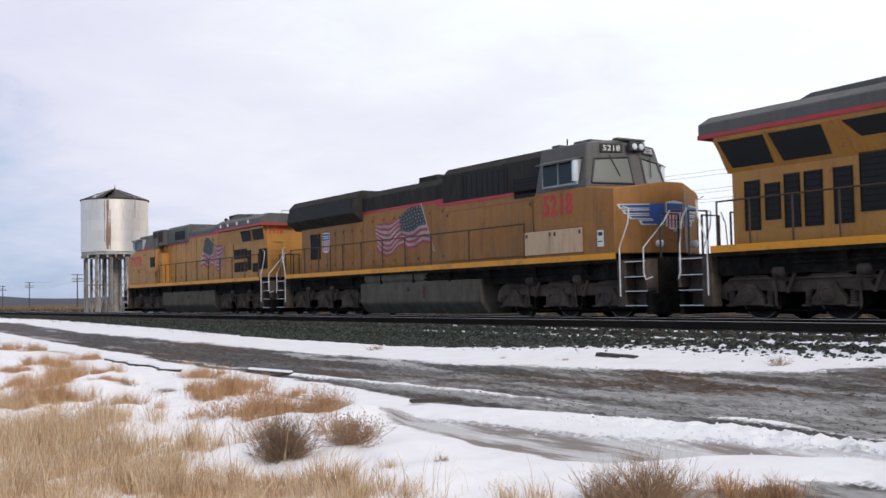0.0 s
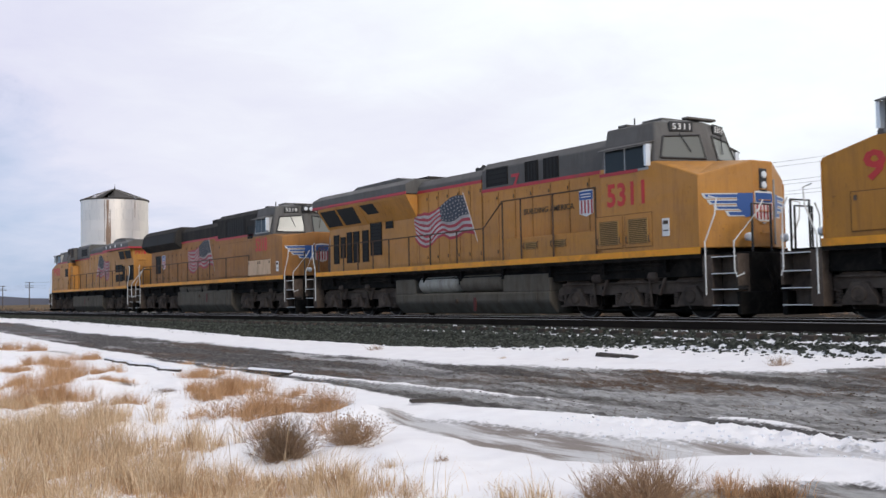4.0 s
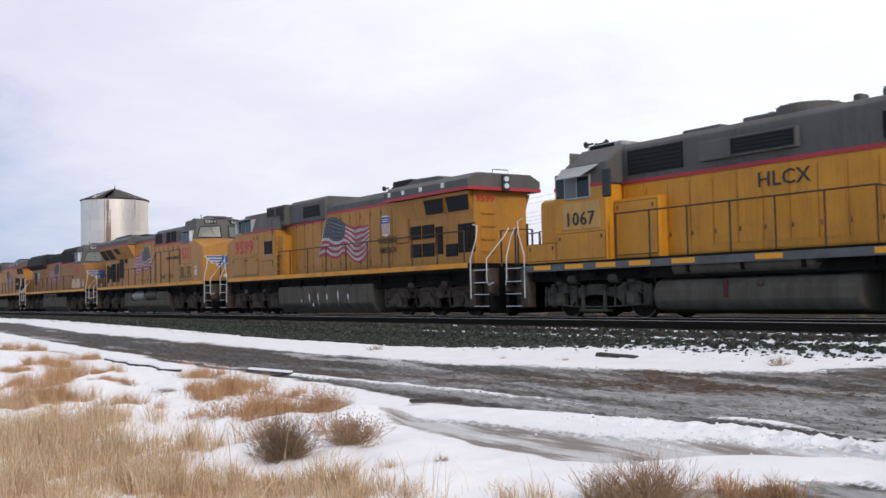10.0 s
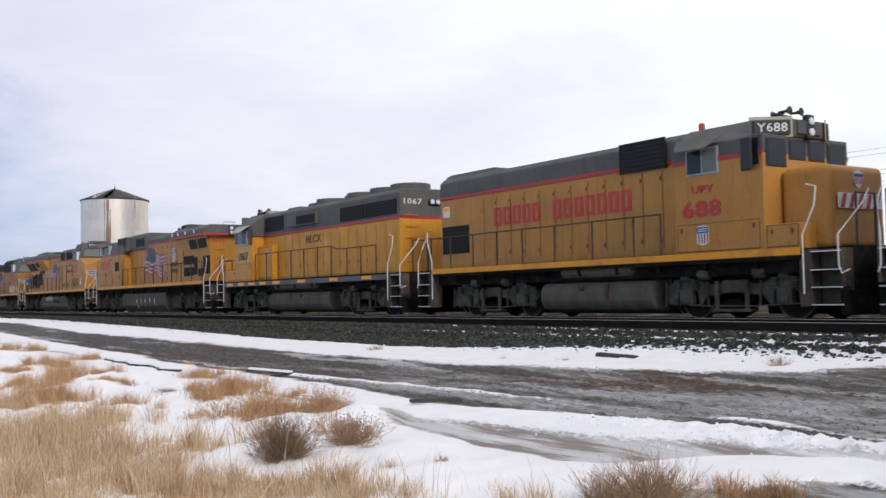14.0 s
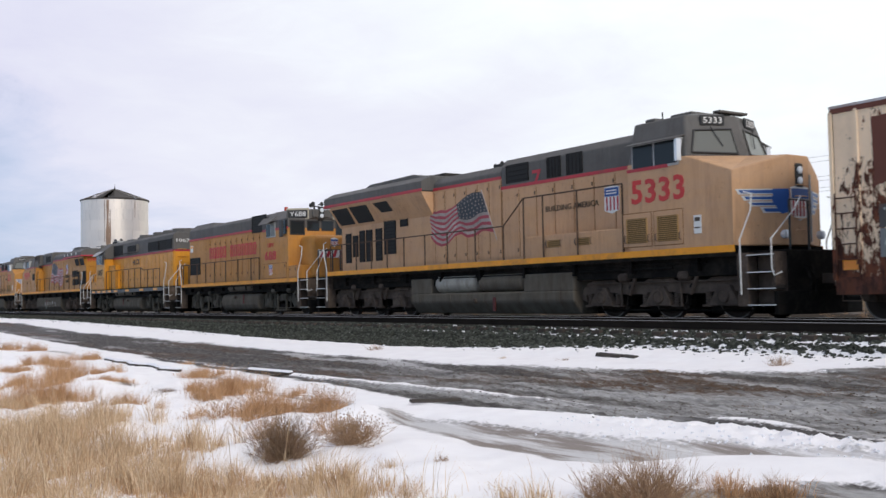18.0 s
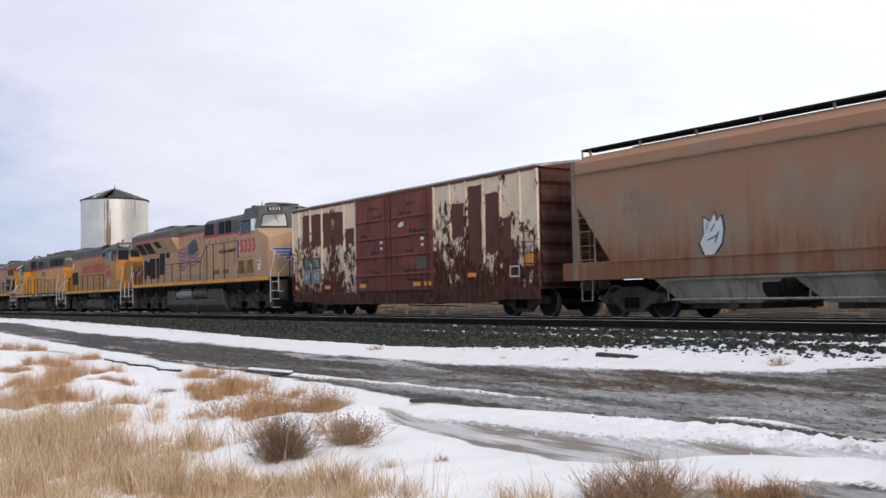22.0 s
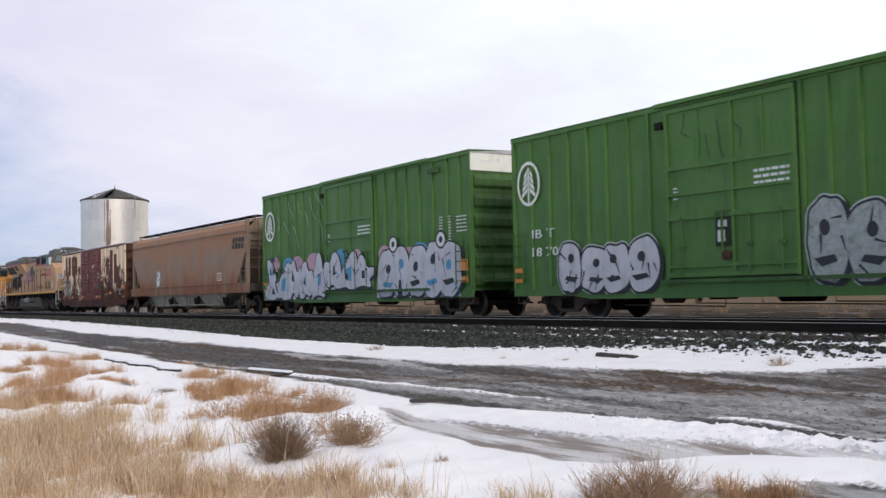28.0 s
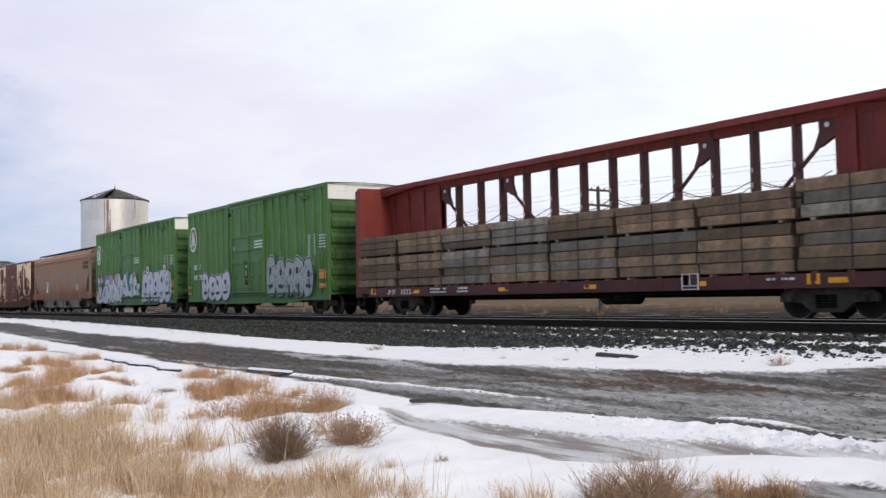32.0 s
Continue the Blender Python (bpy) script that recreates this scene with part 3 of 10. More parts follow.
make_track("main_track", TRACK_Y, 0.0)
make_track("siding_track", NEAR_Y, 0.10)
def bank_snow(x, y):
    """Above zero where snow is caught on the stones: on the bench, at the rail's foot, more of it towards the east."""
    much = np.interp(x, [-60, -32, -18, -8], [0.02, 0.16, 0.42, 0.72])
    strips = 0.75 * np.exp(-((y - 13.42) / 0.10) ** 2) + 0.75 * np.exp(-((y - 13.9) / 0.12) ** 2) + 0.45 * np.exp(-((y - np.interp(x, *TOE)) / 0.16) ** 2)
    return much * (0.42 + strips) + 0.34 * lumps(x * 0.45, y, 0.16, 41) + 0.22 * lumps(x * 0.5, y, 0.07, 43) - 0.38


def ballast_material():
    m = material("ballast_stone", (0.034, 0.036, 0.031), 0.98, vary=0.5, spec=0.0, scale=18.0, bump=1.0, bump_scale=30.0)
    t = m.node_tree
    b = t.nodes["Principled BSDF"]
    stone = b.inputs["Base Color"].links[0].from_socket
    a = t.nodes.new("ShaderNodeAttribute")
    a.attribute_name = "snow"
    edge = nd(t, "ShaderNodeMapRange")
    edge.inputs["From Min"].default_value, edge.inputs["From Max"].default_value = -0.02, 0.05
    t.links.new(a.outputs["Fac"], edge.inputs[0])
    mix = t.nodes.new("ShaderNodeMix")
    mix.data_type = "RGBA"
    t.links.new(edge.outputs[0], mix.inputs[0])
    t.links.new(stone, mix.inputs[6])
    mix.inputs[7].default_value = (0.80, 0.79, 0.80, 1)
    t.links.new(mix.outputs[2], b.inputs["Base Color"])
    return m


def make_bank():
    xs = np.concatenate([-np.geomspace(900, 120, 30), np.linspace(-119, -40.2, 320), np.linspace(-40, -5, 800), np.linspace(-4.5, 120, 40)])
    ys = np.concatenate([np.linspace(11.5, 14.3, 80), [16.25, 17.4, 20.5, 22.1]])
    X, Y = np.meshgrid(xs, ys, indexing="ij")
    grain = np.random.RandomState(18).uniform(-1, 1, X.shape)
    Z = np.interp(Y, BANK_Y, BANK_Z) + 0.014 * grain * (Y < 14.0) * (X > -120)
    nx, ny = X.shape
    i = np.arange(nx * ny).reshape(nx, ny)
    faces = np.stack([i[:-1, :-1], i[1:, :-1], i[1:, 1:], i[:-1, 1:]], -1).reshape(-1, 4)
    me = bpy.data.meshes.new("ballast_bank")
    me.from_pydata(np.stack([X, Y, Z], -1).reshape(-1, 3).tolist(), [], faces.tolist())
    snow = np.where((Y < 14.05) & (X > -119), bank_snow(X, Y), -1.0)
    me.attributes.new("snow", "FLOAT", "POINT").data.foreach_set("value", snow.astype(np.float32).ravel())
    me.materials.append(ballast_material())
    tagged(new("ballast_bank", me), "long bank of dark crushed stone ballast under the tracks", "ballast", kind="structure")


make_bank()


# ---------------------------------------------------------------- railway vehicles: shared pieces
MOVERS, WHEELS = [], []


def plate(name, ob, x0, x1, z0, z1, w, mat, side, proud=0.012, label="", bevel=0.0):
    """A thin panel lying on a side wall at half width w."""
    y0, y1 = side * (w - 0.004), side * (w + proud)
    return part(name, Build().box(x0, x1, y0, y1, z0, z1), mat, ob, label, bevel)


WHEEL_MESH = {}


def wheelset(car, x, r):
    """Two wheels on an axle, which turn with the car's run."""
    if r not in WHEEL_MESH:
        b = Build()
        for s in (-1, 1):
            b.lathe([(0.10, s * 0.86), (0.17, s * 0.83), (0.20, s * 0.80), (r - 0.12, s * 0.77), (r - 0.06, s * 0.80), (r - 0.012, s * 0.80), (r - 0.012, s * 0.70),
                     (r + 0.02, s * 0.69), (r + 0.02, s * 0.665), (r - 0.07, s * 0.665), (0.2, s * 0.68), (0.09, s * 0.66)], (0, 0, 0), "y", 28)
        b.lathe([(0.085, -0.66), (0.085, 0.66)], (0, 0, 0), "y", 10)
        treads = [Build().lathe([(r - 0.035, s * 0.803), (r - 0.004, s * 0.806), (r, s * 0.79), (r, s * 0.70), (r - 0.05, s * 0.699)], (0, 0, 0), "y", 28, False).mesh("wheel_tread", MAT["tread"]) for s in (-1, 1)]
        WHEEL_MESH[r] = (b.mesh("wheelset", MAT["wheel"]), *treads)
    ws = part("wheelset", WHEEL_MESH[r][0], MAT["wheel"], car)
    for me in WHEEL_MESH[r][1:]:
        part("wheel_tread", me, MAT["tread"], ws)
    ws.location = (x, 0, r)
    WHEELS.append((ws, x, r))


def coil(build, x, y, z0, z1, r=0.085, n=5):
    step = (z1 - z0) / n
    for k in range(n):
        z = z0 + k * step
        build.lathe([(r * 0.82, z), (r, z + step * 0.3), (r, z + step * 0.6), (r * 0.82, z + step * 0.95)], (x, y, 0), "z", 10)
    return build


def truck_inside(car, axles, ends, r):
    """Wheels, bolster and traction motors between the side frames."""
    for a in axles:
        wheelset(car, a, r)
    part("bolster", Build().box(ends[0] + 0.2, ends[1] - 0.2, -0.98, 0.98, 0.56, 1.14), MAT["under"], car)
    # motor boxes drawn long and low, as dark filling for the gaps under the truck
    for a in axles:
        part("traction_motor", Build().box(a - 0.95, a + 0.62, -0.60, 0.60, 0.115, 0.66), MAT["under"], car, bevel=0.06)


def loco_truck(car, xc, axles, r=0.53):
    """Three-axle truck: deep cast beam, journal boxes between coil springs, brake gear."""
    srt = sorted(axles)
    ends = (srt[0] - 0.85, srt[-1] + 0.85)
    for s in (-1, 1):
        out = [(ends[0], 0.50), (ends[0] + 0.08, 0.78), (ends[0] + 0.35, 0.90)]
        for a in srt:
            out += [(a - 0.55, 0.90), (a - 0.40, 0.97), (a + 0.40, 0.97), (a + 0.55, 0.90)]
        out += [(ends[1] - 0.35, 0.90), (ends[1] - 0.08, 0.78), (ends[1], 0.50)]
        low = [(ends[1] - 0.22, 0.42)]
        for a in srt[::-1]:
            low += [(a + 0.66, 0.60), (a + 0.40, 0.64), (a - 0.40, 0.64), (a - 0.66, 0.60)]
        low += [(ends[0] + 0.22, 0.42)]
        fr = part("truck_frame", Build().prism(out + low, s * 0.98, s * 1.16, "y"), MAT["truck"], car, bevel=0.025)
        part("frame_flange", Build().box(ends[0] + 0.3, ends[1] - 0.3, s * 1.15, s * 1.235, 0.865, 0.905), MAT["truck"], fr, bevel=0.01)
        for a in srt:
            o = [(a - 0.17, 0.78), (a + 0.17, 0.78), (a + 0.24, 0.66), (a + 0.40, 0.42), (a + 0.40, 0.31), (a - 0.40, 0.31), (a - 0.40, 0.42), (a - 0.24, 0.66)]
            j = part("journal_box", Build().prism(o, s * 1.04, s * 1.25, "y"), MAT["truck"], fr, bevel=0.025)
            part("journal_cover", Build().lathe([(0.165, s * 1.24), (0.165, s * 1.28), (0.13, s * 1.30), (0.12, s * 1.285), (0.05, s * 1.29)], (a, 0, 0.53), "y", 16), MAT["truck"], j)
            for dx in (-0.52, 0.52):
                part("spring", coil(Build(), a + dx, s * 1.12, 0.34, 0.62), MAT["truck"], fr)
                part("spring_seat", Build().box(a + dx - 0.12, a + dx + 0.12, s * 1.02, s * 1.22, 0.29, 0.34), MAT["truck"], fr)
            part("brake_shoe", Build().prism([(a + 0.60, 0.30), (a + 0.72, 0.34), (a + 0.70, 0.78), (a + 0.60, 0.80)], s * 0.70, s * 0.88, "y"), MAT["under"], fr)
            part("brake_hanger", Build().tube([(a + 0.66, s * 1.20, 0.95), (a + 0.72, s * 1.22, 0.62), (a + 0.70, s * 1.18, 0.30)], 0.03, 6), MAT["truck"], fr)
        for a, c in zip(srt[:-1], srt[1:]):
            m = (a + c) / 2
            part("frame_hole", Build().lathe([(0.07, s * 1.155), (0.07, s * 1.168), (0.045, s * 1.17)], (m, 0, 0.76), "y", 12), MAT["under"], fr)
            part("brake_cylinder", Build().lathe([(0.10, 0.0), (0.13, 0.05), (0.13, 0.30), (0.05, 0.36), (0.05, 0.46)], (m - 0.30, s * 1.22, 1.02), "x", 14), MAT["truck"], fr)
            part("snubber", Build().tube([(m + 0.28, s * 1.24, 1.08), (m + 0.05, s * 1.26, 0.58)], 0.045, 8), MAT["truck"], fr)
        part("air_pipe", Build().tube([(ends[0] + 0.2, s * 1.25, 0.99), (srt[0] + 0.9, s * 1.27, 1.02), (srt[1] + 0.4, s * 1.25, 0.99), (ends[1] - 0.3, s * 1.27, 1.03)], 0.018, 6), MAT["truck"], fr)
        part("tie_rod", Build().tube([(ends[0] + 0.3, s * 0.86, 0.20), (ends[1] - 0.3, s * 0.86, 0.20)], 0.028, 6), MAT["under"], fr)
    truck_inside(car, srt, ends, r)


def swing_truck(car, xc, r=0.51):
    """Two-axle outside-swing-hanger truck: arched frame, coil springs over the axles, spring plank on long hangers."""
    axles = (xc - 1.37, xc + 1.37)
    ends = (axles[0] - 0.72, axles[1] + 0.72)
    for s in (-1, 1):
        o = [(ends[0], 0.55), (ends[0] + 0.05, 0.74), (axles[0] - 0.36, 0.90), (axles[0] + 0.36, 0.90), (axles[0] + 0.62, 0.80), (xc - 0.45, 0.80), (xc - 0.30, 0.88), (xc + 0.30, 0.88), (xc + 0.45, 0.80),
             (axles[1] - 0.62, 0.80), (axles[1] - 0.36, 0.90), (axles[1] + 0.36, 0.90), (ends[1] - 0.05, 0.74), (ends[1], 0.55),
             (ends[1] - 0.16, 0.34), (axles[1] + 0.34, 0.26), (axles[1] + 0.30, 0.62), (axles[1] - 0.30, 0.62), (axles[1] - 0.36, 0.28), (axles[1] - 0.60, 0.52), (xc + 0.2, 0.60), (xc - 0.2, 0.60),
             (axles[0] + 0.60, 0.52), (axles[0] + 0.36, 0.28), (axles[0] + 0.30, 0.62), (axles[0] - 0.30, 0.62), (axles[0] - 0.34, 0.26), (ends[0] + 0.16, 0.34)]
        fr = part("truck_frame", Build().prism(o, s * 1.00, s * 1.15, "y"), MAT["truck_grey"], car, bevel=0.02)
        for a in axles:
            j = part("journal_box", Build().box(a - 0.19, a + 0.19, s * 1.06, s * 1.24, 0.34, 0.68), MAT["truck_grey"], fr, bevel=0.03)
            part("journal_cover", Build().lathe([(0.15, s * 1.23), (0.15, s * 1.27), (0.10, s * 1.29)], (a, 0, 0.49), "y", 14), MAT["truck_grey"], j)
            for dx in (-0.26, 0.26):
                part("spring", coil(Build(), a + dx, s * 1.18, 0.66, 0.92, 0.095, 4), MAT["truck_grey"], fr)
            part("spring_cap", Build().lathe([(0.16, 0.90), (0.17, 0.96), (0.10, 1.06), (0.05, 1.10)], (a, s * 1.14, 0), "z", 12), MAT["truck_grey"], fr)
            for dx in (-0.62, 0.62):
                part("brake_shoe", Build().prism([(a + dx - 0.05, 0.26), (a + dx + 0.05, 0.28), (a + dx + 0.06, 0.72), (a + dx - 0.06, 0.72)], s * 0.70, s * 0.88, "y"), MAT["under"], fr)
                part("brake_hanger", Build().tube([(a + dx, s * 1.18, 0.86), (a + dx * 1.05, s * 1.18, 0.30)], 0.028, 6), MAT["truck_grey"], fr)
        for dx in (-0.42, 0.42):
            part("swing_hanger", Build().box(xc + dx - 0.045, xc + dx + 0.045, s * 1.20, s * 1.27, 0.18, 0.86), MAT["truck_grey"], fr, bevel=0.01)
        part("spring_plank", Build().box(xc - 0.52, xc + 0.52, s * 1.05, s * 1.30, 0.17, 0.24), MAT["truck_grey"], fr, bevel=0.015)
        for k in range(4):
            h = 0.40 - k * 0.08
            part("spring_leaf", Build().prism([(xc - h, 0.30 + k * 0.045), (xc, 0.26 + k * 0.045), (xc + h, 0.30 + k * 0.045), (xc + h, 0.335 + k * 0.045), (xc, 0.298 + k * 0.045), (xc - h, 0.335 + k * 0.045)], s * 1.12, s * 1.20, "y"), MAT["under"], fr)
        part("brake_cylinder", Build().lathe([(0.09, 0.0), (0.13, 0.05), (0.13, 0.30), (0.05, 0.36), (0.04, 0.55)], (xc - 0.95, s * 1.22, 1.02), "x", 14), MAT["truck_grey"], fr)
        part("brake_cylinder", Build().lathe([(0.04, -0.55), (0.05, -0.36), (0.13, -0.30), (0.13, -0.05), (0.09, 0.0)], (xc + 0.95, s * 1.22, 1.02), "x", 14), MAT["truck_grey"], fr)
        part("brake_rod", Build().tube([(axles[0] - 0.5, s * 1.22, 0.36), (xc - 0.6, s * 1.22, 0.30), (xc + 0.6, s * 1.22, 0.30), (axles[1] + 0.5, s * 1.22, 0.36)], 0.02, 6), MAT["truck_grey"], fr)
        part("sand_pipe", Build().tube([(ends[0] + 0.1, s * 1.05, 1.05), (ends[0] + 0.05, s * 1.0, 0.5), (ends[0] + 0.28, s * 0.85, 0.12)], 0.02, 5), MAT["truck_grey"], fr)
    truck_inside(car, axles, ends, r)


def freight_truck(car, xc, r=0.42):
    """Three-piece truck: two cast side frames, spring nests, bolster and two wheelsets."""
    for s in (-1, 1):
        o = [(-1.15, 0.50), (-1.05, 0.62), (-0.62, 0.66), (-0.30, 0.80), (0.30, 0.80), (0.62, 0.66), (1.05, 0.62), (1.15, 0.50), (1.15, 0.38), (0.62, 0.36),
             (0.36, 0.16), (-0.36, 0.16), (-0.62, 0.36), (-1.15, 0.38)]
        fr = part("side_frame", Build().prism([(xc + x, z) for x, z in o], s * 0.92, s * 1.06, "y"), MAT["truck"], car, bevel=0.02)
        sp = Build()
        for dx in (-0.17, 0.0, 0.17):
            for k in range(5):
                sp.lathe([(0.065, 0.26 + k * 0.055), (0.08, 0.28 + k * 0.055), (0.065, 0.305 + k * 0.055)], (xc + dx, s * 1.07, 0), "z", 8)
        part("spring_nest", sp, MAT["under"], fr)
        for dx in (-0.86, 0.86):
            b = Build().box(xc + dx - 0.13, xc + dx + 0.13, s * 1.0, s * 1.10, 0.38, 0.60)
            b.lathe([(0.085, s * 1.09), (0.085, s * 1.15), (0.04, s * 1.16)], (xc + dx, 0, 0.45), "y", 12)
            part("bearing_cap", b, MAT["truck"], fr, bevel=0.015)
    part("bolster", Build().box(xc - 0.2, xc + 0.2, -1.05, 1.05, 0.42, 0.72), MAT["under"], car, bevel=0.03)
    part("brake_beam", Build().box(xc - 0.38, xc - 0.28, -0.75, 0.75, 0.34, 0.46).box(xc + 0.28, xc + 0.38, -0.75, 0.75, 0.34, 0.46), MAT["under"], car)
    for dx in (-0.86, 0.86):
        wheelset(car, xc + dx, r)


def coupler(car, x, d):
    """Knuckle coupler at the end x; d is +1 or -1 outwards."""
    b = Build().box(x - d * 1.0, x + d * 0.32, -0.11, 0.11, 0.76, 0.98)
    b.prism([(x + d * 0.25, -0.20), (x + d * 0.52, -0.20), (x + d * 0.60, -0.08), (x + d * 0.45, 0.0), (x + d * 0.55, 0.14), (x + d * 0.42, 0.24), (x + d * 0.25, 0.16)], 0.70, 1.02, "z")
    part("coupler", b, MAT["truck"], car, bevel=0.02)
    h = Build().tube([(x, 0.18 * d, 0.72), (x + d * 0.3, 0.20 * d, 0.45), (x + d * 0.62, 0.18 * d, 0.40)], 0.035, 6)
    part("air_hose", h, MAT["under"], car)


def pilot_steps(car, xe, d, w=1.5, mat_rail="white"):
    """End steps on both corners with tread plates and bent grab rails, from xe outwards along d."""
    for s in (-1, 1):
        b = Build().box(xe, xe + d * 0.28, s * 1.18, s * w, 0.30, 1.45)
        b.box(xe + d * 0.28, xe + d * 1.0, s * 1.12, s * 1.16, 0.30, 1.45)
        b.box(xe + d * 0.94, xe + d * 1.0, s * 1.12, s * w, 0.75, 1.45)
        well = part("step_well", b, MAT["truck"], car)
        for k, z in enumerate((0.33, 0.68, 1.03, 1.40)):
            tr = Build().box(xe + d * 0.26, xe + d * (0.98 - 0.0 * k), s * 1.14, s * (w - 0.02), z - 0.02, z)
            t = part("step", tr, MAT["under"], well)
            part("step_edge", Build().box(xe + d * 0.26, xe + d * 0.98, s * (w - 0.022), s * (w + 0.008), z - 0.014, z + 0.008), MAT[mat_rail], well)
        yr = s * (w + 0.01)
        g = Build().tube([(xe + d * 0.10, yr, 0.55), (xe + d * 0.10, yr, 1.75), (xe + d * 0.38, yr * 0.98, 2.35), (xe + d * 0.42, yr * 0.97, 2.72), (xe + d * 0.20, yr * 0.97, 2.78)], 0.017, 8)
        part("grab_rail", g, MAT[mat_rail], car)
        g = Build().tube([(xe + d * 1.06, yr * 0.9, 1.02), (xe + d * 0.98, yr, 0.95), (xe + d * 0.92, yr, 1.10), (xe + d * 0.92, yr, 1.72), (xe + d * 1.22, yr * 0.72, 2.35), (xe + d * 1.24, yr * 0.6, 2.62)], 0.017, 8)
        part("grab_rail", g, MAT[mat_rail], car)
    b = Build().box(xe + d * 0.0, xe + d * 1.02, -1.12, 1.12, 0.95, 1.5)
    part("end_platform", b, MAT["under"], car)
    v = Build()
    xs = xe + d * 1.02
    v.prism([(xs, -1.45), (xs + d * 0.28, -0.5), (xs + d * 0.28, 0.5), (xs, 1.45), (xs - d * 0.12, 1.45), (xs - d * 0.12, -1.45)], 0.12, 0.62, "z")
    v.prism([(xs, -1.12), (xs + d * 0.10, -0.5), (xs + d * 0.10, 0.5), (xs, 1.12), (xs - d * 0.12, 1.12), (xs - d * 0.12, -1.12)], 0.60, 1.48, "z")
    part("pilot_plow", v, MAT["under"], car, bevel=0.02)
    for y in (-0.75, -0.55, 0.55, 0.75):
        part("brake_hose", Build().tube([(xs + d * 0.12, y, 1.15), (xs + d * 0.30, y, 0.85), (xs + d * 0.24, y, 0.50)], 0.03, 6), MAT["under"], car)
    xo = xe + d * 1.05
    for y in (-1.05, -0.42, 0.42, 1.05):
        part("end_railing_post", Build().tube([(xo, y, 1.5), (xo, y, 2.55)], 0.028, 6), MAT["black"], car)
    for y in (-1.05, 0.42):
        part("end_railing", Build().tube([(xo, y, 2.55), (xo, y + 0.63, 2.55)], 0.02, 6), MAT["black"], car)
    coupler(car, xe + d * 1.2, d)


def handrail(car, xs, w, z0, z1, mat="railing", jump=None):
    """Walkway railing: posts at xs and a top bar; jump (x, rise) lifts the bar forward of x."""
    for s in (-1, 1):
        top = []
        for x in xs:
            h = z1 + (jump[1] if jump and x > jump[0] + 0.3 else 0)
            top.append((x, s * w, h))
        for x, y, h in top:
            part("rail_post", Build().tube([(x, y, z0), (x, y, h)], 0.024, 6), MAT[mat], car)
        bar = list(top)
        if jump and len(jump) > 2:
            bar = [q for q in top if q[2] > z1] + [(jump[2], s * w, z1)] + [q for q in top if q[2] <= z1]
        part("handrail", Build().tube(bar, 0.021, 6), MAT[mat], car)


def louvre(name, car, x0, x1, z0, z1, w, side, mat="grille", slats=6, slat_mat="slat", upright=False):
    """A dark intake with slats standing proud in it."""
    g = plate(name, car, x0, x1, z0, z1, w, MAT[mat], side, 0.014)
    b = Build()
    if upright:
        for k in range(slats):
            x = x0 + (k + 0.5) * (x1 - x0) / slats
            b.box(x - 0.008, x + 0.008, side * (w + 0.008), side * (w + 0.026), z0, z1)
    else:
        for k in range(slats):
            z = z0 + (k + 0.5) * (z1 - z0) / slats
            b.box(x0, x1, side * (w + 0.008), side * (w + 0.026), z - 0.008, z + 0.008)
    b.box(x0 - 0.02, x0, side * w, side * (w + 0.03), z0, z1).box(x1, x1 + 0.02, side * w, side * (w + 0.03), z0, z1)
    part("slat_panel", b, MAT[slat_mat], g)
    return g


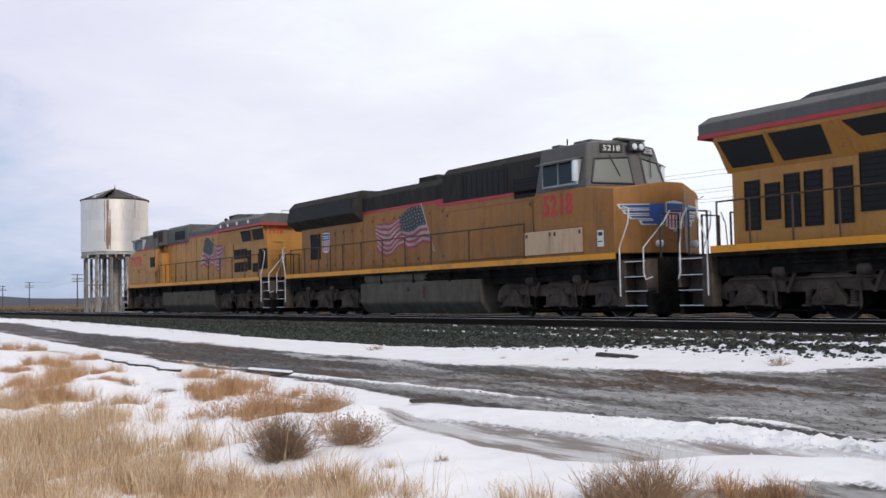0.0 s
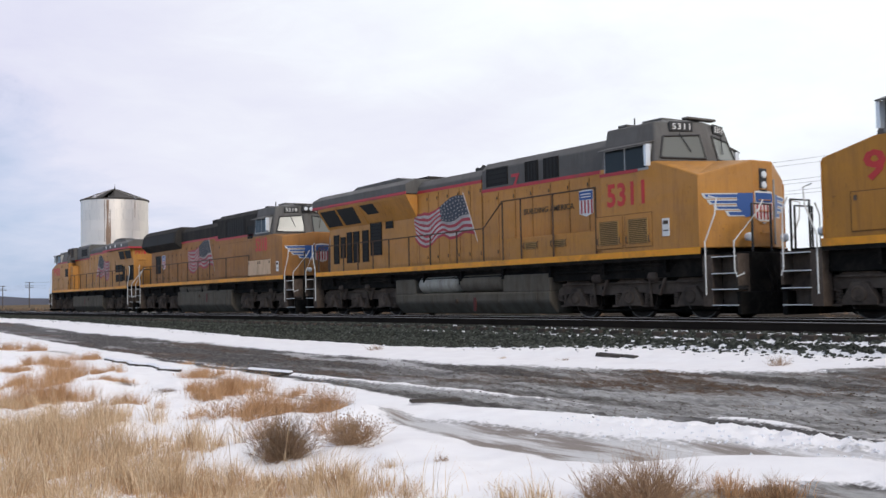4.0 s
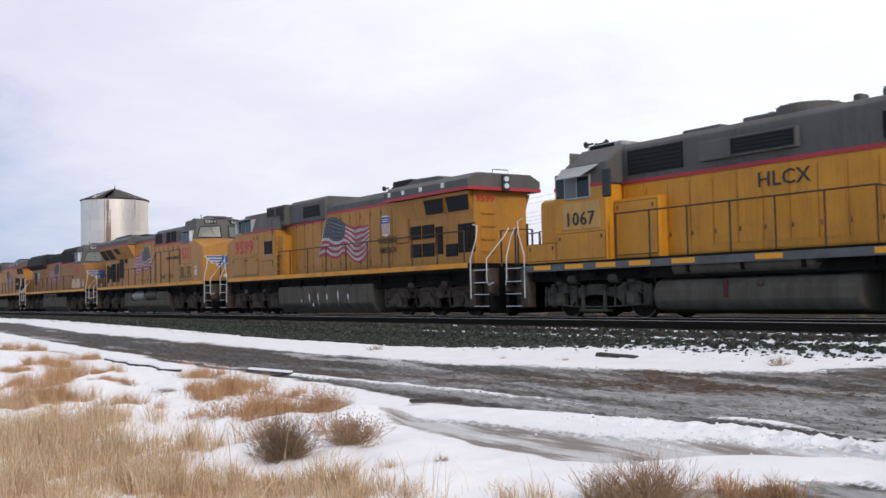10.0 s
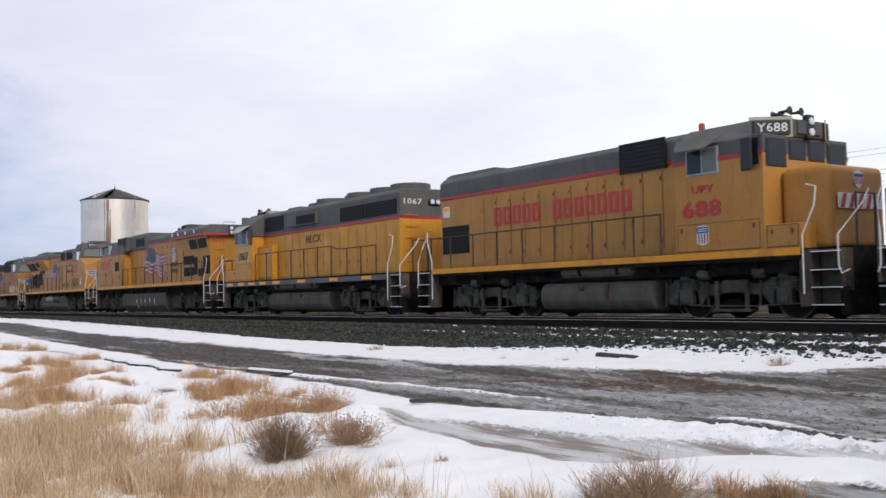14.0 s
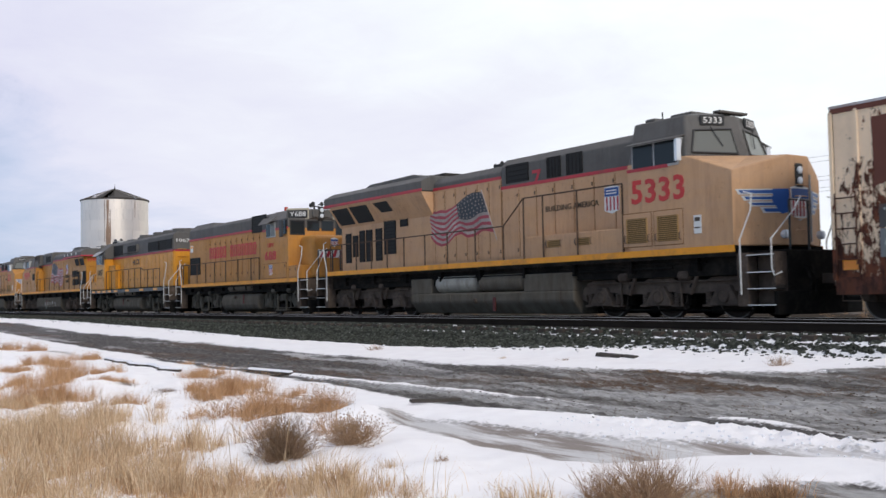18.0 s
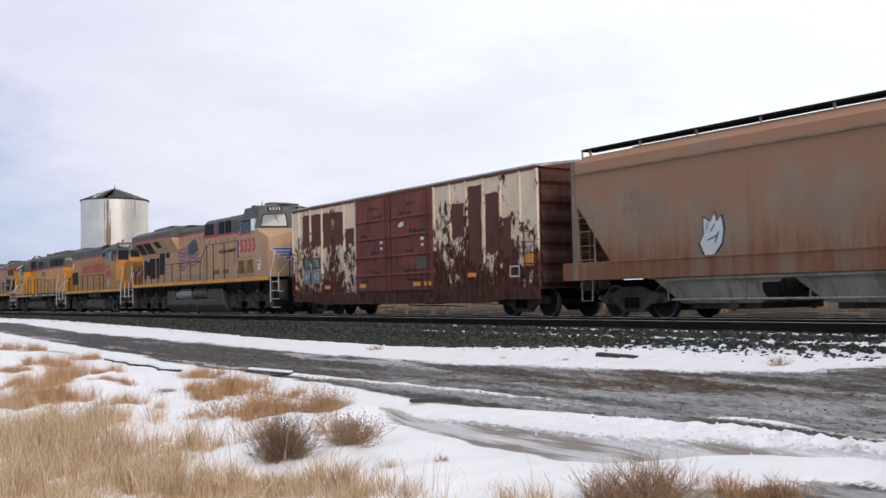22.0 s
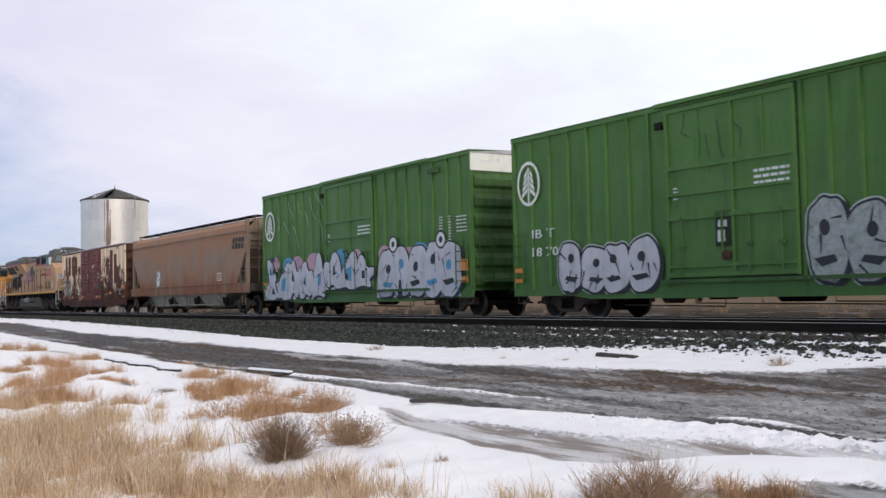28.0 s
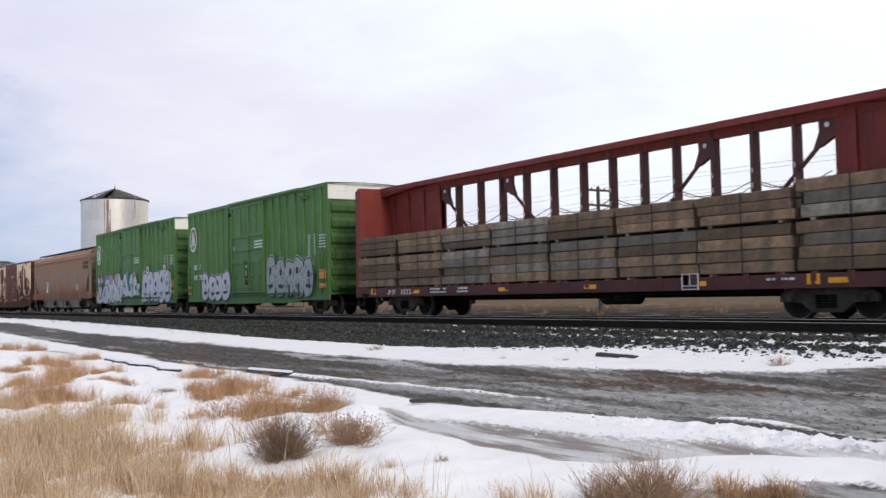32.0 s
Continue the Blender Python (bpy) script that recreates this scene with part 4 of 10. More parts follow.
def flag(car, x0, x1, z0, z1, w, side, front, faded=0.0):
    """Waving national flag painted on the hood: red and white stripes, starred canton at a slanted pole towards the front."""
    mats = FLAG[1 if faded else 0]
    n, H = 36, z1 - z0
    us = (0.0, 0.1, 0.2, 0.3, 0.42, 0.52, 0.62, 0.74, 0.85, 1.0)
    tops = (0.72, 0.70, 0.73, 0.70, 0.74, 0.80, 0.88, 0.97, 1.0, 0.98)
    lows = (0.12, -0.04, -0.10, -0.06, 0.10, 0.14, 0.04, 0.06, 0.16, 0.10)

    def edge(u, v):
        uu = u if front > 0 else 1 - u
        lo, hi = np.interp(uu, us, lows), np.interp(uu, us, tops)
        z = lo + (hi - lo) * v + 0.035 * math.sin(uu * 13 + 1.2) * math.sin(math.pi * v)
        slant = 0.42 * H * (1 - v) * uu ** 1.4
        reach = abs(x1 - x0) - 0.42 * H
        x = (x0 + reach * uu + slant + 0.05 * math.sin(v * 7) * (1 - uu)) if front > 0 else (x1 - reach * uu - slant)
        return (x, z0 + H * z)

    base = root_part("flag_emblem", car)
    for k in range(13):
        colour = k % 2
        b = Build()
        for i in range(n):
            ua, ub = i / n, (i + 1) / n
            mid = (ua + ub) / 2 if front > 0 else 1 - (ua + ub) / 2
            if mid > 0.52 and k >= 6:
                continue
            q = [edge(ua, k / 13), edge(ub, k / 13), edge(ub, (k + 1) / 13), edge(ua, (k + 1) / 13)]
            b.add([(p[0], side * (w + 0.0125 + 0.0005 * colour), p[1]) for p in q], [(0, 1, 2, 3) if side < 0 else (3, 2, 1, 0)])
        part("red_stripe" if colour == 0 else "white_stripe", b, mats[colour], base)
    b, st = Build(), Build()
    m = 12
    u0, u1 = (0.52, 1.0) if front > 0 else (0.0, 0.48)
    for i in range(m):
        q = [edge(u0 + (u1 - u0) * i / m, 6 / 13), edge(u0 + (u1 - u0) * (i + 1) / m, 6 / 13), edge(u0 + (u1 - u0) * (i + 1) / m, 1.0), edge(u0 + (u1 - u0) * i / m, 1.0)]
        b.add([(p[0], side * (w + 0.0132), p[1]) for p in q], [(0, 1, 2, 3) if side < 0 else (3, 2, 1, 0)])
    for i in range(8):
        for j in range(6):
            c = edge(u0 + (u1 - u0) * (i + 0.5 + 0.25 * (j % 2)) / 8.4, 6 / 13 + (7 / 13) * (j + 0.5) / 6)
            pts = []
            for k in range(10):
                rad = 0.042 if k % 2 == 0 else 0.018
                pts.append((c[0] + rad * math.sin(k * math.pi / 5), side * (w + 0.0150), c[1] + rad * math.cos(k * math.pi / 5)))
            st.add(pts, [tuple(range(10))[::-1] if side < 0 else tuple(range(10))])
    canton = part("canton", b, mats[2], base)
    tagged(part("star_field", st, mats[1], base), kind="stuff")
    pole = [edge(1.0 if front > 0 else 0.0, 1.06), edge(1.0 if front > 0 else 0.0, -0.16)]
    part("flag_pole", Build().tube([(p[0] + 0.02 * front, side * (w + 0.012), p[1]) for p in pole], 0.018, 6), mats[1], base)


def root_part(name, parent):
    ob = new(name)
    ob.parent = parent
    ob.empty_display_size = 0.1
    return ob


FLAG = [(material("flag_red", (0.36, 0.032, 0.05), 0.55, vary=0.35, scale=1.6), material("flag_white", (0.42, 0.375, 0.36), 0.55, vary=0.55, scale=1.5), material("flag_blue", (0.028, 0.036, 0.055), 0.55, vary=0.3)),
        (material("worn_flag_red", (0.36, 0.06, 0.08), 0.7, vary=0.3, scale=1.6), material("worn_flag_white", (0.36, 0.30, 0.27), 0.7, vary=0.55, scale=1.5), material("worn_flag_blue", (0.04, 0.048, 0.058), 0.7, vary=0.35))]
MAT["truck_grey"] = material("grimy_truck", (0.090, 0.079, 0.062), 0.9, vary=0.4, spec=0.10, grime=(0.165, 0.148, 0.120), grime_amount=0.42, grime_scale=1.6, bump=0.3)


def shield(car, x, z, size, w, side):
    """Small road emblem: blue band over upright red and white bars."""
    h = size * 1.12
    o = [(x - size / 2, z), (x - size / 2, z + h), (x, z + h * 1.06), (x + size / 2, z + h), (x + size / 2, z), (x, z - h * 0.14)]
    base = part("shield_emblem", Build().prism(o, side * (w - 0.003), side * (w + 0.014), "y"), MAT["white"], car)
    for k in range(4):
        xx = x - size * 0.38 + k * size * 0.245
        part("shield_bar", Build().box(xx, xx + size * 0.11, side * (w + 0.012), side * (w + 0.018), z, z + h * 0.58), MAT["red"], base)
    part("shield_band", Build().box(x - size * 0.48, x + size * 0.48, side * (w + 0.012), side * (w + 0.0185), z + h * 0.60, z + h * 0.97), MAT["blue"], base)
    bar = Build().box(x - size * 0.36, x + size * 0.36, side * (w + 0.018), side * (w + 0.0215), z + h * 0.70, z + h * 0.75)
    bar.box(x - size * 0.36, x + size * 0.36, side * (w + 0.018), side * (w + 0.0215), z + h * 0.82, z + h * 0.87)
    part("shield_lettering", bar, MAT["white"], base)


def hood_doors(car, x0, x1, n, z0, z1, w, mat, both=(-1, 1), gap=0.03, skip=(), seam=0.010):
    """Tall access doors with hinges and latches along the hood."""
    step = (x1 - x0) / n
    for s in both:
        for k in range(n):
            if k in skip:
                continue
            a, b = x0 + k * step + gap, x0 + (k + 1) * step - gap
            d = part("hood_door", Build().box(a, b, s * (w - 0.004), s * (w + 0.010), z0, z1), mat, car)
            for z in (z0 + 0.18, z1 - 0.18) if seam > 0.006 else (z0 + 0.30,):
                part("latch", Build().box(b - 0.05, b - 0.015, s * (w + 0.008), s * (w + 0.028), z - 0.05, z + 0.05), MAT["truck"], d)
        for k in range(n + 1):
            x = x0 + k * step
            part("door_seam", Build().box(x - seam, x + seam, s * (w - 0.004), s * (w + 0.004), z0, z1), MAT["seam"], car)


def fuel_tank(car, x0, x1, w, z0, z1, mat, barrel=False):
    o = [(-w, z1), (-w, z0 + 0.35), (-w + 0.28, z0), (w - 0.28, z0), (w, z0 + 0.35), (w, z1)]
    if barrel:
        cz, hz = (z0 + z1) / 2, (z1 - z0) / 2
        o = []
        for k in range(28):
            a = k * 2 * math.pi / 28
            r = (abs(math.cos(a)) ** 4.5 + abs(math.sin(a)) ** 3.0) ** (-1 / 3.8)
            o.append((max(-w, min(w, w * r * math.cos(a))), max(z0, min(z1, cz + hz * r * math.sin(a)))))
        t = part("fuel_tank", Build().prism(o, x0, x1, "x"), mat, car, bevel=0.14, segments=4)
    else:
        t = part("fuel_tank", Build().prism(o, x0, x1, "x"), mat, car, bevel=0.06, segments=3)
    for s in (-1, 1):
        b = Build().lathe([(0.07, s * (w - 0.02)), (0.07, s * (w + 0.05)), (0.04, s * (w + 0.06))], ((x0 + x1) / 2 - 0.4, 0, z1 - 0.25), "y", 12)
        part("filler_cap", b, MAT["truck"], t)
        part("sight_glass", Build().box((x0 + x1) / 2 + 0.5, (x0 + x1) / 2 + 0.62, s * (w - 0.01), s * (w + 0.02), z1 - 0.55, z1 - 0.15), MAT["sight"], t)
    for x in () if barrel else np.linspace(x0 + 0.6, x1 - 0.6, 5):
        for s in (-1, 1):
            part("tank_seam", Build().box(x - 0.012, x + 0.012, s * (w - 0.005), s * (w + 0.010), z0 + 0.36, z1 - 0.05), mat, t)
    return t


def horn(car, x, z, n=3, k=0.68):
    """Cluster of trumpet horns on a bracket, the middle one facing the other way."""
    stand = part("horn_bracket", Build().box(x - 0.04, x + 0.04, -0.22, 0.22, z + 0.08, z + 0.12).box(x - 0.03, x + 0.03, -0.03, 0.03, z - 0.1, z + 0.09), MAT["black"], car)
    for i in range(n):
        y = (i - (n - 1) / 2) * 0.20
        prof = [(r * k, h * k) for r, h in [(0.035, 0.0), (0.045, 0.26), (0.08, 0.38), (0.14, 0.45), (0.13, 0.455)]]
        if i % 2:
            prof = [(r, -h) for r, h in prof[::-1]]
        part("horn_bell", Build().lathe(prof, (x, y, z + 0.17), "x", 14), MAT["black"], stand)


def number_board(car, text, x, y, z, turn, wide=0.62, board="black", ink="white", high=0.24):
    """Lit-style number board: a framed plate with painted numerals, facing the angle turn."""
    b = part("number_board", Build().box(0, wide, -0.03, 0.03, 0, high), MAT[board], car, bevel=0.015)
    b.matrix_basis = pose(x, y, z, 0, 0, turn + 90)
    t = wording("numerals", text, high * 0.86, 0.07, -0.032, high * 0.2, MAT[ink], b, -1, wide - 0.14)
    return b


def wing_emblem(car, xa, ya, xb, yb, z0, z1, turn_out):
    """Winged shield across the nose: three silver-edged blue feathers and the shield at the middle, on the plane from a to b."""
    a, b = Vector((xa, ya, 0)), Vector((xb, yb, 0))
    d = (b - a).normalized()
    nrm = Vector((d.y, -d.x, 0)) * turn_out
    L = (b - a).length
    base = root_part("wing_emblem", car)

    def quad(build, pts, lift):
        vs = []
        for u, v in pts:
            p = a + d * (u * L) + nrm * lift
            vs.append((p.x, p.y, z0 + (z1 - z0) * v))
        n = len(vs)
        build.add(vs, [tuple(range(n))])

    edge, blue = Build(), Build()
    for k, (u0, v0, v1) in enumerate(((0.0, 0.78, 1.0), (0.10, 0.54, 0.74), (0.22, 0.31, 0.50), (0.45, 0.05, 0.28))):
        quad(edge, [(u0, v1), (u0 + 0.06, v0), (1.0, v0), (1.0, v1)], 0.012 + 0.0004 * k)
        quad(blue, [(u0 + 0.06, v1 - 0.05), (u0 + 0.10, v0 + 0.05), (0.98, v0 + 0.03), (0.98, v1 - 0.05)], 0.016 + 0.0004 * k)
    quad(blue, [(0.70, 1.0), (0.68, 0.5), (0.85, 0.0), (1.0, 0.1), (1.0, 1.0)], 0.019)
    part("wing_edge", edge, MAT["silver"], base)
    part("wing_field", blue, MAT["blue"], base)
    return base


def nose_shield(car, x, z0, z1, half):
    b = Build().prism([(-half, z0 + 0.12), (0, z0), (half, z0 + 0.12), (half, z1 - 0.05), (0, z1), (-half, z1 - 0.05)], x - 0.004, x + 0.014, "x")
    base = part("nose_shield", b, MAT["white"], car)
    for k in range(5):
        y = -half * 0.8 + k * half * 0.4
        part("shield_bar", Build().box(x + 0.012, x + 0.02, y - half * 0.09, y + half * 0.09, z0 + 0.10, z0 + (z1 - z0) * 0.6), MAT["red"], base)
    part("shield_band", Build().box(x + 0.012, x + 0.021, -half * 0.95, half * 0.95, z0 + (z1 - z0) * 0.62, z1 - 0.08), MAT["blue"], base)


def headlights(car, x, y, z, d=1, upright=True):
    b = part("headlight_case", Build().box(x - 0.12, x + 0.02, y - 0.13, y + 0.13, z - 0.27, z + 0.27) if upright else
             Build().box(x - 0.12, x + 0.02, y - 0.27, y + 0.27, z - 0.13, z + 0.13), MAT["black"], car, bevel=0.03)
    for k in (-0.12, 0.12):
        cy, cz = (y, z + k) if upright else (y + k, z)
        part("headlight", Build().lathe([(0.085, 0.015), (0.085, 0.04), (0.05, 0.05)], (x, cy, cz), "x", 16), MAT["lens"], b)


MAT["vent_dark"] = material("vent_shadow", (0.12, 0.07, 0.025), 0.8, vary=0.2)
MAT["vent_slat"] = material("vent_slats", (0.38, 0.22, 0.07), 0.6, vary=0.15)
MAT["ink"] = material("faded_ink", (0.085, 0.06, 0.035), 0.7, vary=0.35)
MAT["tan_yellow"] = material("faded_panel", (0.60, 0.33, 0.09), 0.5, vary=0.08, grime=(0.45, 0.22, 0.05), grime_amount=0.25, streak=True)
MAT["primer"] = material("pale_surround", (0.42, 0.38, 0.29), 0.6, vary=0.1)


# ---------------------------------------------------------------- wide-nosed road locomotives
def wide_cab(car, body, cr, number, side, spec):
    """Safety cab: side walls, V-shaped nose and windscreen, roof, windows, boards, emblem. cr: x of the cab's rear wall."""
    nx, tip = 9.55, 10.15                                  # nose corner and tip
    wb, zb = spec.get("screen", (8.25, 3.76))              # foot of the windscreen
    up = spec.get("cab_top", 4.68)
    v, f = [], []
    ring = [(cr, -1.52), (wb, -1.52), (nx, -1.50), (tip, -0.34), (tip, 0.34), (nx, 1.50), (wb, 1.52), (cr, 1.52)]
    rise = spec.get("nose_rise", 0.0)
    tops = [zb, zb, 3.26 + rise * 0.2, 3.42 + rise, 3.42 + rise, 3.26 + rise * 0.2, zb, zb]
    for x, y in ring:
        v.append((x, y, 1.62))
    for (x, y), z in zip(ring, tops):
        v.append((x, y, z))
    v.append((wb + 0.55, 0.0, zb + 0.02))                  # ridge point under the screen post
    n = 8
    f = [tuple(range(n))[::-1]] + [(i, (i + 1) % n, n + (i + 1) % n, n + i) for i in range(n)]
    f += [(9, 10, 16), (10, 11, 16), (11, 12, 16), (12, 13, 16), (13, 14, 16), (14, 15, 8, 9, 16)]
    b = Build().add(v, f)
    shell = part("cab_shell", b, body, car, bevel=0.03)
    # upper cab with leaning sides and a V screen
    lo = [(cr, -1.50), (wb, -1.50), (wb + 0.52, 0.0), (wb, 1.50), (cr, 1.50)]
    hi = [(cr, -1.24), (wb - 0.26, -1.24), (wb + 0.20, 0.0), (wb - 0.26, 1.24), (cr, 1.24)]
    b = Build().add([(x, y, zb - 0.02) for x, y in lo] + [(x, y, up) for x, y in hi],
                    [(0, 4, 3, 2, 1)[::1], (5, 6, 7, 8, 9), (0, 1, 6, 5), (1, 2, 7, 6), (2, 3, 8, 7), (3, 4, 9, 8), (4, 0, 5, 9)])
    top = part("cab_roof", b, MAT["grey"], car, bevel=0.05)
    cap = Build().add([(cr - 0.02, -1.16, up - 0.01), (wb - 0.28, -1.18, up - 0.01), (wb + 0.15, 0, up - 0.01), (wb - 0.28, 1.18, up - 0.01), (cr - 0.02, 1.16, up - 0.01),
                       (cr + 0.1, -0.7, up + 0.10), (wb - 0.5, -0.7, up + 0.10), (wb - 0.20, 0, up + 0.12), (wb - 0.5, 0.7, up + 0.10), (cr + 0.1, 0.7, up + 0.10)],
                      [(5, 6, 7, 8, 9), (0, 1, 6, 5), (1, 2, 7, 6), (2, 3, 8, 7), (3, 4, 9, 8), (4, 0, 5, 9)])
    part("roof_cap", cap, MAT["grey"], top)
    part("roof_box", Build().box(cr + 0.5, cr + 1.2, -0.5, 0.5, up + 0.08, up + 0.22), MAT["grey"], top, bevel=0.03)
    rack = part("antenna_tray", Build().box(cr + 0.1, cr + 0.42, -0.95, -0.2, up + 0.06, up + 0.13), MAT["grey"], top, bevel=0.015)
    part("antenna", Build().tube([(cr + 0.25, -0.5, up + 0.12), (cr + 0.25, -0.5, up + 0.34)], 0.02, 6), MAT["black"], rack)
    part("wiper_motor_cover", Build().box(wb - 0.05, wb + 0.16, -0.5, 0.5, up + 0.05, up + 0.11), MAT["grey"], top, bevel=0.02)
    # screen panes, on both faces of the V
    for s in (-1, 1):
        l0, l1 = Vector((wb, s * 1.50, zb - 0.02)), Vector((wb + 0.52, 0, zb - 0.02))
        h0, h1 = Vector((wb - 0.26, s * 1.24, up)), Vector((wb + 0.20, 0, up))

        def at(u, q):
            return (l0.lerp(l1, u)).lerp(h0.lerp(h1, u), q)

        nrm = (l1 - l0).cross(h0 - l0).normalized()
        if nrm.x < 0:
            nrm = -nrm
        pts = [at(0.10, 0.10), at(0.86, 0.08), at(0.84, 0.66), at(0.16, 0.62)]
        gl = Build().add([tuple(p + nrm * 0.012) for p in pts], [(0, 1, 2, 3)])
        pane = part("windscreen", gl, MAT["glass_light"], top, "dusty windscreen pane")
        fr = Build()
        loop = pts + pts[:1]
        for p, q in zip(loop[:-1], loop[1:]):
            fr.tube([tuple(p + nrm * 0.015), tuple(q + nrm * 0.015)], 0.028, 6)
        fr.tube([tuple(at(0.45, 0.70) + nrm * 0.05), tuple(at(0.62, 0.25) + nrm * 0.04)], 0.012, 5)
        part("window_gasket", fr, MAT["black"], pane)
        mid = at(0.5, 0.84) + nrm * 0.03
        dirn = (l1 - l0).normalized()
        ang = math.degrees(math.atan2(nrm.y, nrm.x))
        start = mid - dirn * 0.30 if s < 0 else mid + dirn * 0.30
        number_board(top, number, start.x, start.y, start.z - 0.10, ang)
    for s in (-1, 1):
        # side window with frame, leaning visor above
        x0, x1, z0, z1 = spec.get("window", (cr + 0.22, cr + 1.55, 3.62, 4.16))
        w = 1.50
        fr = Build().box(x0 - 0.06, x1 + 0.06, s * 1.30, s * (w + 0.030), z0 - 0.06, z1 + 0.05)
        wf = part("window_frame", fr, MAT["grey_light"], car, bevel=0.02)
        m = (x0 + x1) / 2 - 0.05
        part("pane", Build().box(x0, m, s * (w + 0.02), s * (w + 0.036), z0, z1), MAT["glass"], wf)
        part("pane", Build().box(m + 0.05, x1, s * (w + 0.02), s * (w + 0.036), z0, z1), MAT["glass"], wf)
        part("mirror", Build().box(x1 + 0.04, x1 + 0.12, s * (w + 0.02), s * (w + 0.16), z0 + 0.02, z1), MAT["lens"], wf)
        vz = Build().add([(x0 - 0.1, s * 1.32, z1 + 0.10), (x1 + 0.1, s * 1.32, z1 + 0.10), (x1 + 0.1, s * 1.72, z1 - 0.02), (x0 - 0.1, s * 1.72, z1 - 0.02),
                          (x0 - 0.1, s * 1.32, z1 + 0.13), (x1 + 0.1, s * 1.32, z1 + 0.13), (x1 + 0.1, s * 1.72, z1 + 0.01), (x0 - 0.1, s * 1.72, z1 + 0.01)],
                         [(0, 1, 2, 3), (7, 6, 5, 4), (3, 2, 6, 7), (0, 3, 7, 4), (1, 0, 4, 5), (2, 1, 5, 6)])
        part("visor", vz, MAT["grey"], car)
    if spec["kind"] == "sd":
        headlights(car, wb + 0.36, 0.0, up - 0.14, upright=False)
    else:
        headlights(car, tip + 0.01, 0.0, 3.02 + 0.75 * rise)
    door = Build().box(tip - 0.01, tip + 0.015, 0.36, 0.40, 1.7, 3.2)
    part("nose_door_frame", door, MAT["grey_light"], car)
    for s in (-1, 1):
        part("ditch_light", Build().lathe([(0.09, 0.0), (0.10, 0.10), (0.06, 0.12)], (tip + 0.02, s * 0.62, 1.85), "x", 14), MAT["lens"], car)
    # winged emblem on the near and far faces of the nose
    for s in (-1, 1):
        wing_emblem(car, nx + 0.03, s * 1.44, tip, s * 0.36, 2.30, 2.86, 1 if s < 0 else -1)
    nose_shield(car, tip + 0.004, 2.16, 2.95, 0.30)
    for s in (-1, 1):
        part("nose_seam", Build().tube([(nx + 0.005, s * 1.505, 1.65), (nx + 0.005, s * 1.505, 3.2)], 0.016, 6), body, shell)
    for z in (1.95, 2.2, 2.45, 2.7, 2.95):
        part("grab_iron", Build().tube([(tip + 0.02, -0.18, z), (tip + 0.07, -0.16, z), (tip + 0.07, 0.16, z), (tip + 0.02, 0.18, z)], 0.012, 5), body, shell)
    return shell


def hood_shell(car, x0, x1, w, z_mid, z_top, body, roof, red=True, both_ends=0.0):
    """Narrow hood: painted walls, grey roof with chamfered shoulders, red line between."""
    lo = part("hood_wall", Build().box(x0, x1, -w, w, 1.60, z_mid), body, car, bevel=0.03)
    o = [(-w, z_mid + 0.002), (-w, z_top - 0.22), (-w * 0.80, z_top), (w * 0.80, z_top), (w, z_top - 0.22), (w, z_mid + 0.002)]
    part("hood_roof", Build().prism(o, x0 + 0.01, x1 - 0.01, "x"), MAT[roof], car, bevel=0.03)
    if red:
        for s in (-1, 1):
            part("red_line", Build().box(x0, x1, s * (w - 0.01), s * (w + 0.014), z_mid - 0.04, z_mid + 0.05), MAT["red"], lo)


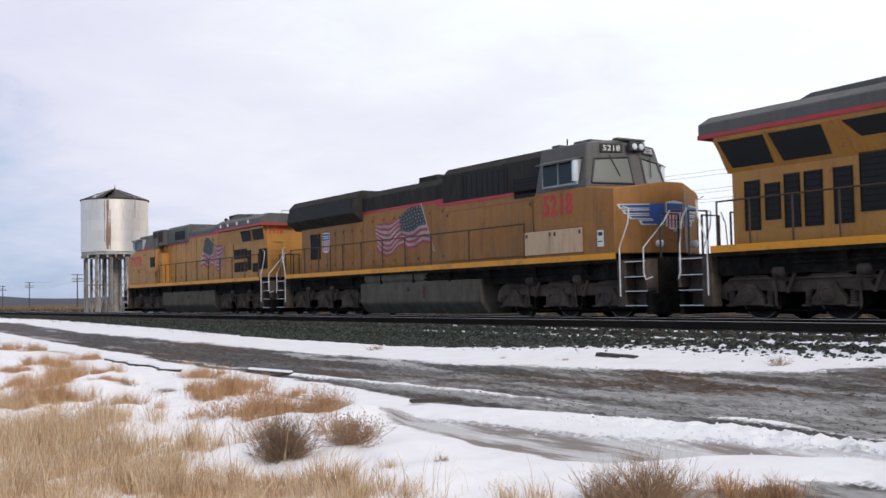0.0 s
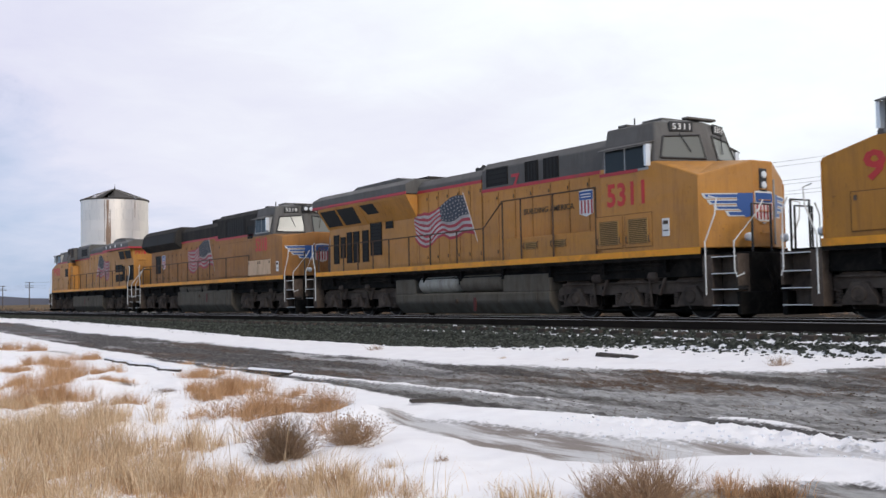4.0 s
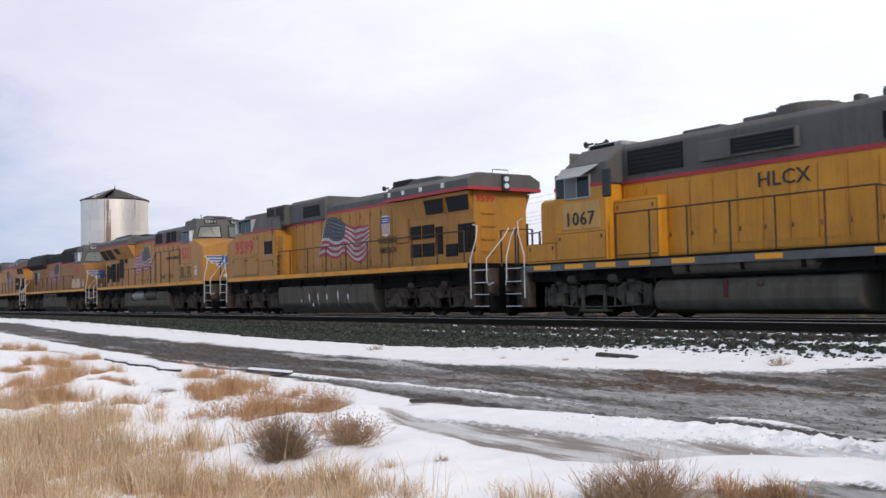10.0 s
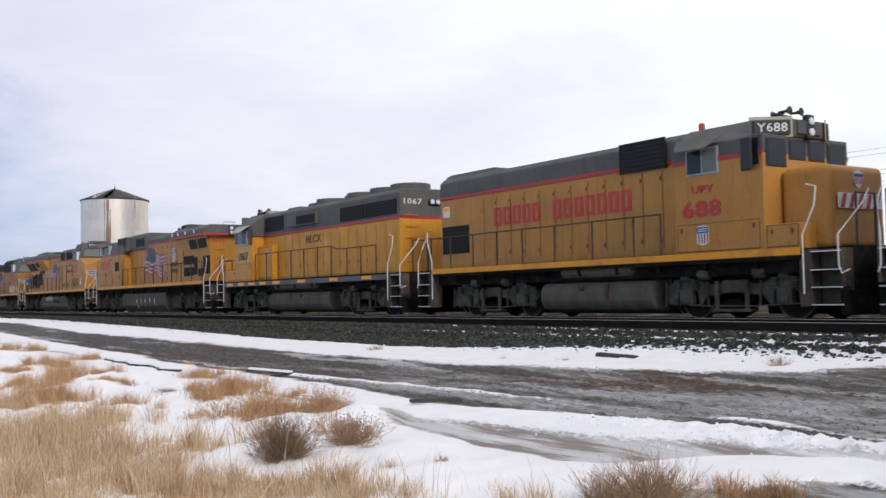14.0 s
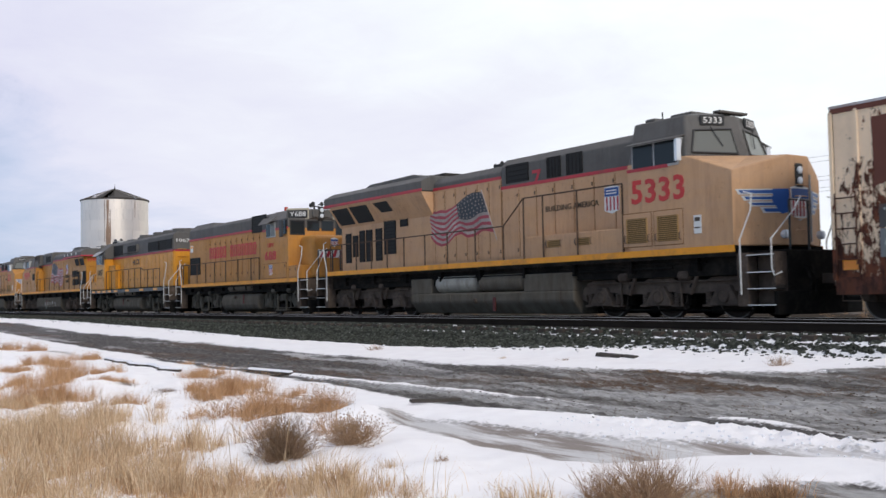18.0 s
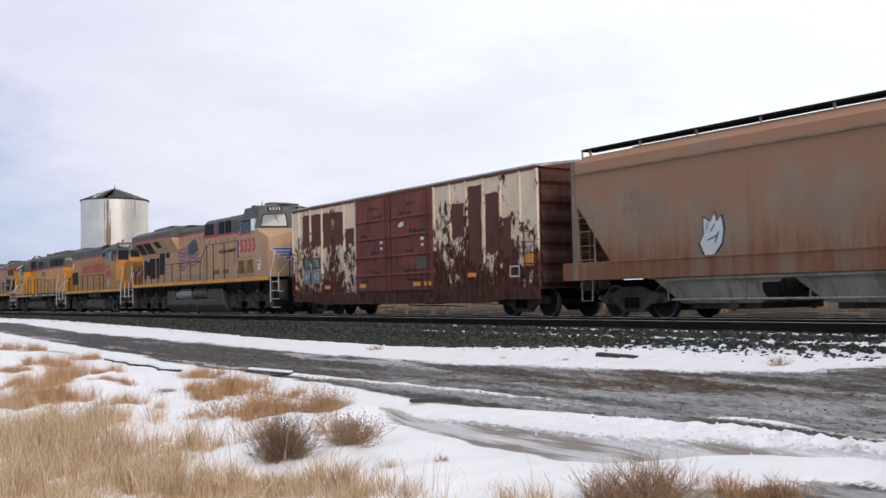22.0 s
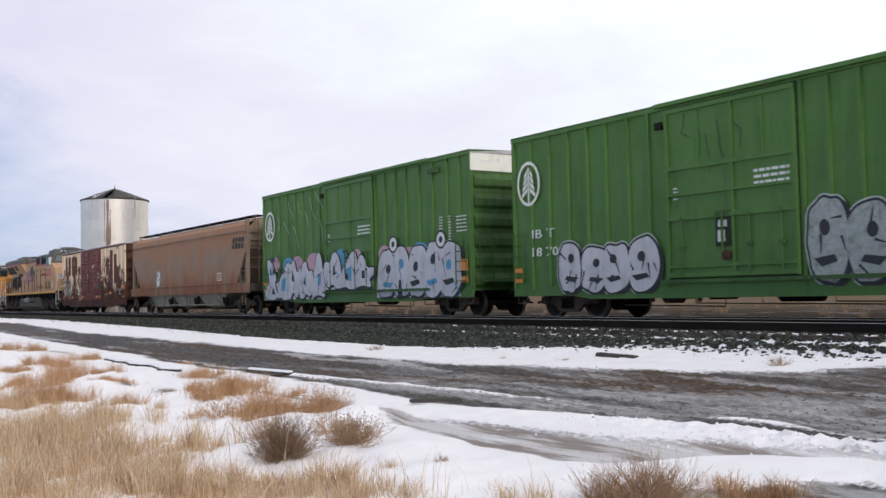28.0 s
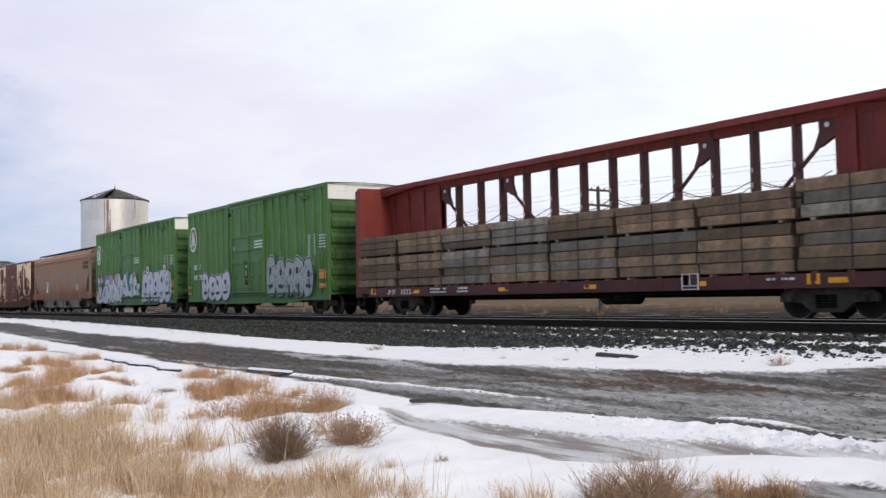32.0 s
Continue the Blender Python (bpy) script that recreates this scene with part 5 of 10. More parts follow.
def rear_wings(car, x0, x1, w, body, roof, drop=0.0, half=1.50, panes=None, lamps=(), flare=None, over=0.30):
    """Overhanging radiator wings: slab roof, slanted intakes under it."""
    h, z = half, 4.08 - drop
    wing = part("radiator_wing", Build().prism([(-h, z), (-h, z + 0.32), (-h + 0.38, z + 0.52), (h - 0.38, z + 0.52), (h, z + 0.32), (h, z)], x0 - over, x1, "x"), MAT[roof], car, bevel=0.03)
    for s in (-1, 1):
        part("red_line", Build().box(x0 - over - 0.005, x1 + 0.003, s * (h - 0.01), s * (h + 0.014), z - 0.02, z + 0.075), MAT["red"], wing)
        for x in lamps:
            part("marker_plate", Build().box(x - 0.09, x + 0.09, s * (h - 0.005), s * (h + 0.012), z + 0.15, z + 0.30), MAT["white"], wing, bevel=0.01)
    part("red_line", Build().box(x0 - over - 0.014, x0 - over + 0.01, -h + 0.01, h - 0.01, z - 0.02, z + 0.075), MAT["red"], wing)
    zl = 3.28 - drop * 0.35
    e = h - 0.05 if flare is None else flare
    u = part("wing_underside", Build().prism([(-w, zl), (-e, z - 0.09), (-e - 0.02, z - 0.01), (e + 0.02, z - 0.01), (e, z - 0.09), (w, zl)], x0 + (0.1 if flare is None else 0.30), x1 - 0.05, "x"), body, car, bevel=0.02)
    span = x1 - x0
    if panes is None:
        panes = [(x0 + span * a, x0 + span * c) for a, c in ((0.03, 0.215), (0.235, 0.43), (0.50, 0.66))]
    for s in (-1, 1):
        for k, (xa, xb) in enumerate(panes):
            y0, z0, y1, z1 = w + (e - w) * 0.14, zl + 0.10, e - (e - w) * 0.06, z - 0.12
            if k == 2:
                y0, z0 = w + 0.2, zl + 0.34
            n = Vector((0, s * 0.8, -0.55)) * 0.014
            pts = [(xa + (0.3 if k == 2 else 0.12), s * y0, z0), (xb, s * y0, z0), (xb - (0.1 if k == 2 else 0), s * y1, z1), (xa, s * y1, z1)]
            g = Build().add([(p[0], p[1] + n.y, p[2] + n.z) for p in pts] + list(pts),
                            [(0, 1, 2, 3), (0, 4, 5, 1), (1, 5, 6, 2), (2, 6, 7, 3), (3, 7, 4, 0)])
            part("radiator_intake", g, MAT["grille"], u)
            part("wing_bracket", Build().tube([(xa + 0.02, s * (w + 0.03), zl + 0.05), (xa - 0.08, s * (e + 0.01), z - 0.08)], 0.03, 6), body, u)
    slab = Build().prism([(x0 + 1.8, z + 0.50), (x0 + 2.3, z + 0.66), (x1 - 1.4, z + 0.70), (x1 - 0.4, z + 0.50)], -0.95, 0.95, "y")
    part("radiator_top", slab, MAT[roof], wing, bevel=0.03)
    part("roof_rail", Build().tube([(x0 + 0.2, -0.3, z + 0.5), (x0 + 0.2, -0.3, z + 0.66), (x0 + 0.2, 0.3, z + 0.66), (x0 + 0.2, 0.3, z + 0.5)], 0.015, 6), MAT["truck"], wing)
    return wing


def frame_and_sill(car, x0, x1, stripe="stripe", z=1.60, w=1.53, sill_mat="under"):
    """Underframe with its side sills and the coloured edge of the walkway."""
    part("underframe", Build().box(x0, x1, -1.30, 1.30, 0.99, z - 0.02), MAT["under"], car)
    part("walkway", Build().box(x0, x1, -w, w, z - 0.02, z + 0.03), MAT["under"], car)
    for s in (-1, 1):
        part("side_sill", Build().box(x0, x1, s * (w - 0.05), s * w, z - 0.20, z - 0.021), MAT[sill_mat], car)
        if stripe:
            part("sill_stripe", Build().box(x0, x1, s * (w + 0.001), s * (w + 0.014), z - 0.11, z + 0.045), MAT[stripe], car)
    pipes = Build()
    for s in (-1, 1):
        pipes.tube([(x0 + 1, s * 1.32, 1.30), (x1 - 1, s * 1.32, 1.30)], 0.035, 6).tube([(x0 + 2, s * 1.36, 1.20), (x1 - 2, s * 1.36, 1.20)], 0.025, 6)
        for k in range(9):
            x = x0 + 1.2 + k * (x1 - x0 - 2.4) / 8
            pipes.box(x - 0.04, x + 0.04, s * 1.28, s * 1.44, 1.10, z - 0.03)
    part("pipework", pipes, MAT["under"], car)


def road_loco(name, s0, turn, body, number, spec, label):
    """A six-axle wide-cab locomotive; built with its nose towards +x, turned by turn degrees."""
    car = root(name, label, "locomotive", "train")
    side = -1 if turn == 0 else 1
    b = MAT[body]
    cr = spec["cab_rear"]
    frame_and_sill(car, -9.75, 9.6)
    kind = spec["kind"]
    w = 1.02
    roof = spec.get("roof", "grey")
    if kind == "ge":
        wx0, wx1 = spec["wing"]
        xs, lower, upper, t0, t1 = spec["hood"]
        hood_shell(car, wx1 - 0.1, xs, w, upper, t0, b, roof)
        hood_shell(car, xs, cr, w, lower, t1, b, roof)
        for s in (-1, 1):
            f = spec["flash"]
            z = Build().prism([(f - 0.16, upper + 0.05), (f + 0.24, upper + 0.05), (f + 0.06, lower + 0.05), (f + 0.30, lower + 0.05), (f + 0.30, lower - 0.04), (f - 0.10, lower - 0.04), (f + 0.08, upper - 0.04), (f - 0.16, upper - 0.04)],
                              s * (w + 0.011), s * (w + 0.018), "y")
            part("red_flash", z, MAT["red"], car)
        part("hood_wall", Build().box(wx0 + 0.22, wx1 - 0.1, -w, w, 1.60, 4.08 - spec.get("drop", 0)), b, car, bevel=0.03)
        rear_wings(car, wx0, wx1, w, b, roof, spec.get("drop", 0.0), spec.get("wing_half", 1.50), spec.get("panes"), spec.get("lamps", ()), spec.get("flare"), spec.get("over", 0.30))
    else:
        hood_shell(car, -9.3, 1.3, w, 3.72, 4.48, b, roof)
        hood_shell(car, 1.3, cr, w + 0.12, 3.55, 4.70, b, roof)
        o = [(-w, 3.42), (-1.42, 3.74), (-1.30, 4.34), (-1.05, 4.58), (1.05, 4.58), (1.30, 4.34), (1.42, 3.74), (w, 3.42)]
        rad = part("radiator_section", Build().prism(o, -9.85, -4.15, "x"), MAT["soot"], car, bevel=0.03)
        for s in (-1, 1):
            for a, c in ((-9.5, -7.1), (-6.95, -4.4)):
                g = Build().add([(a, s * 1.425, 3.76), (c, s * 1.425, 3.76), (c, s * 1.345, 4.28), (a, s * 1.345, 4.28)], [(0, 1, 2, 3)])
                part("radiator_intake", g, MAT["grille"], rad)
            louvre("brake_intake", car, 2.55, 4.75, 3.62, 4.36, w + 0.12, s, slats=8, upright=True)
            louvre("air_intake", car, 5.1, 6.35, 3.40, 3.98, w + 0.12, s, slats=6)
            part("red_flash", Build().box(0.75, 1.32, s * (w - 0.01), s * (w + 0.016), 3.55, 3.78), MAT["red"], car)
    if spec.get("tall_box"):
        a, c = spec["tall_box"]
        part("brake_resistor_box", Build().prism([(-1.10, 3.74), (-1.10, 4.52), (-0.95, 4.66), (0.95, 4.66), (1.10, 4.52), (1.10, 3.74)], a, c, "x"), MAT[roof], car, bevel=0.04)
    shell = wide_cab(car, b, cr, number, side, spec)
    for s in (-1, 1):
        part("red_line", Build().box(cr, spec.get("screen", (8.25, 0))[0] - 0.55, s * 1.51, s * 1.535, 3.56, 3.64), MAT["red"], shell) if kind == "ge" else None
    # side lettering: number under the window
    nx = spec["number_x"]
    for s in (-1, 1):
        wide = spec.get("number_w", 1.25)
        x = nx if s < 0 else nx + wide
        wording("road_number", number, 0.78, x, s * 1.525, spec.get("number_z", 2.80), MAT["number"], car, s, wide)
    # doors, grilles and low boxes
    for d in spec["doors"]:
        hood_doors(car, d[0], d[1], d[2], 1.75, d[3], w, b)
    for g in spec["grilles"]:
        for s in (-1, 1):
            louvre("grille", car, g[0], g[1], g[2], g[3], g[4], s, slats=max(3, int((g[3] - g[2]) / 0.12)), upright=len(g) > 5)
    for g in spec.get("vents", ()):
        for s in (-1, 1):
            plate("door_gap", car, g[0] - 0.16, g[1] + 0.16, g[2] - 0.10, g[3] + 0.14, g[4], MAT["seam"], s, 0.008)
            door = plate("vent_door", car, g[0] - 0.14, g[1] + 0.14, g[2] - 0.08, g[3] + 0.12, g[4], b, s, 0.018, bevel=0.008)
            v = louvre("vent", door, g[0], g[1], g[2], g[3], g[4] + 0.012, s, "vent_dark", int((g[3] - g[2]) / 0.045), "vent_slat")
            for x in (g[0] - 0.07, g[1] + 0.07):
                part("door_handle", Build().tube([(x, s * (g[4] + 0.015), g[2] + 0.02), (x, s * (g[4] + 0.06), g[2] + 0.05), (x, s * (g[4] + 0.06), g[2] + 0.17), (x, s * (g[4] + 0.015), g[2] + 0.20)], 0.014, 6), MAT["truck"], door)
    for q in spec.get("roof_louvres", ()):
        box = part("cooler_box", Build().box(q[0], q[1], -q[4], q[4], q[2], q[3]), MAT["grey"], car, bevel=0.03)
        for s in (-1, 1):
            m = (q[0] + q[1]) / 2
            for xa, xb in ((q[0] + 0.13, m - 0.1), (m + 0.1, q[1] - 0.13)):
                louvre("cooler_grille", box, xa, xb, q[2] + 0.2, q[3] - 0.09, q[4], s, slats=5, slat_mat="truck")
    for q in spec.get("cabinets", ()):
        for s in (-1, 1):
            part("cabinet", Build().box(q[0], q[1], s * q[4], s * q[5], q[2], q[3]), b, car, bevel=0.02)
    for q in spec.get("cab_ladder", ()):
        for s in (-1, 1):
            for z in (1.9, 2.2, 2.5, 2.8, 3.1):
                part("ladder_rung", Build().tube([(q - 0.18, s * 1.42, z), (q - 0.17, s * 1.50, z), (q + 0.17, s * 1.50, z), (q + 0.18, s * 1.42, z)], 0.022, 6), b, car)
            part("grab_rail", Build().tube([(q + 0.42, s * 1.52, 2.0), (q + 0.42, s * 1.56, 3.95), (q + 0.25, s * 1.50, 4.08), (q - 0.1, s * 1.34, 4.08)], 0.018, 6), MAT["truck"], car)
    for x, z, size in spec.get("splashes", ()):
        for s in (-1, 1):
            o = [(x, z), (x + 0.04, z + 0.10 * size), (x + 0.01, z + 0.22 * size), (x + 0.07, z + 0.36 * size), (x + 0.13, z + 0.34 * size), (x + 0.12, z + 0.20 * size), (x + 0.06, z + 0.12 * size), (x - 0.06, z - 0.10 * size)]
            part("paint_splash", Build().prism(o, s * 1.42, s * 1.424, "y"), MAT["white"], car)
    for q in spec.get("side_boxes", ()):
        part("equipment_box", Build().box(q[0], q[1], -q[4], q[4], q[2], q[3]), b, car, bevel=0.03)
    for q in spec.get("hatches", ()):
        for s in (-1, 1):
            plate("hatch_gap", car, q[0] - 0.02, q[1] + 0.02, q[2] - 0.02, q[3] + 0.02, q[4], MAT["seam"], s, 0.008)
            hh = plate("hatch", car, q[0], q[1], q[2], q[3], q[4], MAT[q[5]] if len(q) > 5 else b, s, 0.016, bevel=0.008)
            hg = Build()
            for x in (q[0] + 0.1, q[1] - 0.1):
                hg.box(x - 0.03, x + 0.03, s * (q[4] + 0.012), s * (q[4] + 0.035), q[3] - 0.16, q[3] - 0.06)
            part("latch", hg, MAT["truck"], hh)
    fl = spec["flag"]
    for s in (-1, 1):
        flag(car, fl[0], fl[1], fl[2], fl[3], w, s, 1, spec.get("faded", 0))
    for q in spec.get("shields", ()):
        for s in (-1, 1):
            shield(car, q[0], q[1], q[2], q[3], s)
    for q in spec.get("words", ()):
        for s in (-1, 1):
            wording("lettering", q[0], q[4], q[1] if s < 0 else q[2], s * (q[5] + 0.012), q[3], MAT["ink"], car, s, q[2] - q[1])
    for q in spec.get("labels", ()):
        for s in (-1, 1):
            p = plate("notice_plate", car, q[0], q[0] + 0.22, q[1], q[1] + 0.42, 1.52, MAT["white"], s, 0.01)
            part("notice_print", Build().box(q[0] + 0.03, q[0] + 0.19, s * 1.529, s * 1.534, q[1] + 0.28, q[1] + 0.37).box(q[0] + 0.03, q[0] + 0.19, s * 1.529, s * 1.534, q[1] + 0.12, q[1] + 0.15), MAT["truck"], p)
    # running gear
    fuel_tank(car, spec["tank"][0], spec["tank"][1], 1.42, 0.10, 0.74 if spec.get("tank_ends") else spec["tank"][2], MAT["tank"])
    for q in spec.get("tank_ends", ()):
        part("tank_end", Build().box(q[0], q[1], -1.41, 1.41, 0.70, spec["tank"][2]), MAT["tank"], car, bevel=0.05)
    for q in spec.get("reservoirs", ()):
        for s in (-1, 1):
            part("air_reservoir", Build().lathe([(0.10, q[0]), (0.22, q[0] + 0.05), (0.275, q[0] + 0.14), (0.28, q[0] + 0.2), (0.28, q[1] - 0.2), (0.275, q[1] - 0.14), (0.22, q[1] - 0.05), (0.10, q[1])], (0, s * 1.16, q[2]), "x", 24),
                 MAT[q[3]], car, smooth=True)
    loco_truck(car, 7.0, (5.0, 7.0, 9.0))
    loco_truck(car, -7.0, (-5.0, -7.0, -9.0))
    pilot_steps(car, 9.62, 1)
    pilot_steps(car, -9.77, -1)
    posts = spec["posts"]
    handrail(car, posts, 1.47, 1.62, 2.62, "railing", spec.get("jump"))
    part("exhaust_stack", Build().box(spec["stack"] - 0.6, spec["stack"] + 0.6, -0.45, 0.45, 4.3, spec.get("stack_top", 4.74)), MAT["soot"], car, bevel=0.05)
    horn(car, spec["horn"][0], spec["horn"][1])
    # rear wall: number, light and ladder
    rx = -9.55 if kind == "ge" and spec["wing"][0] < -9.7 else -9.32
    rx = spec.get("rear_x", rx)
    lx, lz = spec.get("rear_lamp", (rx, 3.55))
    part("rear_light_case", Build().box(lx - 0.06, lx + 0.02, -0.13, 0.13, lz, lz + 0.51), MAT["black"], car, bevel=0.02)
    for z in (lz + 0.15, lz + 0.37):
        part("rear_light", Build().lathe([(0.085, -0.10), (0.085, -0.06)], (lx, 0, z), "x", 14), MAT["lens"], car)
    ob = face_wording("rear_number", number, 0.30, rx - 0.006, 0.95, 3.55, MAT["number"], car, 180, 0.7)
    for z in (2.0, 2.4, 2.8, 3.2):
        part("grab_iron", Build().tube([(rx - 0.01, 0.25, z), (rx - 0.07, 0.3, z), (rx - 0.07, 0.7, z), (rx - 0.01, 0.75, z)], 0.016, 5), b, car)
    MOVERS.append((car, s0, turn))
    return car


ES_SPEC = dict(kind="ge", wing=(-9.75, -3.1), cab_rear=6.35, number_x=6.60, number_z=2.80, number_w=1.30, nose_rise=0.20, cab_top=4.78,
               doors=[(-3.05, 0.55, 6, 4.02), (0.6, 6.2, 7, 3.70)],
               grilles=[(-9.15, -8.78, 1.95, 3.05, 1.02), (-8.60, -8.25, 2.15, 2.95, 1.02), (-8.1, -7.75, 1.95, 3.10, 1.02), (-7.60, -7.2, 1.95, 3.10, 1.02), (-6.9, -6.5, 1.95, 3.1, 1.02), (-6.3, -5.55, 2.15, 3.50, 1.02),
                        (-5.2, -4.75, 3.05, 3.55, 1.02), (0.85, 1.85, 3.90, 4.44, 1.02), (2.72, 3.26, 3.86, 4.44, 1.02, 1), (3.55, 4.15, 3.86, 4.44, 1.02, 1),
                        ],
               vents=[(6.32, 6.97, 1.83, 2.43, 1.515), (7.35, 7.97, 1.83, 2.43, 1.515), (3.15, 3.6, 1.90, 2.10, 1.40), (4.35, 4.8, 1.90, 2.10, 1.40)], hood=(0.55, 3.79, 4.11, 4.50, 4.64), flash=2.2,
               tank_ends=[(-4.0, -2.75), (2.0, 4.15)],
               side_boxes=[(2.2, 6.34, 1.6, 2.25, 1.42)], flag=(-3.3, 0.18, 2.38, 3.82), shields=[(5.27, 2.76, 0.54, 1.03)],
               words=[("BUILDING AMERICA", 2.62, 4.78, 2.93, 0.225, 1.03)], labels=[(8.45, 1.95)], tank=(-4.0, 4.15, 1.22),
               reservoirs=[(-2.6, -0.35, 1.02, "tank_white"), (-0.25, 1.95, 1.02, "tank")], posts=[-9.6, -8.7, -7.6, -6.5, -5.4, -4.3, -3.0, -1.7, -0.2, 1.2, 2.15, 3.0, 4.4, 6.1], jump=(1.5, 0.72),
               stack=-3.9, horn=(-0.75, 4.52), window=(6.57, 8.0, 3.64, 4.18))
road_loco("wide_cab_locomotive", -5.6, 0, "yellow", "5311", ES_SPEC, "yellow and grey diesel locomotive with red number 5311 and flag")
FADED = dict(ES_SPEC, faded=1, number_x=6.48, number_w=1.72)
road_loco("wide_cab_locomotive", 73.35, 0, "yellow_dusty", "5333", FADED, "dust-faded tan yellow diesel locomotive with red number 5333")
SD_SPEC = dict(kind="sd", roof="soot", cab_rear=6.45, number_x=6.82, number_z=2.76, number_w=1.2, screen=(8.55, 3.40), cab_top=4.62, cab_mat="grey", window=(6.85, 8.15, 3.55, 4.12),
               doors=[(-9.1, -4.2, 7, 3.3), (-4.1, 1.2, 7, 3.55)], grilles=[(-8.4, -7.6, 2.2, 3.2, 1.02)], hatches=[(6.0, 7.2, 1.72, 2.36, 1.525, "tan_door"), (7.2, 8.4, 1.72, 2.36, 1.525, "tan_door"), (1.5, 5.9, 1.75, 3.3, 1.14)],
               flag=(-3.15, 0.5, 2.2, 3.70), faded=1, shields=[(-7.1, 2.5, 0.6, 1.02)], tank=(-3.7, 3.7, 1.15), reservoirs=[(-3.5, 0.6, 1.33, "tank")],
               posts=[-9.4, -8.1, -6.9, -5.9, -4.9, -3.5, -2.0, -0.5, 1.1, 3.2, 5.9], stack=-0.6, horn=(-0.2, 4.38), labels=[(8.95, 1.82)], rear_x=-9.32)
road_loco("wide_cab_locomotive", -28.0, 0, "yellow_old", "5218", SD_SPEC, "sooty orange-yellow diesel locomotive with red number 5218")
D9_SPEC = dict(kind="ge", cab_ladder=(4.05,), wing=(-9.65, -4.6), drop=0.17, wing_half=1.42, flare=1.16, panes=[(-9.3, -8.05), (-7.9, -6.75)], lamps=(-8.3, -7.0, -5.9, -5.0), hood=(0.5, 3.69, 3.92, 4.40, 4.60), flash=2.55, rear_x=-9.445, over=0.02, rear_lamp=(-9.69, 3.88),
               roof_louvres=[(3.68, 5.6, 3.72, 4.58, 1.30)], cabinets=[(3.66, 4.45, 1.62, 3.30, 0.9, 1.42), (4.36, 5.94, 2.30, 3.38, 1.4, 1.545)], splashes=[(1.9, 0.45, 0.5), (1.2, 0.42, 1.2), (0.45, 0.45, 1.1), (-0.3, 0.48, 1.0), (-1.2, 0.45, 1.3), (0.85, 0.30, 0.5), (-2.0, 0.5, 0.9)],
               cab_rear=4.15, number_x=6.56, number_z=2.72, number_w=2.05, tall_box=(0.45, 3.7), window=(6.8, 8.1, 3.62, 4.16), screen=(8.35, 3.55), cab_top=4.42,
               doors=[(-4.5, 4.0, 11, 3.82)],
               grilles=[(-6.35, -5.75, 2.55, 3.0, 1.02), (-7.15, -6.5, 2.55, 3.0, 1.02), (-6.35, -5.75, 1.95, 2.4, 1.02), (-7.15, -6.5, 1.95, 2.4, 1.02), (-7.65, -7.3, 2.0, 2.9, 1.02), (-8.5, -7.9, 1.9, 2.3, 1.02),
                        (-8.85, -8.6, 2.0, 2.9, 1.02), (-9.15, -8.95, 2.0, 2.9, 1.02), (-9.45, -9.25, 2.0, 2.9, 1.02), (0.95, 2.31, 3.90, 4.36, 1.10), (4.5, 5.21, 2.57, 3.12, 1.545)],
               hatches=[(6.0, 7.35, 1.75, 2.5, 1.522), (7.4, 8.9, 1.75, 2.5, 1.522), (5.98, 6.5, 2.62, 3.42, 1.522), (-5.6, -4.75, 2.5, 3.6, 1.03)], flag=(-2.85, 1.20, 2.08, 3.78), shields=[(-4.05, 2.86, 0.56, 1.02)],
               words=[("BUILDING", -4.85, -3.6, 2.55, 0.30, 1.046), ("AMERICA", -4.8, -3.65, 2.2, 0.30, 1.046)], tank=(-3.7, 4.2, 1.15),
               posts=[4.0, 2.9, 1.3, -0.3, -1.9, -3.5, -5.0, -6.5, -8.0, -9.5], stack=-4.2, stack_top=4.78, horn=(-2.9, 4.48))
road_loco("wide_cab_locomotive", 16.75, 180, "yellow_warm", "9599", D9_SPEC, "bright yellow and grey diesel locomotive with number 9599 and flag")
LEAD_SPEC = dict(D9_SPEC, cab_rear=4.6, number_x=7.0, flag=(-4.3, -1.2, 2.2, 3.78), shields=[], words=[], tank=(-4.0, 3.6, 1.15), faded=1, splashes=())
LEAD_SPEC["wing"] = (-9.65, -4.2)
road_loco("wide_cab_locomotive", -50.2, 180, "yellow", "7978", LEAD_SPEC, "yellow and grey diesel locomotive leading the train")


# ---------------------------------------------------------------- four-axle road switchers
def fan(car, x, z, r=0.62, mat="grey"):
    f = part("roof_fan", Build().lathe([(r, z - 0.1), (r, z + 0.13), (r - 0.05, z + 0.16), (r - 0.10, z + 0.13), (0.15, z + 0.12), (0.10, z + 0.15)], (x, 0, 0), "z", 24), MAT[mat], car)
    g = Build()
    for k in range(8):
        a = k * math.pi / 8
        g.tube([(x - r * math.cos(a), -r * math.sin(a), z + 0.155), (x + r * math.cos(a), r * math.sin(a), z + 0.155)], 0.008, 4)
    part("fan_guard", g, MAT["soot"], f)


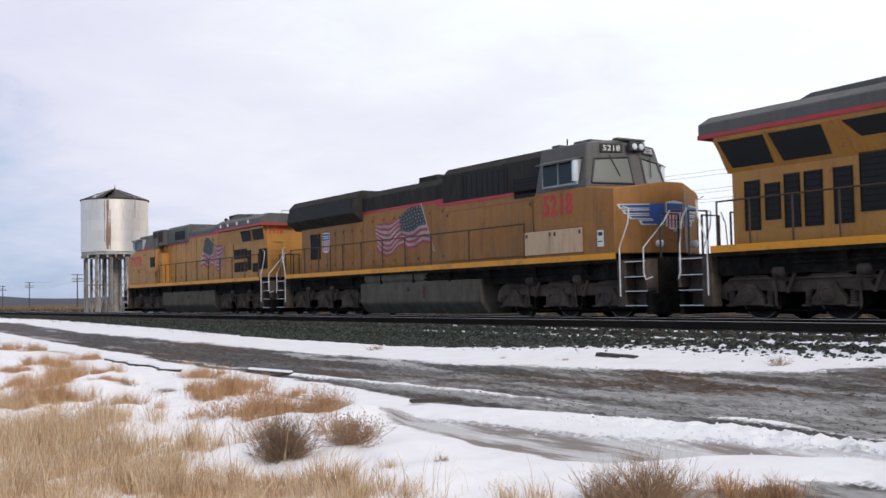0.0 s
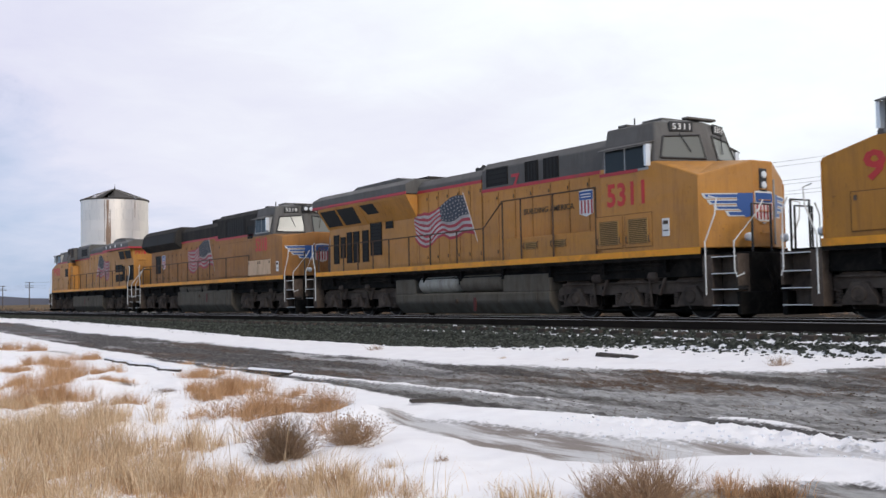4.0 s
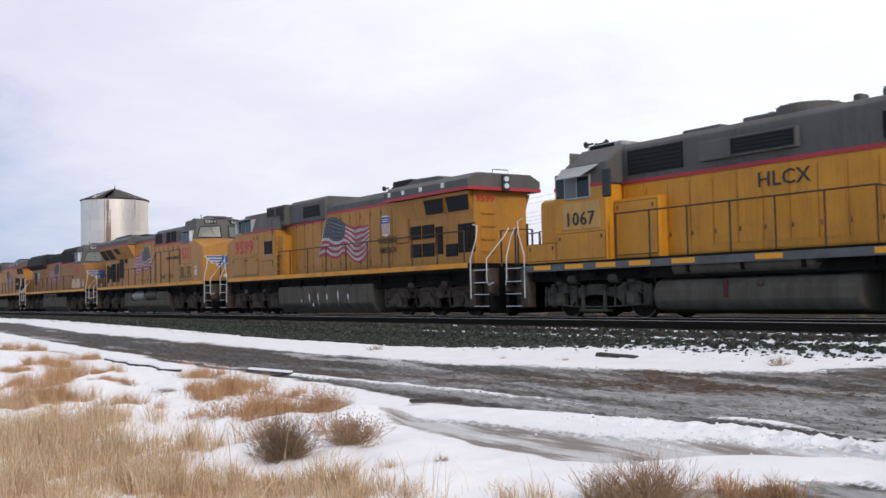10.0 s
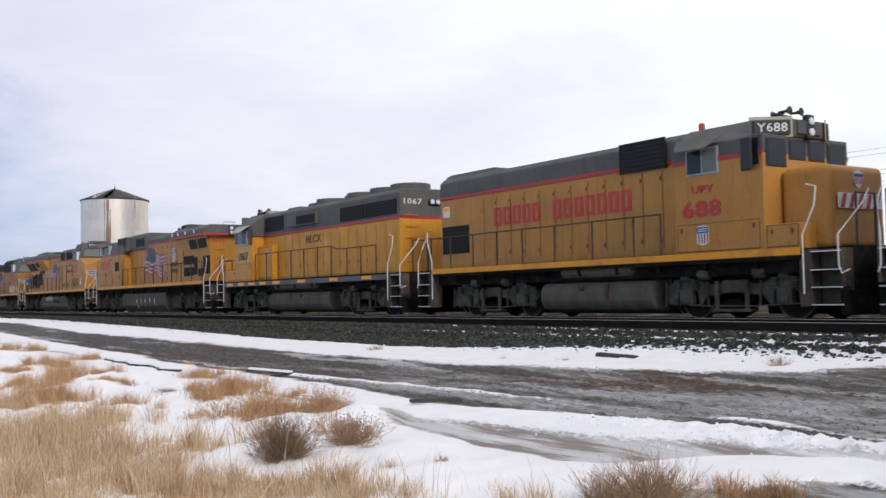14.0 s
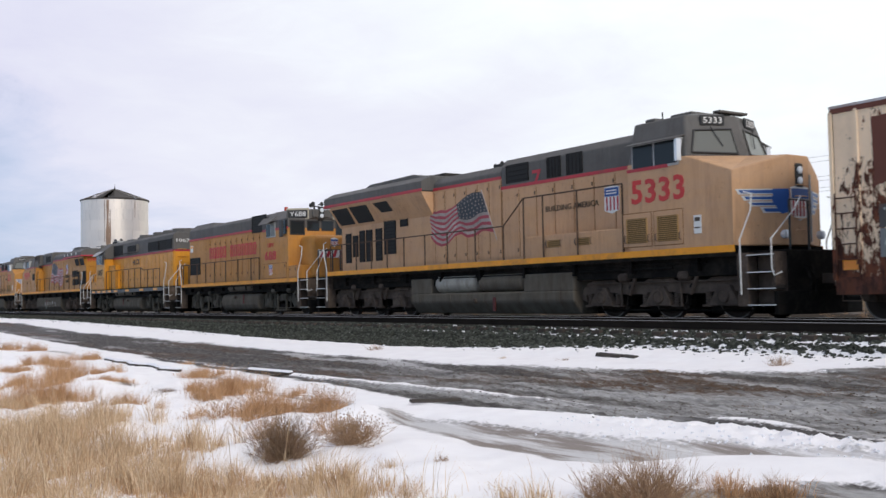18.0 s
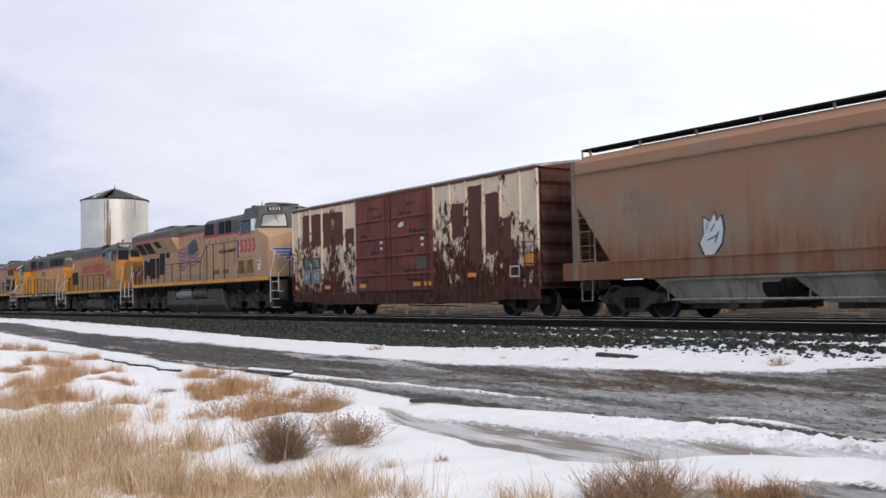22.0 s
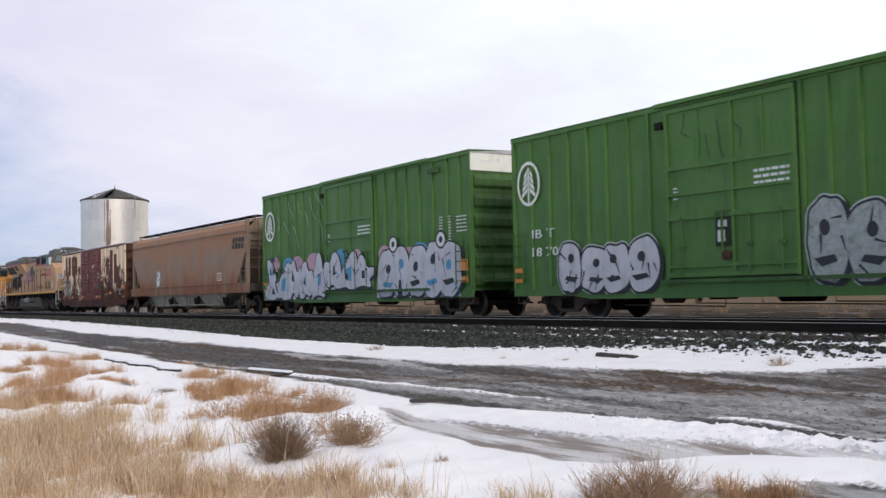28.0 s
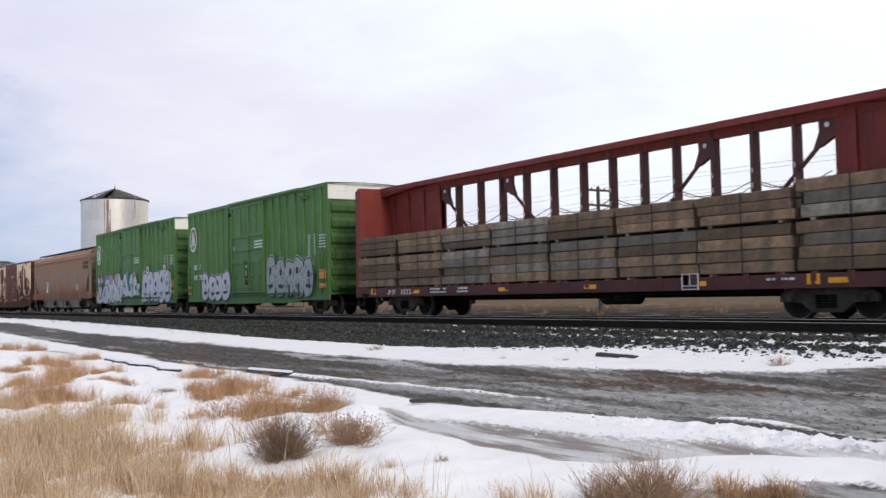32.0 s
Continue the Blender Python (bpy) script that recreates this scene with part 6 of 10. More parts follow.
def switcher(name, s0, turn, spec, label):
    """Four-axle hood unit with a plain cab and low short nose, front towards +x."""
    car = root(name, label, "locomotive", "train")
    b = MAT[spec["body"]]
    c0, c1, nf, hr = spec["cab"][0], spec["cab"][1], spec["nose_front"], spec["hood_rear"]
    end, rear = spec["end"], spec["rear_end"]
    w, zr, zt = 0.93, spec["red_z"], spec["top"]
    frame_and_sill(car, -rear, end, spec.get("stripe"), 1.46, 1.50, spec["sill"])
    lo = part("hood_wall", Build().box(hr, c0, -w, w, 1.46, zr), b, car, bevel=0.10, segments=4)
    o = [(-w, zr + 0.002), (-w, zt - 0.15), (-w * 0.82, zt), (w * 0.82, zt), (w, zt - 0.15), (w, zr + 0.002)]
    part("hood_roof", Build().prism(o, hr, c0, "x"), MAT["grey"], car, bevel=0.05)
    for s in (-1, 1):
        part("red_line", Build().box(hr, c0, s * (w - 0.01), s * (w + 0.016), zr - 0.045, zr + 0.045), MAT["red"], lo)
    part("red_line", Build().box(hr - 0.014, hr + 0.01, -w + 0.08, w - 0.08, zr - 0.045, zr + 0.045), MAT["red"], lo)
    # cab: painted walls, grey roof with sloped shoulders
    ct = spec["cab_top"]
    zc = spec["cab_red"]
    cw = part("cab_wall", Build().box(c0, c1, -1.48, 1.48, 1.46, zc), b, car, bevel=0.03)
    o = [(-1.48, zc + 0.002), (-1.48, ct - 0.48), (-0.85, ct), (0.85, ct), (1.48, ct - 0.48), (1.48, zc + 0.002)]
    rf = part("cab_roof", Build().prism(o, c0 - 0.06, c1 - 0.42, "x"), MAT["grey"], car, bevel=0.04)
    part("window_band", Build().box(c1 - 0.44, c1, -1.47, 1.47, zc + 0.001, zc + 0.40), MAT["grey"], rf, bevel=0.02)
    part("front_roof", Build().prism([(c1 - 0.46, -1.34), (c1 + 0.06, -0.60), (c1 + 0.06, 0.60), (c1 - 0.46, 1.34)], zc + 0.38, ct - 0.06, "z"), MAT["grey"], rf, bevel=0.04)
    for s in (-1, 1):
        part("red_line", Build().box(c0, c1, s * 1.47, s * 1.496, zc - 0.045, zc + 0.045), MAT["red"], cw)
        xa, xb = spec["window"]
        wf = part("window_frame", Build().box(xa - 0.05, xb + 0.05, s * 1.40, s * 1.505, zc - 0.32, zc + 0.30), MAT["grey_light"], car, bevel=0.02)
        m = (xa + xb) / 2
        part("pane", Build().box(xa, m - 0.02, s * 1.495, s * 1.512, zc - 0.27, zc + 0.25), MAT["glass"], wf)
        part("pane", Build().box(m + 0.02, xb, s * 1.495, s * 1.512, zc - 0.27, zc + 0.25), MAT["glass_light"], wf)
        vz = Build().add([(xa - 0.35, s * 1.47, zc + 0.50), (xb + 0.16, s * 1.47, zc + 0.50), (xb - 0.05, s * 1.86, zc + 0.20), (xa - 0.05, s * 1.86, zc + 0.20),
                          (xa - 0.35, s * 1.47, zc + 0.53), (xb + 0.16, s * 1.47, zc + 0.53), (xb - 0.05, s * 1.86, zc + 0.23), (xa - 0.05, s * 1.86, zc + 0.23)],
                         [(0, 1, 2, 3), (7, 6, 5, 4), (3, 2, 6, 7), (0, 3, 7, 4), (1, 0, 4, 5), (2, 1, 5, 6)])
        part("visor", vz, MAT[spec.get("visor", "grey")], car)
        # front corner window and mirror
        part("corner_window", Build().box(c1 - 0.42, c1 - 0.10, s * 1.47, s * 1.50, zc - 0.25, zc + 0.32), MAT["glass"], cw, bevel=0.01)
        mi = part("mirror", Build().box(spec["mirror"] - 0.15, spec["mirror"] + 0.15, s * 1.60, s * 1.68, zc - 0.38, zc + 0.34), MAT["black"], cw, bevel=0.07, segments=3)
        part("mirror_arm", Build().tube([(spec["mirror"], s * 1.45, zc + 0.1), (spec["mirror"], s * 1.64, zc + 0.1)], 0.018, 5), MAT["black"], mi)
    # front windows above the nose
    for y in (-1.05, 1.05):
        fw = part("front_window", Build().box(c1 - 0.01, c1 + 0.020, y - 0.34, y + 0.34, zc - 0.30, zc + 0.32), MAT["black"], cw, bevel=0.02)
        part("pane", Build().box(c1 + 0.015, c1 + 0.028, y - 0.29, y + 0.29, zc - 0.25, zc + 0.27), MAT["glass"], fw)
    for y in (-0.33, 0.33):
        fw = part("front_window", Build().box(c1 - 0.01, c1 + 0.020, y - 0.29, y + 0.29, zc - 0.12, zc + 0.32), MAT["black"], cw, bevel=0.02)
        part("pane", Build().box(c1 + 0.015, c1 + 0.028, y - 0.25, y + 0.25, zc - 0.08, zc + 0.28), MAT["glass"], fw)
    nb = part("light_bar", Build().box(c1 + 0.02, c1 + 0.12, -0.40, 0.40, zc + 0.44, min(ct - 0.08, zc + 0.78)), MAT["grey"], rf, bevel=0.03)
    for s in (-1, 1):
        bw = spec.get("board_w", 0.62)
        bx, by, bt = (c1 - 0.39, -1.27, -35) if s < 0 else (c1 + 0.11, 0.60, 35)
        nb2 = number_board(car, spec["board"], bx, by, zc + 0.42, bt, bw, high=spec.get("board_h", 0.24))
        part("board_surround", Build().box(-0.08, bw + 0.06, 0.02, 0.05, -0.06, spec.get("board_h", 0.24) + 0.08), MAT[spec.get("surround", "grey")], nb2, bevel=0.02)
    headlights(car, c1 + 0.13, 0.0, zc + 0.62)
    for q in spec.get("cab_boxes", ()):
        ac = part("cooler_box", Build().box(q[0], q[1], -0.5, 0.5, ct - 0.03, q[2]), MAT["grey_light"], rf, bevel=0.03)
        for s in (-1, 1):
            louvre("cooler_grille", ac, q[0] + 0.3, q[1] - 0.15, ct + 0.02, q[2] - 0.03, 0.5, s, slats=3)
    for x in spec.get("beacon", ()):
        part("beacon_base", Build().lathe([(0.09, ct - 0.02), (0.09, ct + 0.08)], (x, -0.3, 0), "z", 12), MAT["black"], rf)
        part("beacon", Build().lathe([(0.075, ct + 0.08), (0.075, ct + 0.24), (0.05, ct + 0.27)], (x, -0.3, 0), "z", 12), MAT["beacon"], rf)
    # nose
    nz = spec["nose_top"]
    nw = 0.95
    nose = part("short_nose", Build().box(c1, nf, -nw, nw, 1.46, nz), b, car, bevel=0.16, segments=5)
    if spec.get("chevron"):
        ch = part("chevron_board", Build().box(nf + 0.03, nf + 0.05, -0.75, 0.75, 2.30, 2.62), MAT["white"], car)
        st = Build()
        for k in range(5):
            y = -0.70 + k * 0.29
            st.prism([(y, 2.31), (y + 0.13, 2.31), (y + 0.24, 2.61), (y + 0.11, 2.61)], nf + 0.051, nf + 0.056, "x")
        part("chevron_stripes", st, MAT["red"], ch)
        nose_shield(car, nf + 0.002, 2.72, 3.12, 0.16)
    for q in spec.get("panels", ()):
        for s in (-1, 1):
            len(q) > 5 or plate("panel_gap", car, q[0] - 0.02, q[1] + 0.02, q[2] - 0.02, q[3] + 0.02, q[4], MAT["seam"], s, 0.007)
            pl = plate("panel", car, q[0], q[1], q[2], q[3], q[4], MAT[q[5]] if len(q) > 5 else b, s, 0.014, bevel=0.006)
            for x in (q[0] + 0.12, q[1] - 0.12) if len(q) < 6 else ():
                part("latch", Build().box(x - 0.025, x + 0.025, s * (q[4] + 0.012), s * (q[4] + 0.03), q[3] - 0.17, q[3] - 0.07), MAT["truck"], pl)
    low = part("cab_step_box", Build().box(c1 - 0.05, end - 0.02, -1.46, 1.46, 1.46, 2.02), b, car, bevel=0.03)
    # hood doors and grilles
    for d in spec["doors"]:
        hood_doors(car, d[0], d[1], d[2], 1.72, d[3], w, b, seam=d[4] if len(d) > 4 else 0.010)
    for g in spec["grilles"]:
        for s in (-1, 1):
            louvre("grille", car, g[0], g[1], g[2], g[3], g[4] if len(g) > 4 else w, s, slats=max(4, int((g[3] - g[2]) / 0.1)))
    for x in spec.get("fans", ()):
        fan(car, x, zt + 0.06, spec.get("fan_r", 0.6))
    for q in spec.get("mansard", ()):
        part("radiator_hatch", Build().prism([(-w - 0.004, zr + 0.05), (-w - 0.004, zr + 0.28), (-0.60, q[2]), (0.60, q[2]), (w + 0.004, zr + 0.28), (w + 0.004, zr + 0.05)], q[0], q[1], "x"), MAT["grey"], car, bevel=0.03)
        part("hatch_grille", Build().box(q[0] + 0.1, q[1] - 0.2, -0.55, 0.55, q[2] - 0.01, q[2] + 0.03), MAT["grille"], car)
    for q in spec.get("notices", ()):
        for s in (-1, 1):
            nt = plate("notice_plate", car, q[0], q[0] + 0.36, q[1], q[1] + 0.34, q[2], MAT["white"], s, 0.014)
            part("notice_print", Build().box(q[0] + 0.03, q[0] + 0.33, s * (q[2] + 0.012), s * (q[2] + 0.018), q[1] + 0.20, q[1] + 0.31), MAT["patch"], nt)
    for q in spec.get("side_cases", ()):
        part("battery_case", Build().box(q[0], q[1], -q[4], q[4], q[2], q[3]), b, car, bevel=0.04)
    for q in spec.get("blisters", ()):
        for s in (-1, 1):
            part("resistor_box", Build().box(q[0], q[1], s * (w - 0.05), s * q[4], q[2], q[3]), MAT["grey"], car, bevel=0.02)
    for q in spec.get("roof_boxes", ()):
        part("roof_box", Build().box(q[0], q[1], -q[2], q[2], zt - 0.05, zt + q[3]), MAT["grey"], car, bevel=0.05)
    for q in spec["words"]:
        for s in (-1, 1):
            if not q[0]:
                block_word(car, "block_lettering", 13, q[1], q[2], q[3], q[3] + q[4], s * (q[5] + 0.008), MAT["number"], s, 0.0, (5,), 0.26)
                continue
            wording(q[6] if len(q) > 6 else "lettering", q[0], q[4], q[1] if s < 0 else q[2], s * (q[5] + 0.012), q[3], MAT[q[7] if len(q) > 7 else "number"], car, s, q[2] - q[1])
    for q in spec.get("shields", ()):
        for s in (-1, 1):
            shield(car, q[0], q[1], q[2], q[3], s)
    for q in spec.get("patches", ()):
        for s in (-1, 1):
            part("reflector", Build().box(q, q + spec.get("patch_w", 0.7), s * 1.50, s * 1.512, 1.30, 1.42), MAT["patch"], car)
    face_wording("rear_number", spec["board"], 0.27, hr - 0.012, 0.76, zt - 0.55, MAT["white"], car, 180, 0.74)
    rl = part("rear_light_case", Build().box(hr - 0.10, hr + 0.02, -0.72, -0.24, zt - 0.58, zt - 0.34), MAT["black"], car, bevel=0.05)
    for y in (-0.36, -0.60):
        part("rear_light", Build().lathe([(0.085, -0.13), (0.085, -0.09)], (hr, y, zt - 0.46), "x", 14), MAT["lens"], rl)
    for z in (1.9, 2.3, 2.7, 3.1, 3.5):
        part("grab_iron", Build().tube([(hr - 0.01, 0.2, z), (hr - 0.06, 0.24, z), (hr - 0.06, 0.66, z), (hr - 0.01, 0.70, z)], 0.016, 5), b, car)
    fuel_tank(car, spec["tank"][0], spec["tank"][1], 1.35, 0.10, 1.04, MAT["tank"], True)
    for s in (-1, 1):
        part("air_reservoir", Build().lathe([(0.08, spec["tank"][0] + 0.9), (0.19, spec["tank"][0] + 1.0), (0.19, spec["tank"][1] - 0.7), (0.08, spec["tank"][1] - 0.6)], (0, s * 1.22, 1.22), "x", 16), MAT["tank"], car)
    for tc in spec["trucks"]:
        swing_truck(car, tc)
    pilot_steps(car, end - 0.05, 1, 1.48)
    pilot_steps(car, -rear + 0.05, -1, 1.48)
    handrail(car, spec["posts"], 1.44, 1.48, 2.48, "railing", spec.get("jump"))
    horn(car, spec["horn"][0], spec["horn"][1])
    MOVERS.append((car, s0, turn))
    return car


switcher("hood_locomotive", 36.95, 180, dict(body="yellow_clean", sill="sill_grey", cab=(4.40, 6.38), nose_front=7.72, hood_rear=-7.25, end=7.70, rear_end=7.25, red_z=3.43, top=4.44, cab_top=4.45, cab_red=3.42,
         nose_top=3.28, window=(5.0, 5.92), mirror=4.18, cab_boxes=[(4.8, 6.1, 4.64)], side_cases=[(2.85, 4.4, 1.48, 3.0, 1.21)], panels=[(4.45, 6.3, 1.55, 2.22, 1.482), (6.4, 7.6, 1.55, 2.0, 1.462), (4.62, 6.05, 2.32, 3.02, 1.481, "tan_yellow"), (2.9, 4.35, 1.6, 2.9, 1.22)], visor="grey_light", board="1067", doors=[(-7.0, 4.2, 16, 3.25, 0.004)], blisters=[(-1.0, 1.7, 3.64, 4.10, 1.06)], fans=(-6.5, -5.0, -3.2, -0.6), fan_r=0.72, roof_boxes=[(1.4, 2.6, 0.6, 0.10), (-1.95, -1.75, 0.16, 0.26), (0.25, 0.45, 0.16, 0.24), (-0.9, 0.9, 0.45, 0.16)],
         grilles=[(2.3, 4.1, 3.60, 4.22), (-0.92, 0.7, 3.70, 4.05, 1.057), (-4.75, -2.95, 3.55, 4.08), (-7.05, -4.9, 3.55, 4.08)], tank=(-2.6, 3.0), trucks=(5.2, -5.2),
         words=[("1067", 4.80, 5.85, 2.42, 0.50, 1.497, "road_number", "black"), ("HLCX", -1.25, 0.1, 2.90, 0.46, 0.94, "lettering", "black")],
         patches=(6.6, 5.3, 4.1, 2.9, 1.5, -0.9, -3.7, -6.2), posts=[4.1, 2.95, 1.75, 0.5, -0.7, -1.9, -3.05, -4.3, -5.35, -6.45], jump=(-3.4, 0.14, -3.55), horn=(6.2, 4.58)),
         "clean yellow hood locomotive with grey roof and number 1067")
switcher("hood_locomotive", 54.35, 0, dict(body="yellow", sill="under", stripe="stripe", cab=(3.1, 5.65), nose_front=6.88, hood_rear=-7.62, end=6.52, rear_end=7.25, red_z=3.78, top=4.42, cab_top=4.42, cab_red=3.58,
         nose_top=3.22, window=(3.55, 4.4), mirror=5.35, panels=[(3.2, 5.5, 1.55, 2.15, 1.482), (5.7, 6.45, 1.55, 1.98, 1.462)], board="Y688", doors=[(-5.2, 2.9, 12, 3.6)], mansard=[(-7.64, -4.92, 4.54)], chevron=True, board_w=0.80, board_h=0.32, surround="primer", beacon=(2.95,), notices=[(-7.42, 3.16, 0.93)],
         grilles=[(0.85, 2.4, 3.64, 4.40, 0.99), (-7.42, -6.02, 1.98, 2.86)], tank=(-2.1, 2.2), trucks=(4.5, -4.5),
         words=[("", -4.69, 1.20, 2.71, 0.54, 0.94), ("688", 3.35, 4.5, 2.33, 0.50, 1.482, "road_number"), ("UPY", 3.65, 4.3, 2.86, 0.24, 1.482)], shields=[(3.95, 1.72, 0.34, 1.49)],
         posts=[-7.4, -6.3, -5.1, -3.9, -2.7, -1.3, 0.2, 1.7, 2.6], horn=(5.1, 4.44)),
         "weathered yellow hood locomotive with large red lettering on its side")


# ---------------------------------------------------------------- freight cars
MAT.update(
    rust=material("rust_flakes", (0.115, 0.045, 0.030), 0.85, vary=0.3, grime=(0.42, 0.33, 0.25), grime_amount=0.30, grime_scale=1.6, streak=True, bump=0.3),
    maroon=paint("maroon_door", (0.235, 0.054, 0.040), (0.045, 0.017, 0.013), 0.65, 0.8, 0.9, 0.22, (0.13, 0.036, 0.028), 0.6),
    dark_end=paint("dark_rust_end", (0.100, 0.038, 0.024), (0.03, 0.015, 0.011), 0.85, 0.9, 0.6, 0.3, (0.06, 0.028, 0.02), 0.6),
    hopper_grey=paint("hopper_grey", (0.30, 0.225, 0.165), (0.13, 0.075, 0.045), 0.8, 0.7, 0.8, 0.16, (0.25, 0.15, 0.095), 0.6),
    logo_dark=material("faded_black", (0.040, 0.033, 0.028), 0.7, vary=0.4),
    tag_pale=material("spray_pale", (0.46, 0.49, 0.45), 0.7, vary=0.25, scale=3.0),
    rust_run=material("rust_run", (0.30, 0.115, 0.06), 0.85, vary=0.25),
    green=paint("box_green", (0.078, 0.190, 0.034), (0.032, 0.070, 0.020), 0.5, 0.45, 0.25, 0.10, (0.105, 0.185, 0.055), 0.5),
    green_dark=paint("end_green", (0.060, 0.150, 0.028), (0.022, 0.040, 0.016), 0.6, 0.85, 0.4, 0.15, (0.045, 0.075, 0.03), 0.6),
    door_dirt_shade=material("door_dirt_shade", (0.022, 0.040, 0.016), 0.85, vary=0.3),
    cream_band=material("cream_band", (0.84, 0.81, 0.72), 0.6, vary=0.06, grime=(0.4, 0.34, 0.26), grime_amount=0.2),
    tag_silver=material("spray_silver", (0.62, 0.595, 0.62), 0.5, vary=0.14, scale=2.0, grime=(0.40, 0.385, 0.41), grime_amount=0.32, streak=True),
    tag_grey=material("spray_grey", (0.42, 0.44, 0.42), 0.6, vary=0.4, scale=3.0, grime=(0.12, 0.16, 0.11), grime_amount=0.42, grime_scale=3.0),
    tag_faint=material("chalky_scribble", (0.30, 0.40, 0.26), 0.8, vary=0.3, scale=3.0),
    tag_black=material("spray_black", (0.025, 0.025, 0.028), 0.6, vary=0.2),
    tag_blue=material("spray_blue", (0.07, 0.30, 0.48), 0.5, vary=0.15),
    tag_pink=material("spray_pink", (0.52, 0.30, 0.36), 0.5, vary=0.15),
    beam_red=paint("beam_red", (0.245, 0.036, 0.026), (0.07, 0.018, 0.014), 0.6, 0.7, 0.6, 0.14, (0.17, 0.035, 0.026), 0.5),
    beam_dark=material("beam_maroon", (0.115, 0.030, 0.026), 0.65, vary=0.2, grime=(0.06, 0.022, 0.018), grime_amount=0.4),
    wood=material("old_tie_wood", (0.225, 0.142, 0.083), 0.9, vary=0.55, scale=3.5, grime=(0.13, 0.095, 0.068), grime_amount=0.40, grime_scale=2.2, bump=0.5, spread=0.5),
    wood_grey=material("grey_tie_wood", (0.24, 0.195, 0.152), 0.9, vary=0.5, scale=3.5, grime=(0.11, 0.09, 0.075), grime_amount=0.4, grime_scale=2.2, bump=0.45, spread=0.5),
    galv=material("galvanised_roof", (0.50, 0.48, 0.49), 0.6, 0.1, vary=0.15, grime=(0.18, 0.09, 0.06), grime_amount=0.35),
)


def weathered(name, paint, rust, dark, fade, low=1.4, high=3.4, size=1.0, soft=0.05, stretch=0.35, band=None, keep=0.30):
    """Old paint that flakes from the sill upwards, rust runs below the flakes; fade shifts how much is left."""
    m = bpy.data.materials.new(name)
    m.use_nodes = True
    t = m.node_tree
    b = t.nodes["Principled BSDF"]
    co = t.nodes.new("ShaderNodeTexCoord")
    sep = t.nodes.new("ShaderNodeSeparateXYZ")
    t.links.new(co.outputs["Object"], sep.inputs[0])

    def noise(scale, squash, detail=9.0, rough=0.7):
        mp = t.nodes.new("ShaderNodeMapping")
        mp.inputs["Scale"].default_value = (1, 1, squash)
        t.links.new(co.outputs["Object"], mp.inputs[0])
        n = nd(t, "ShaderNodeTexNoise", Scale=scale, Detail=detail, Roughness=rough, Distortion=0.2)
        t.links.new(mp.outputs[0], n.inputs["Vector"])
        return n.outputs[0]

    def rng(v, a, c, lo=0.0, hi=1.0):
        r = t.nodes.new("ShaderNodeMapRange")
        for key, x in (("From Min", a), ("From Max", c), ("To Min", lo), ("To Max", hi)):
            r.inputs[key].default_value = x
        t.links.new(v, r.inputs[0])
        return r.outputs[0]

    def mth(op, a, c):
        n = t.nodes.new("ShaderNodeMath")
        n.operation = op
        for k, x in enumerate((a, c)):
            if isinstance(x, (int, float)):
                n.inputs[k].default_value = x
            else:
                t.links.new(x, n.inputs[k])
        return n.outputs[0]

    def mix(f, a, c):
        n = t.nodes.new("ShaderNodeMix")
        n.data_type = "RGBA"
        for k, x in ((0, f), (6, a), (7, c)):
            if isinstance(x, tuple):
                n.inputs[k].default_value = (*x, 1)
            else:
                t.links.new(x, n.inputs[k])
        return n.outputs[2]

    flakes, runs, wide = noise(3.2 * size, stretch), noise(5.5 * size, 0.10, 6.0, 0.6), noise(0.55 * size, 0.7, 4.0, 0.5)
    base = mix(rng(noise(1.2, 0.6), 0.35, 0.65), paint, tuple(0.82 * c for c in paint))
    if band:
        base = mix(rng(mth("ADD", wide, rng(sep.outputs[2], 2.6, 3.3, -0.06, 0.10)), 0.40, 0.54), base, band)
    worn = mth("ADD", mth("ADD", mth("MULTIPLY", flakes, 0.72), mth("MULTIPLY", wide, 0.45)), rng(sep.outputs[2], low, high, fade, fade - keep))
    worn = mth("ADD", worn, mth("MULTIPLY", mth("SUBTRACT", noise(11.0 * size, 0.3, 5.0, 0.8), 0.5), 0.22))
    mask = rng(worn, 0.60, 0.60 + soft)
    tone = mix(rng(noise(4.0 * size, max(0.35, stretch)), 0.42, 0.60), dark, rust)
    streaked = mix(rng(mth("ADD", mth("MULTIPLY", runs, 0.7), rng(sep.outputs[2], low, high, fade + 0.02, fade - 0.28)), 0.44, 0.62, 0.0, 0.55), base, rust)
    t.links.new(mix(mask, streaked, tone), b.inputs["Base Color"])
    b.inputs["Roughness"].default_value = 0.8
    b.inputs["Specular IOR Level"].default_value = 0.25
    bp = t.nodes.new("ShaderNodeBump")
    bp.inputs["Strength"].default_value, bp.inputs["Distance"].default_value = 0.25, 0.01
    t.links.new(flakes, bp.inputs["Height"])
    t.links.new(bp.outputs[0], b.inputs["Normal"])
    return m


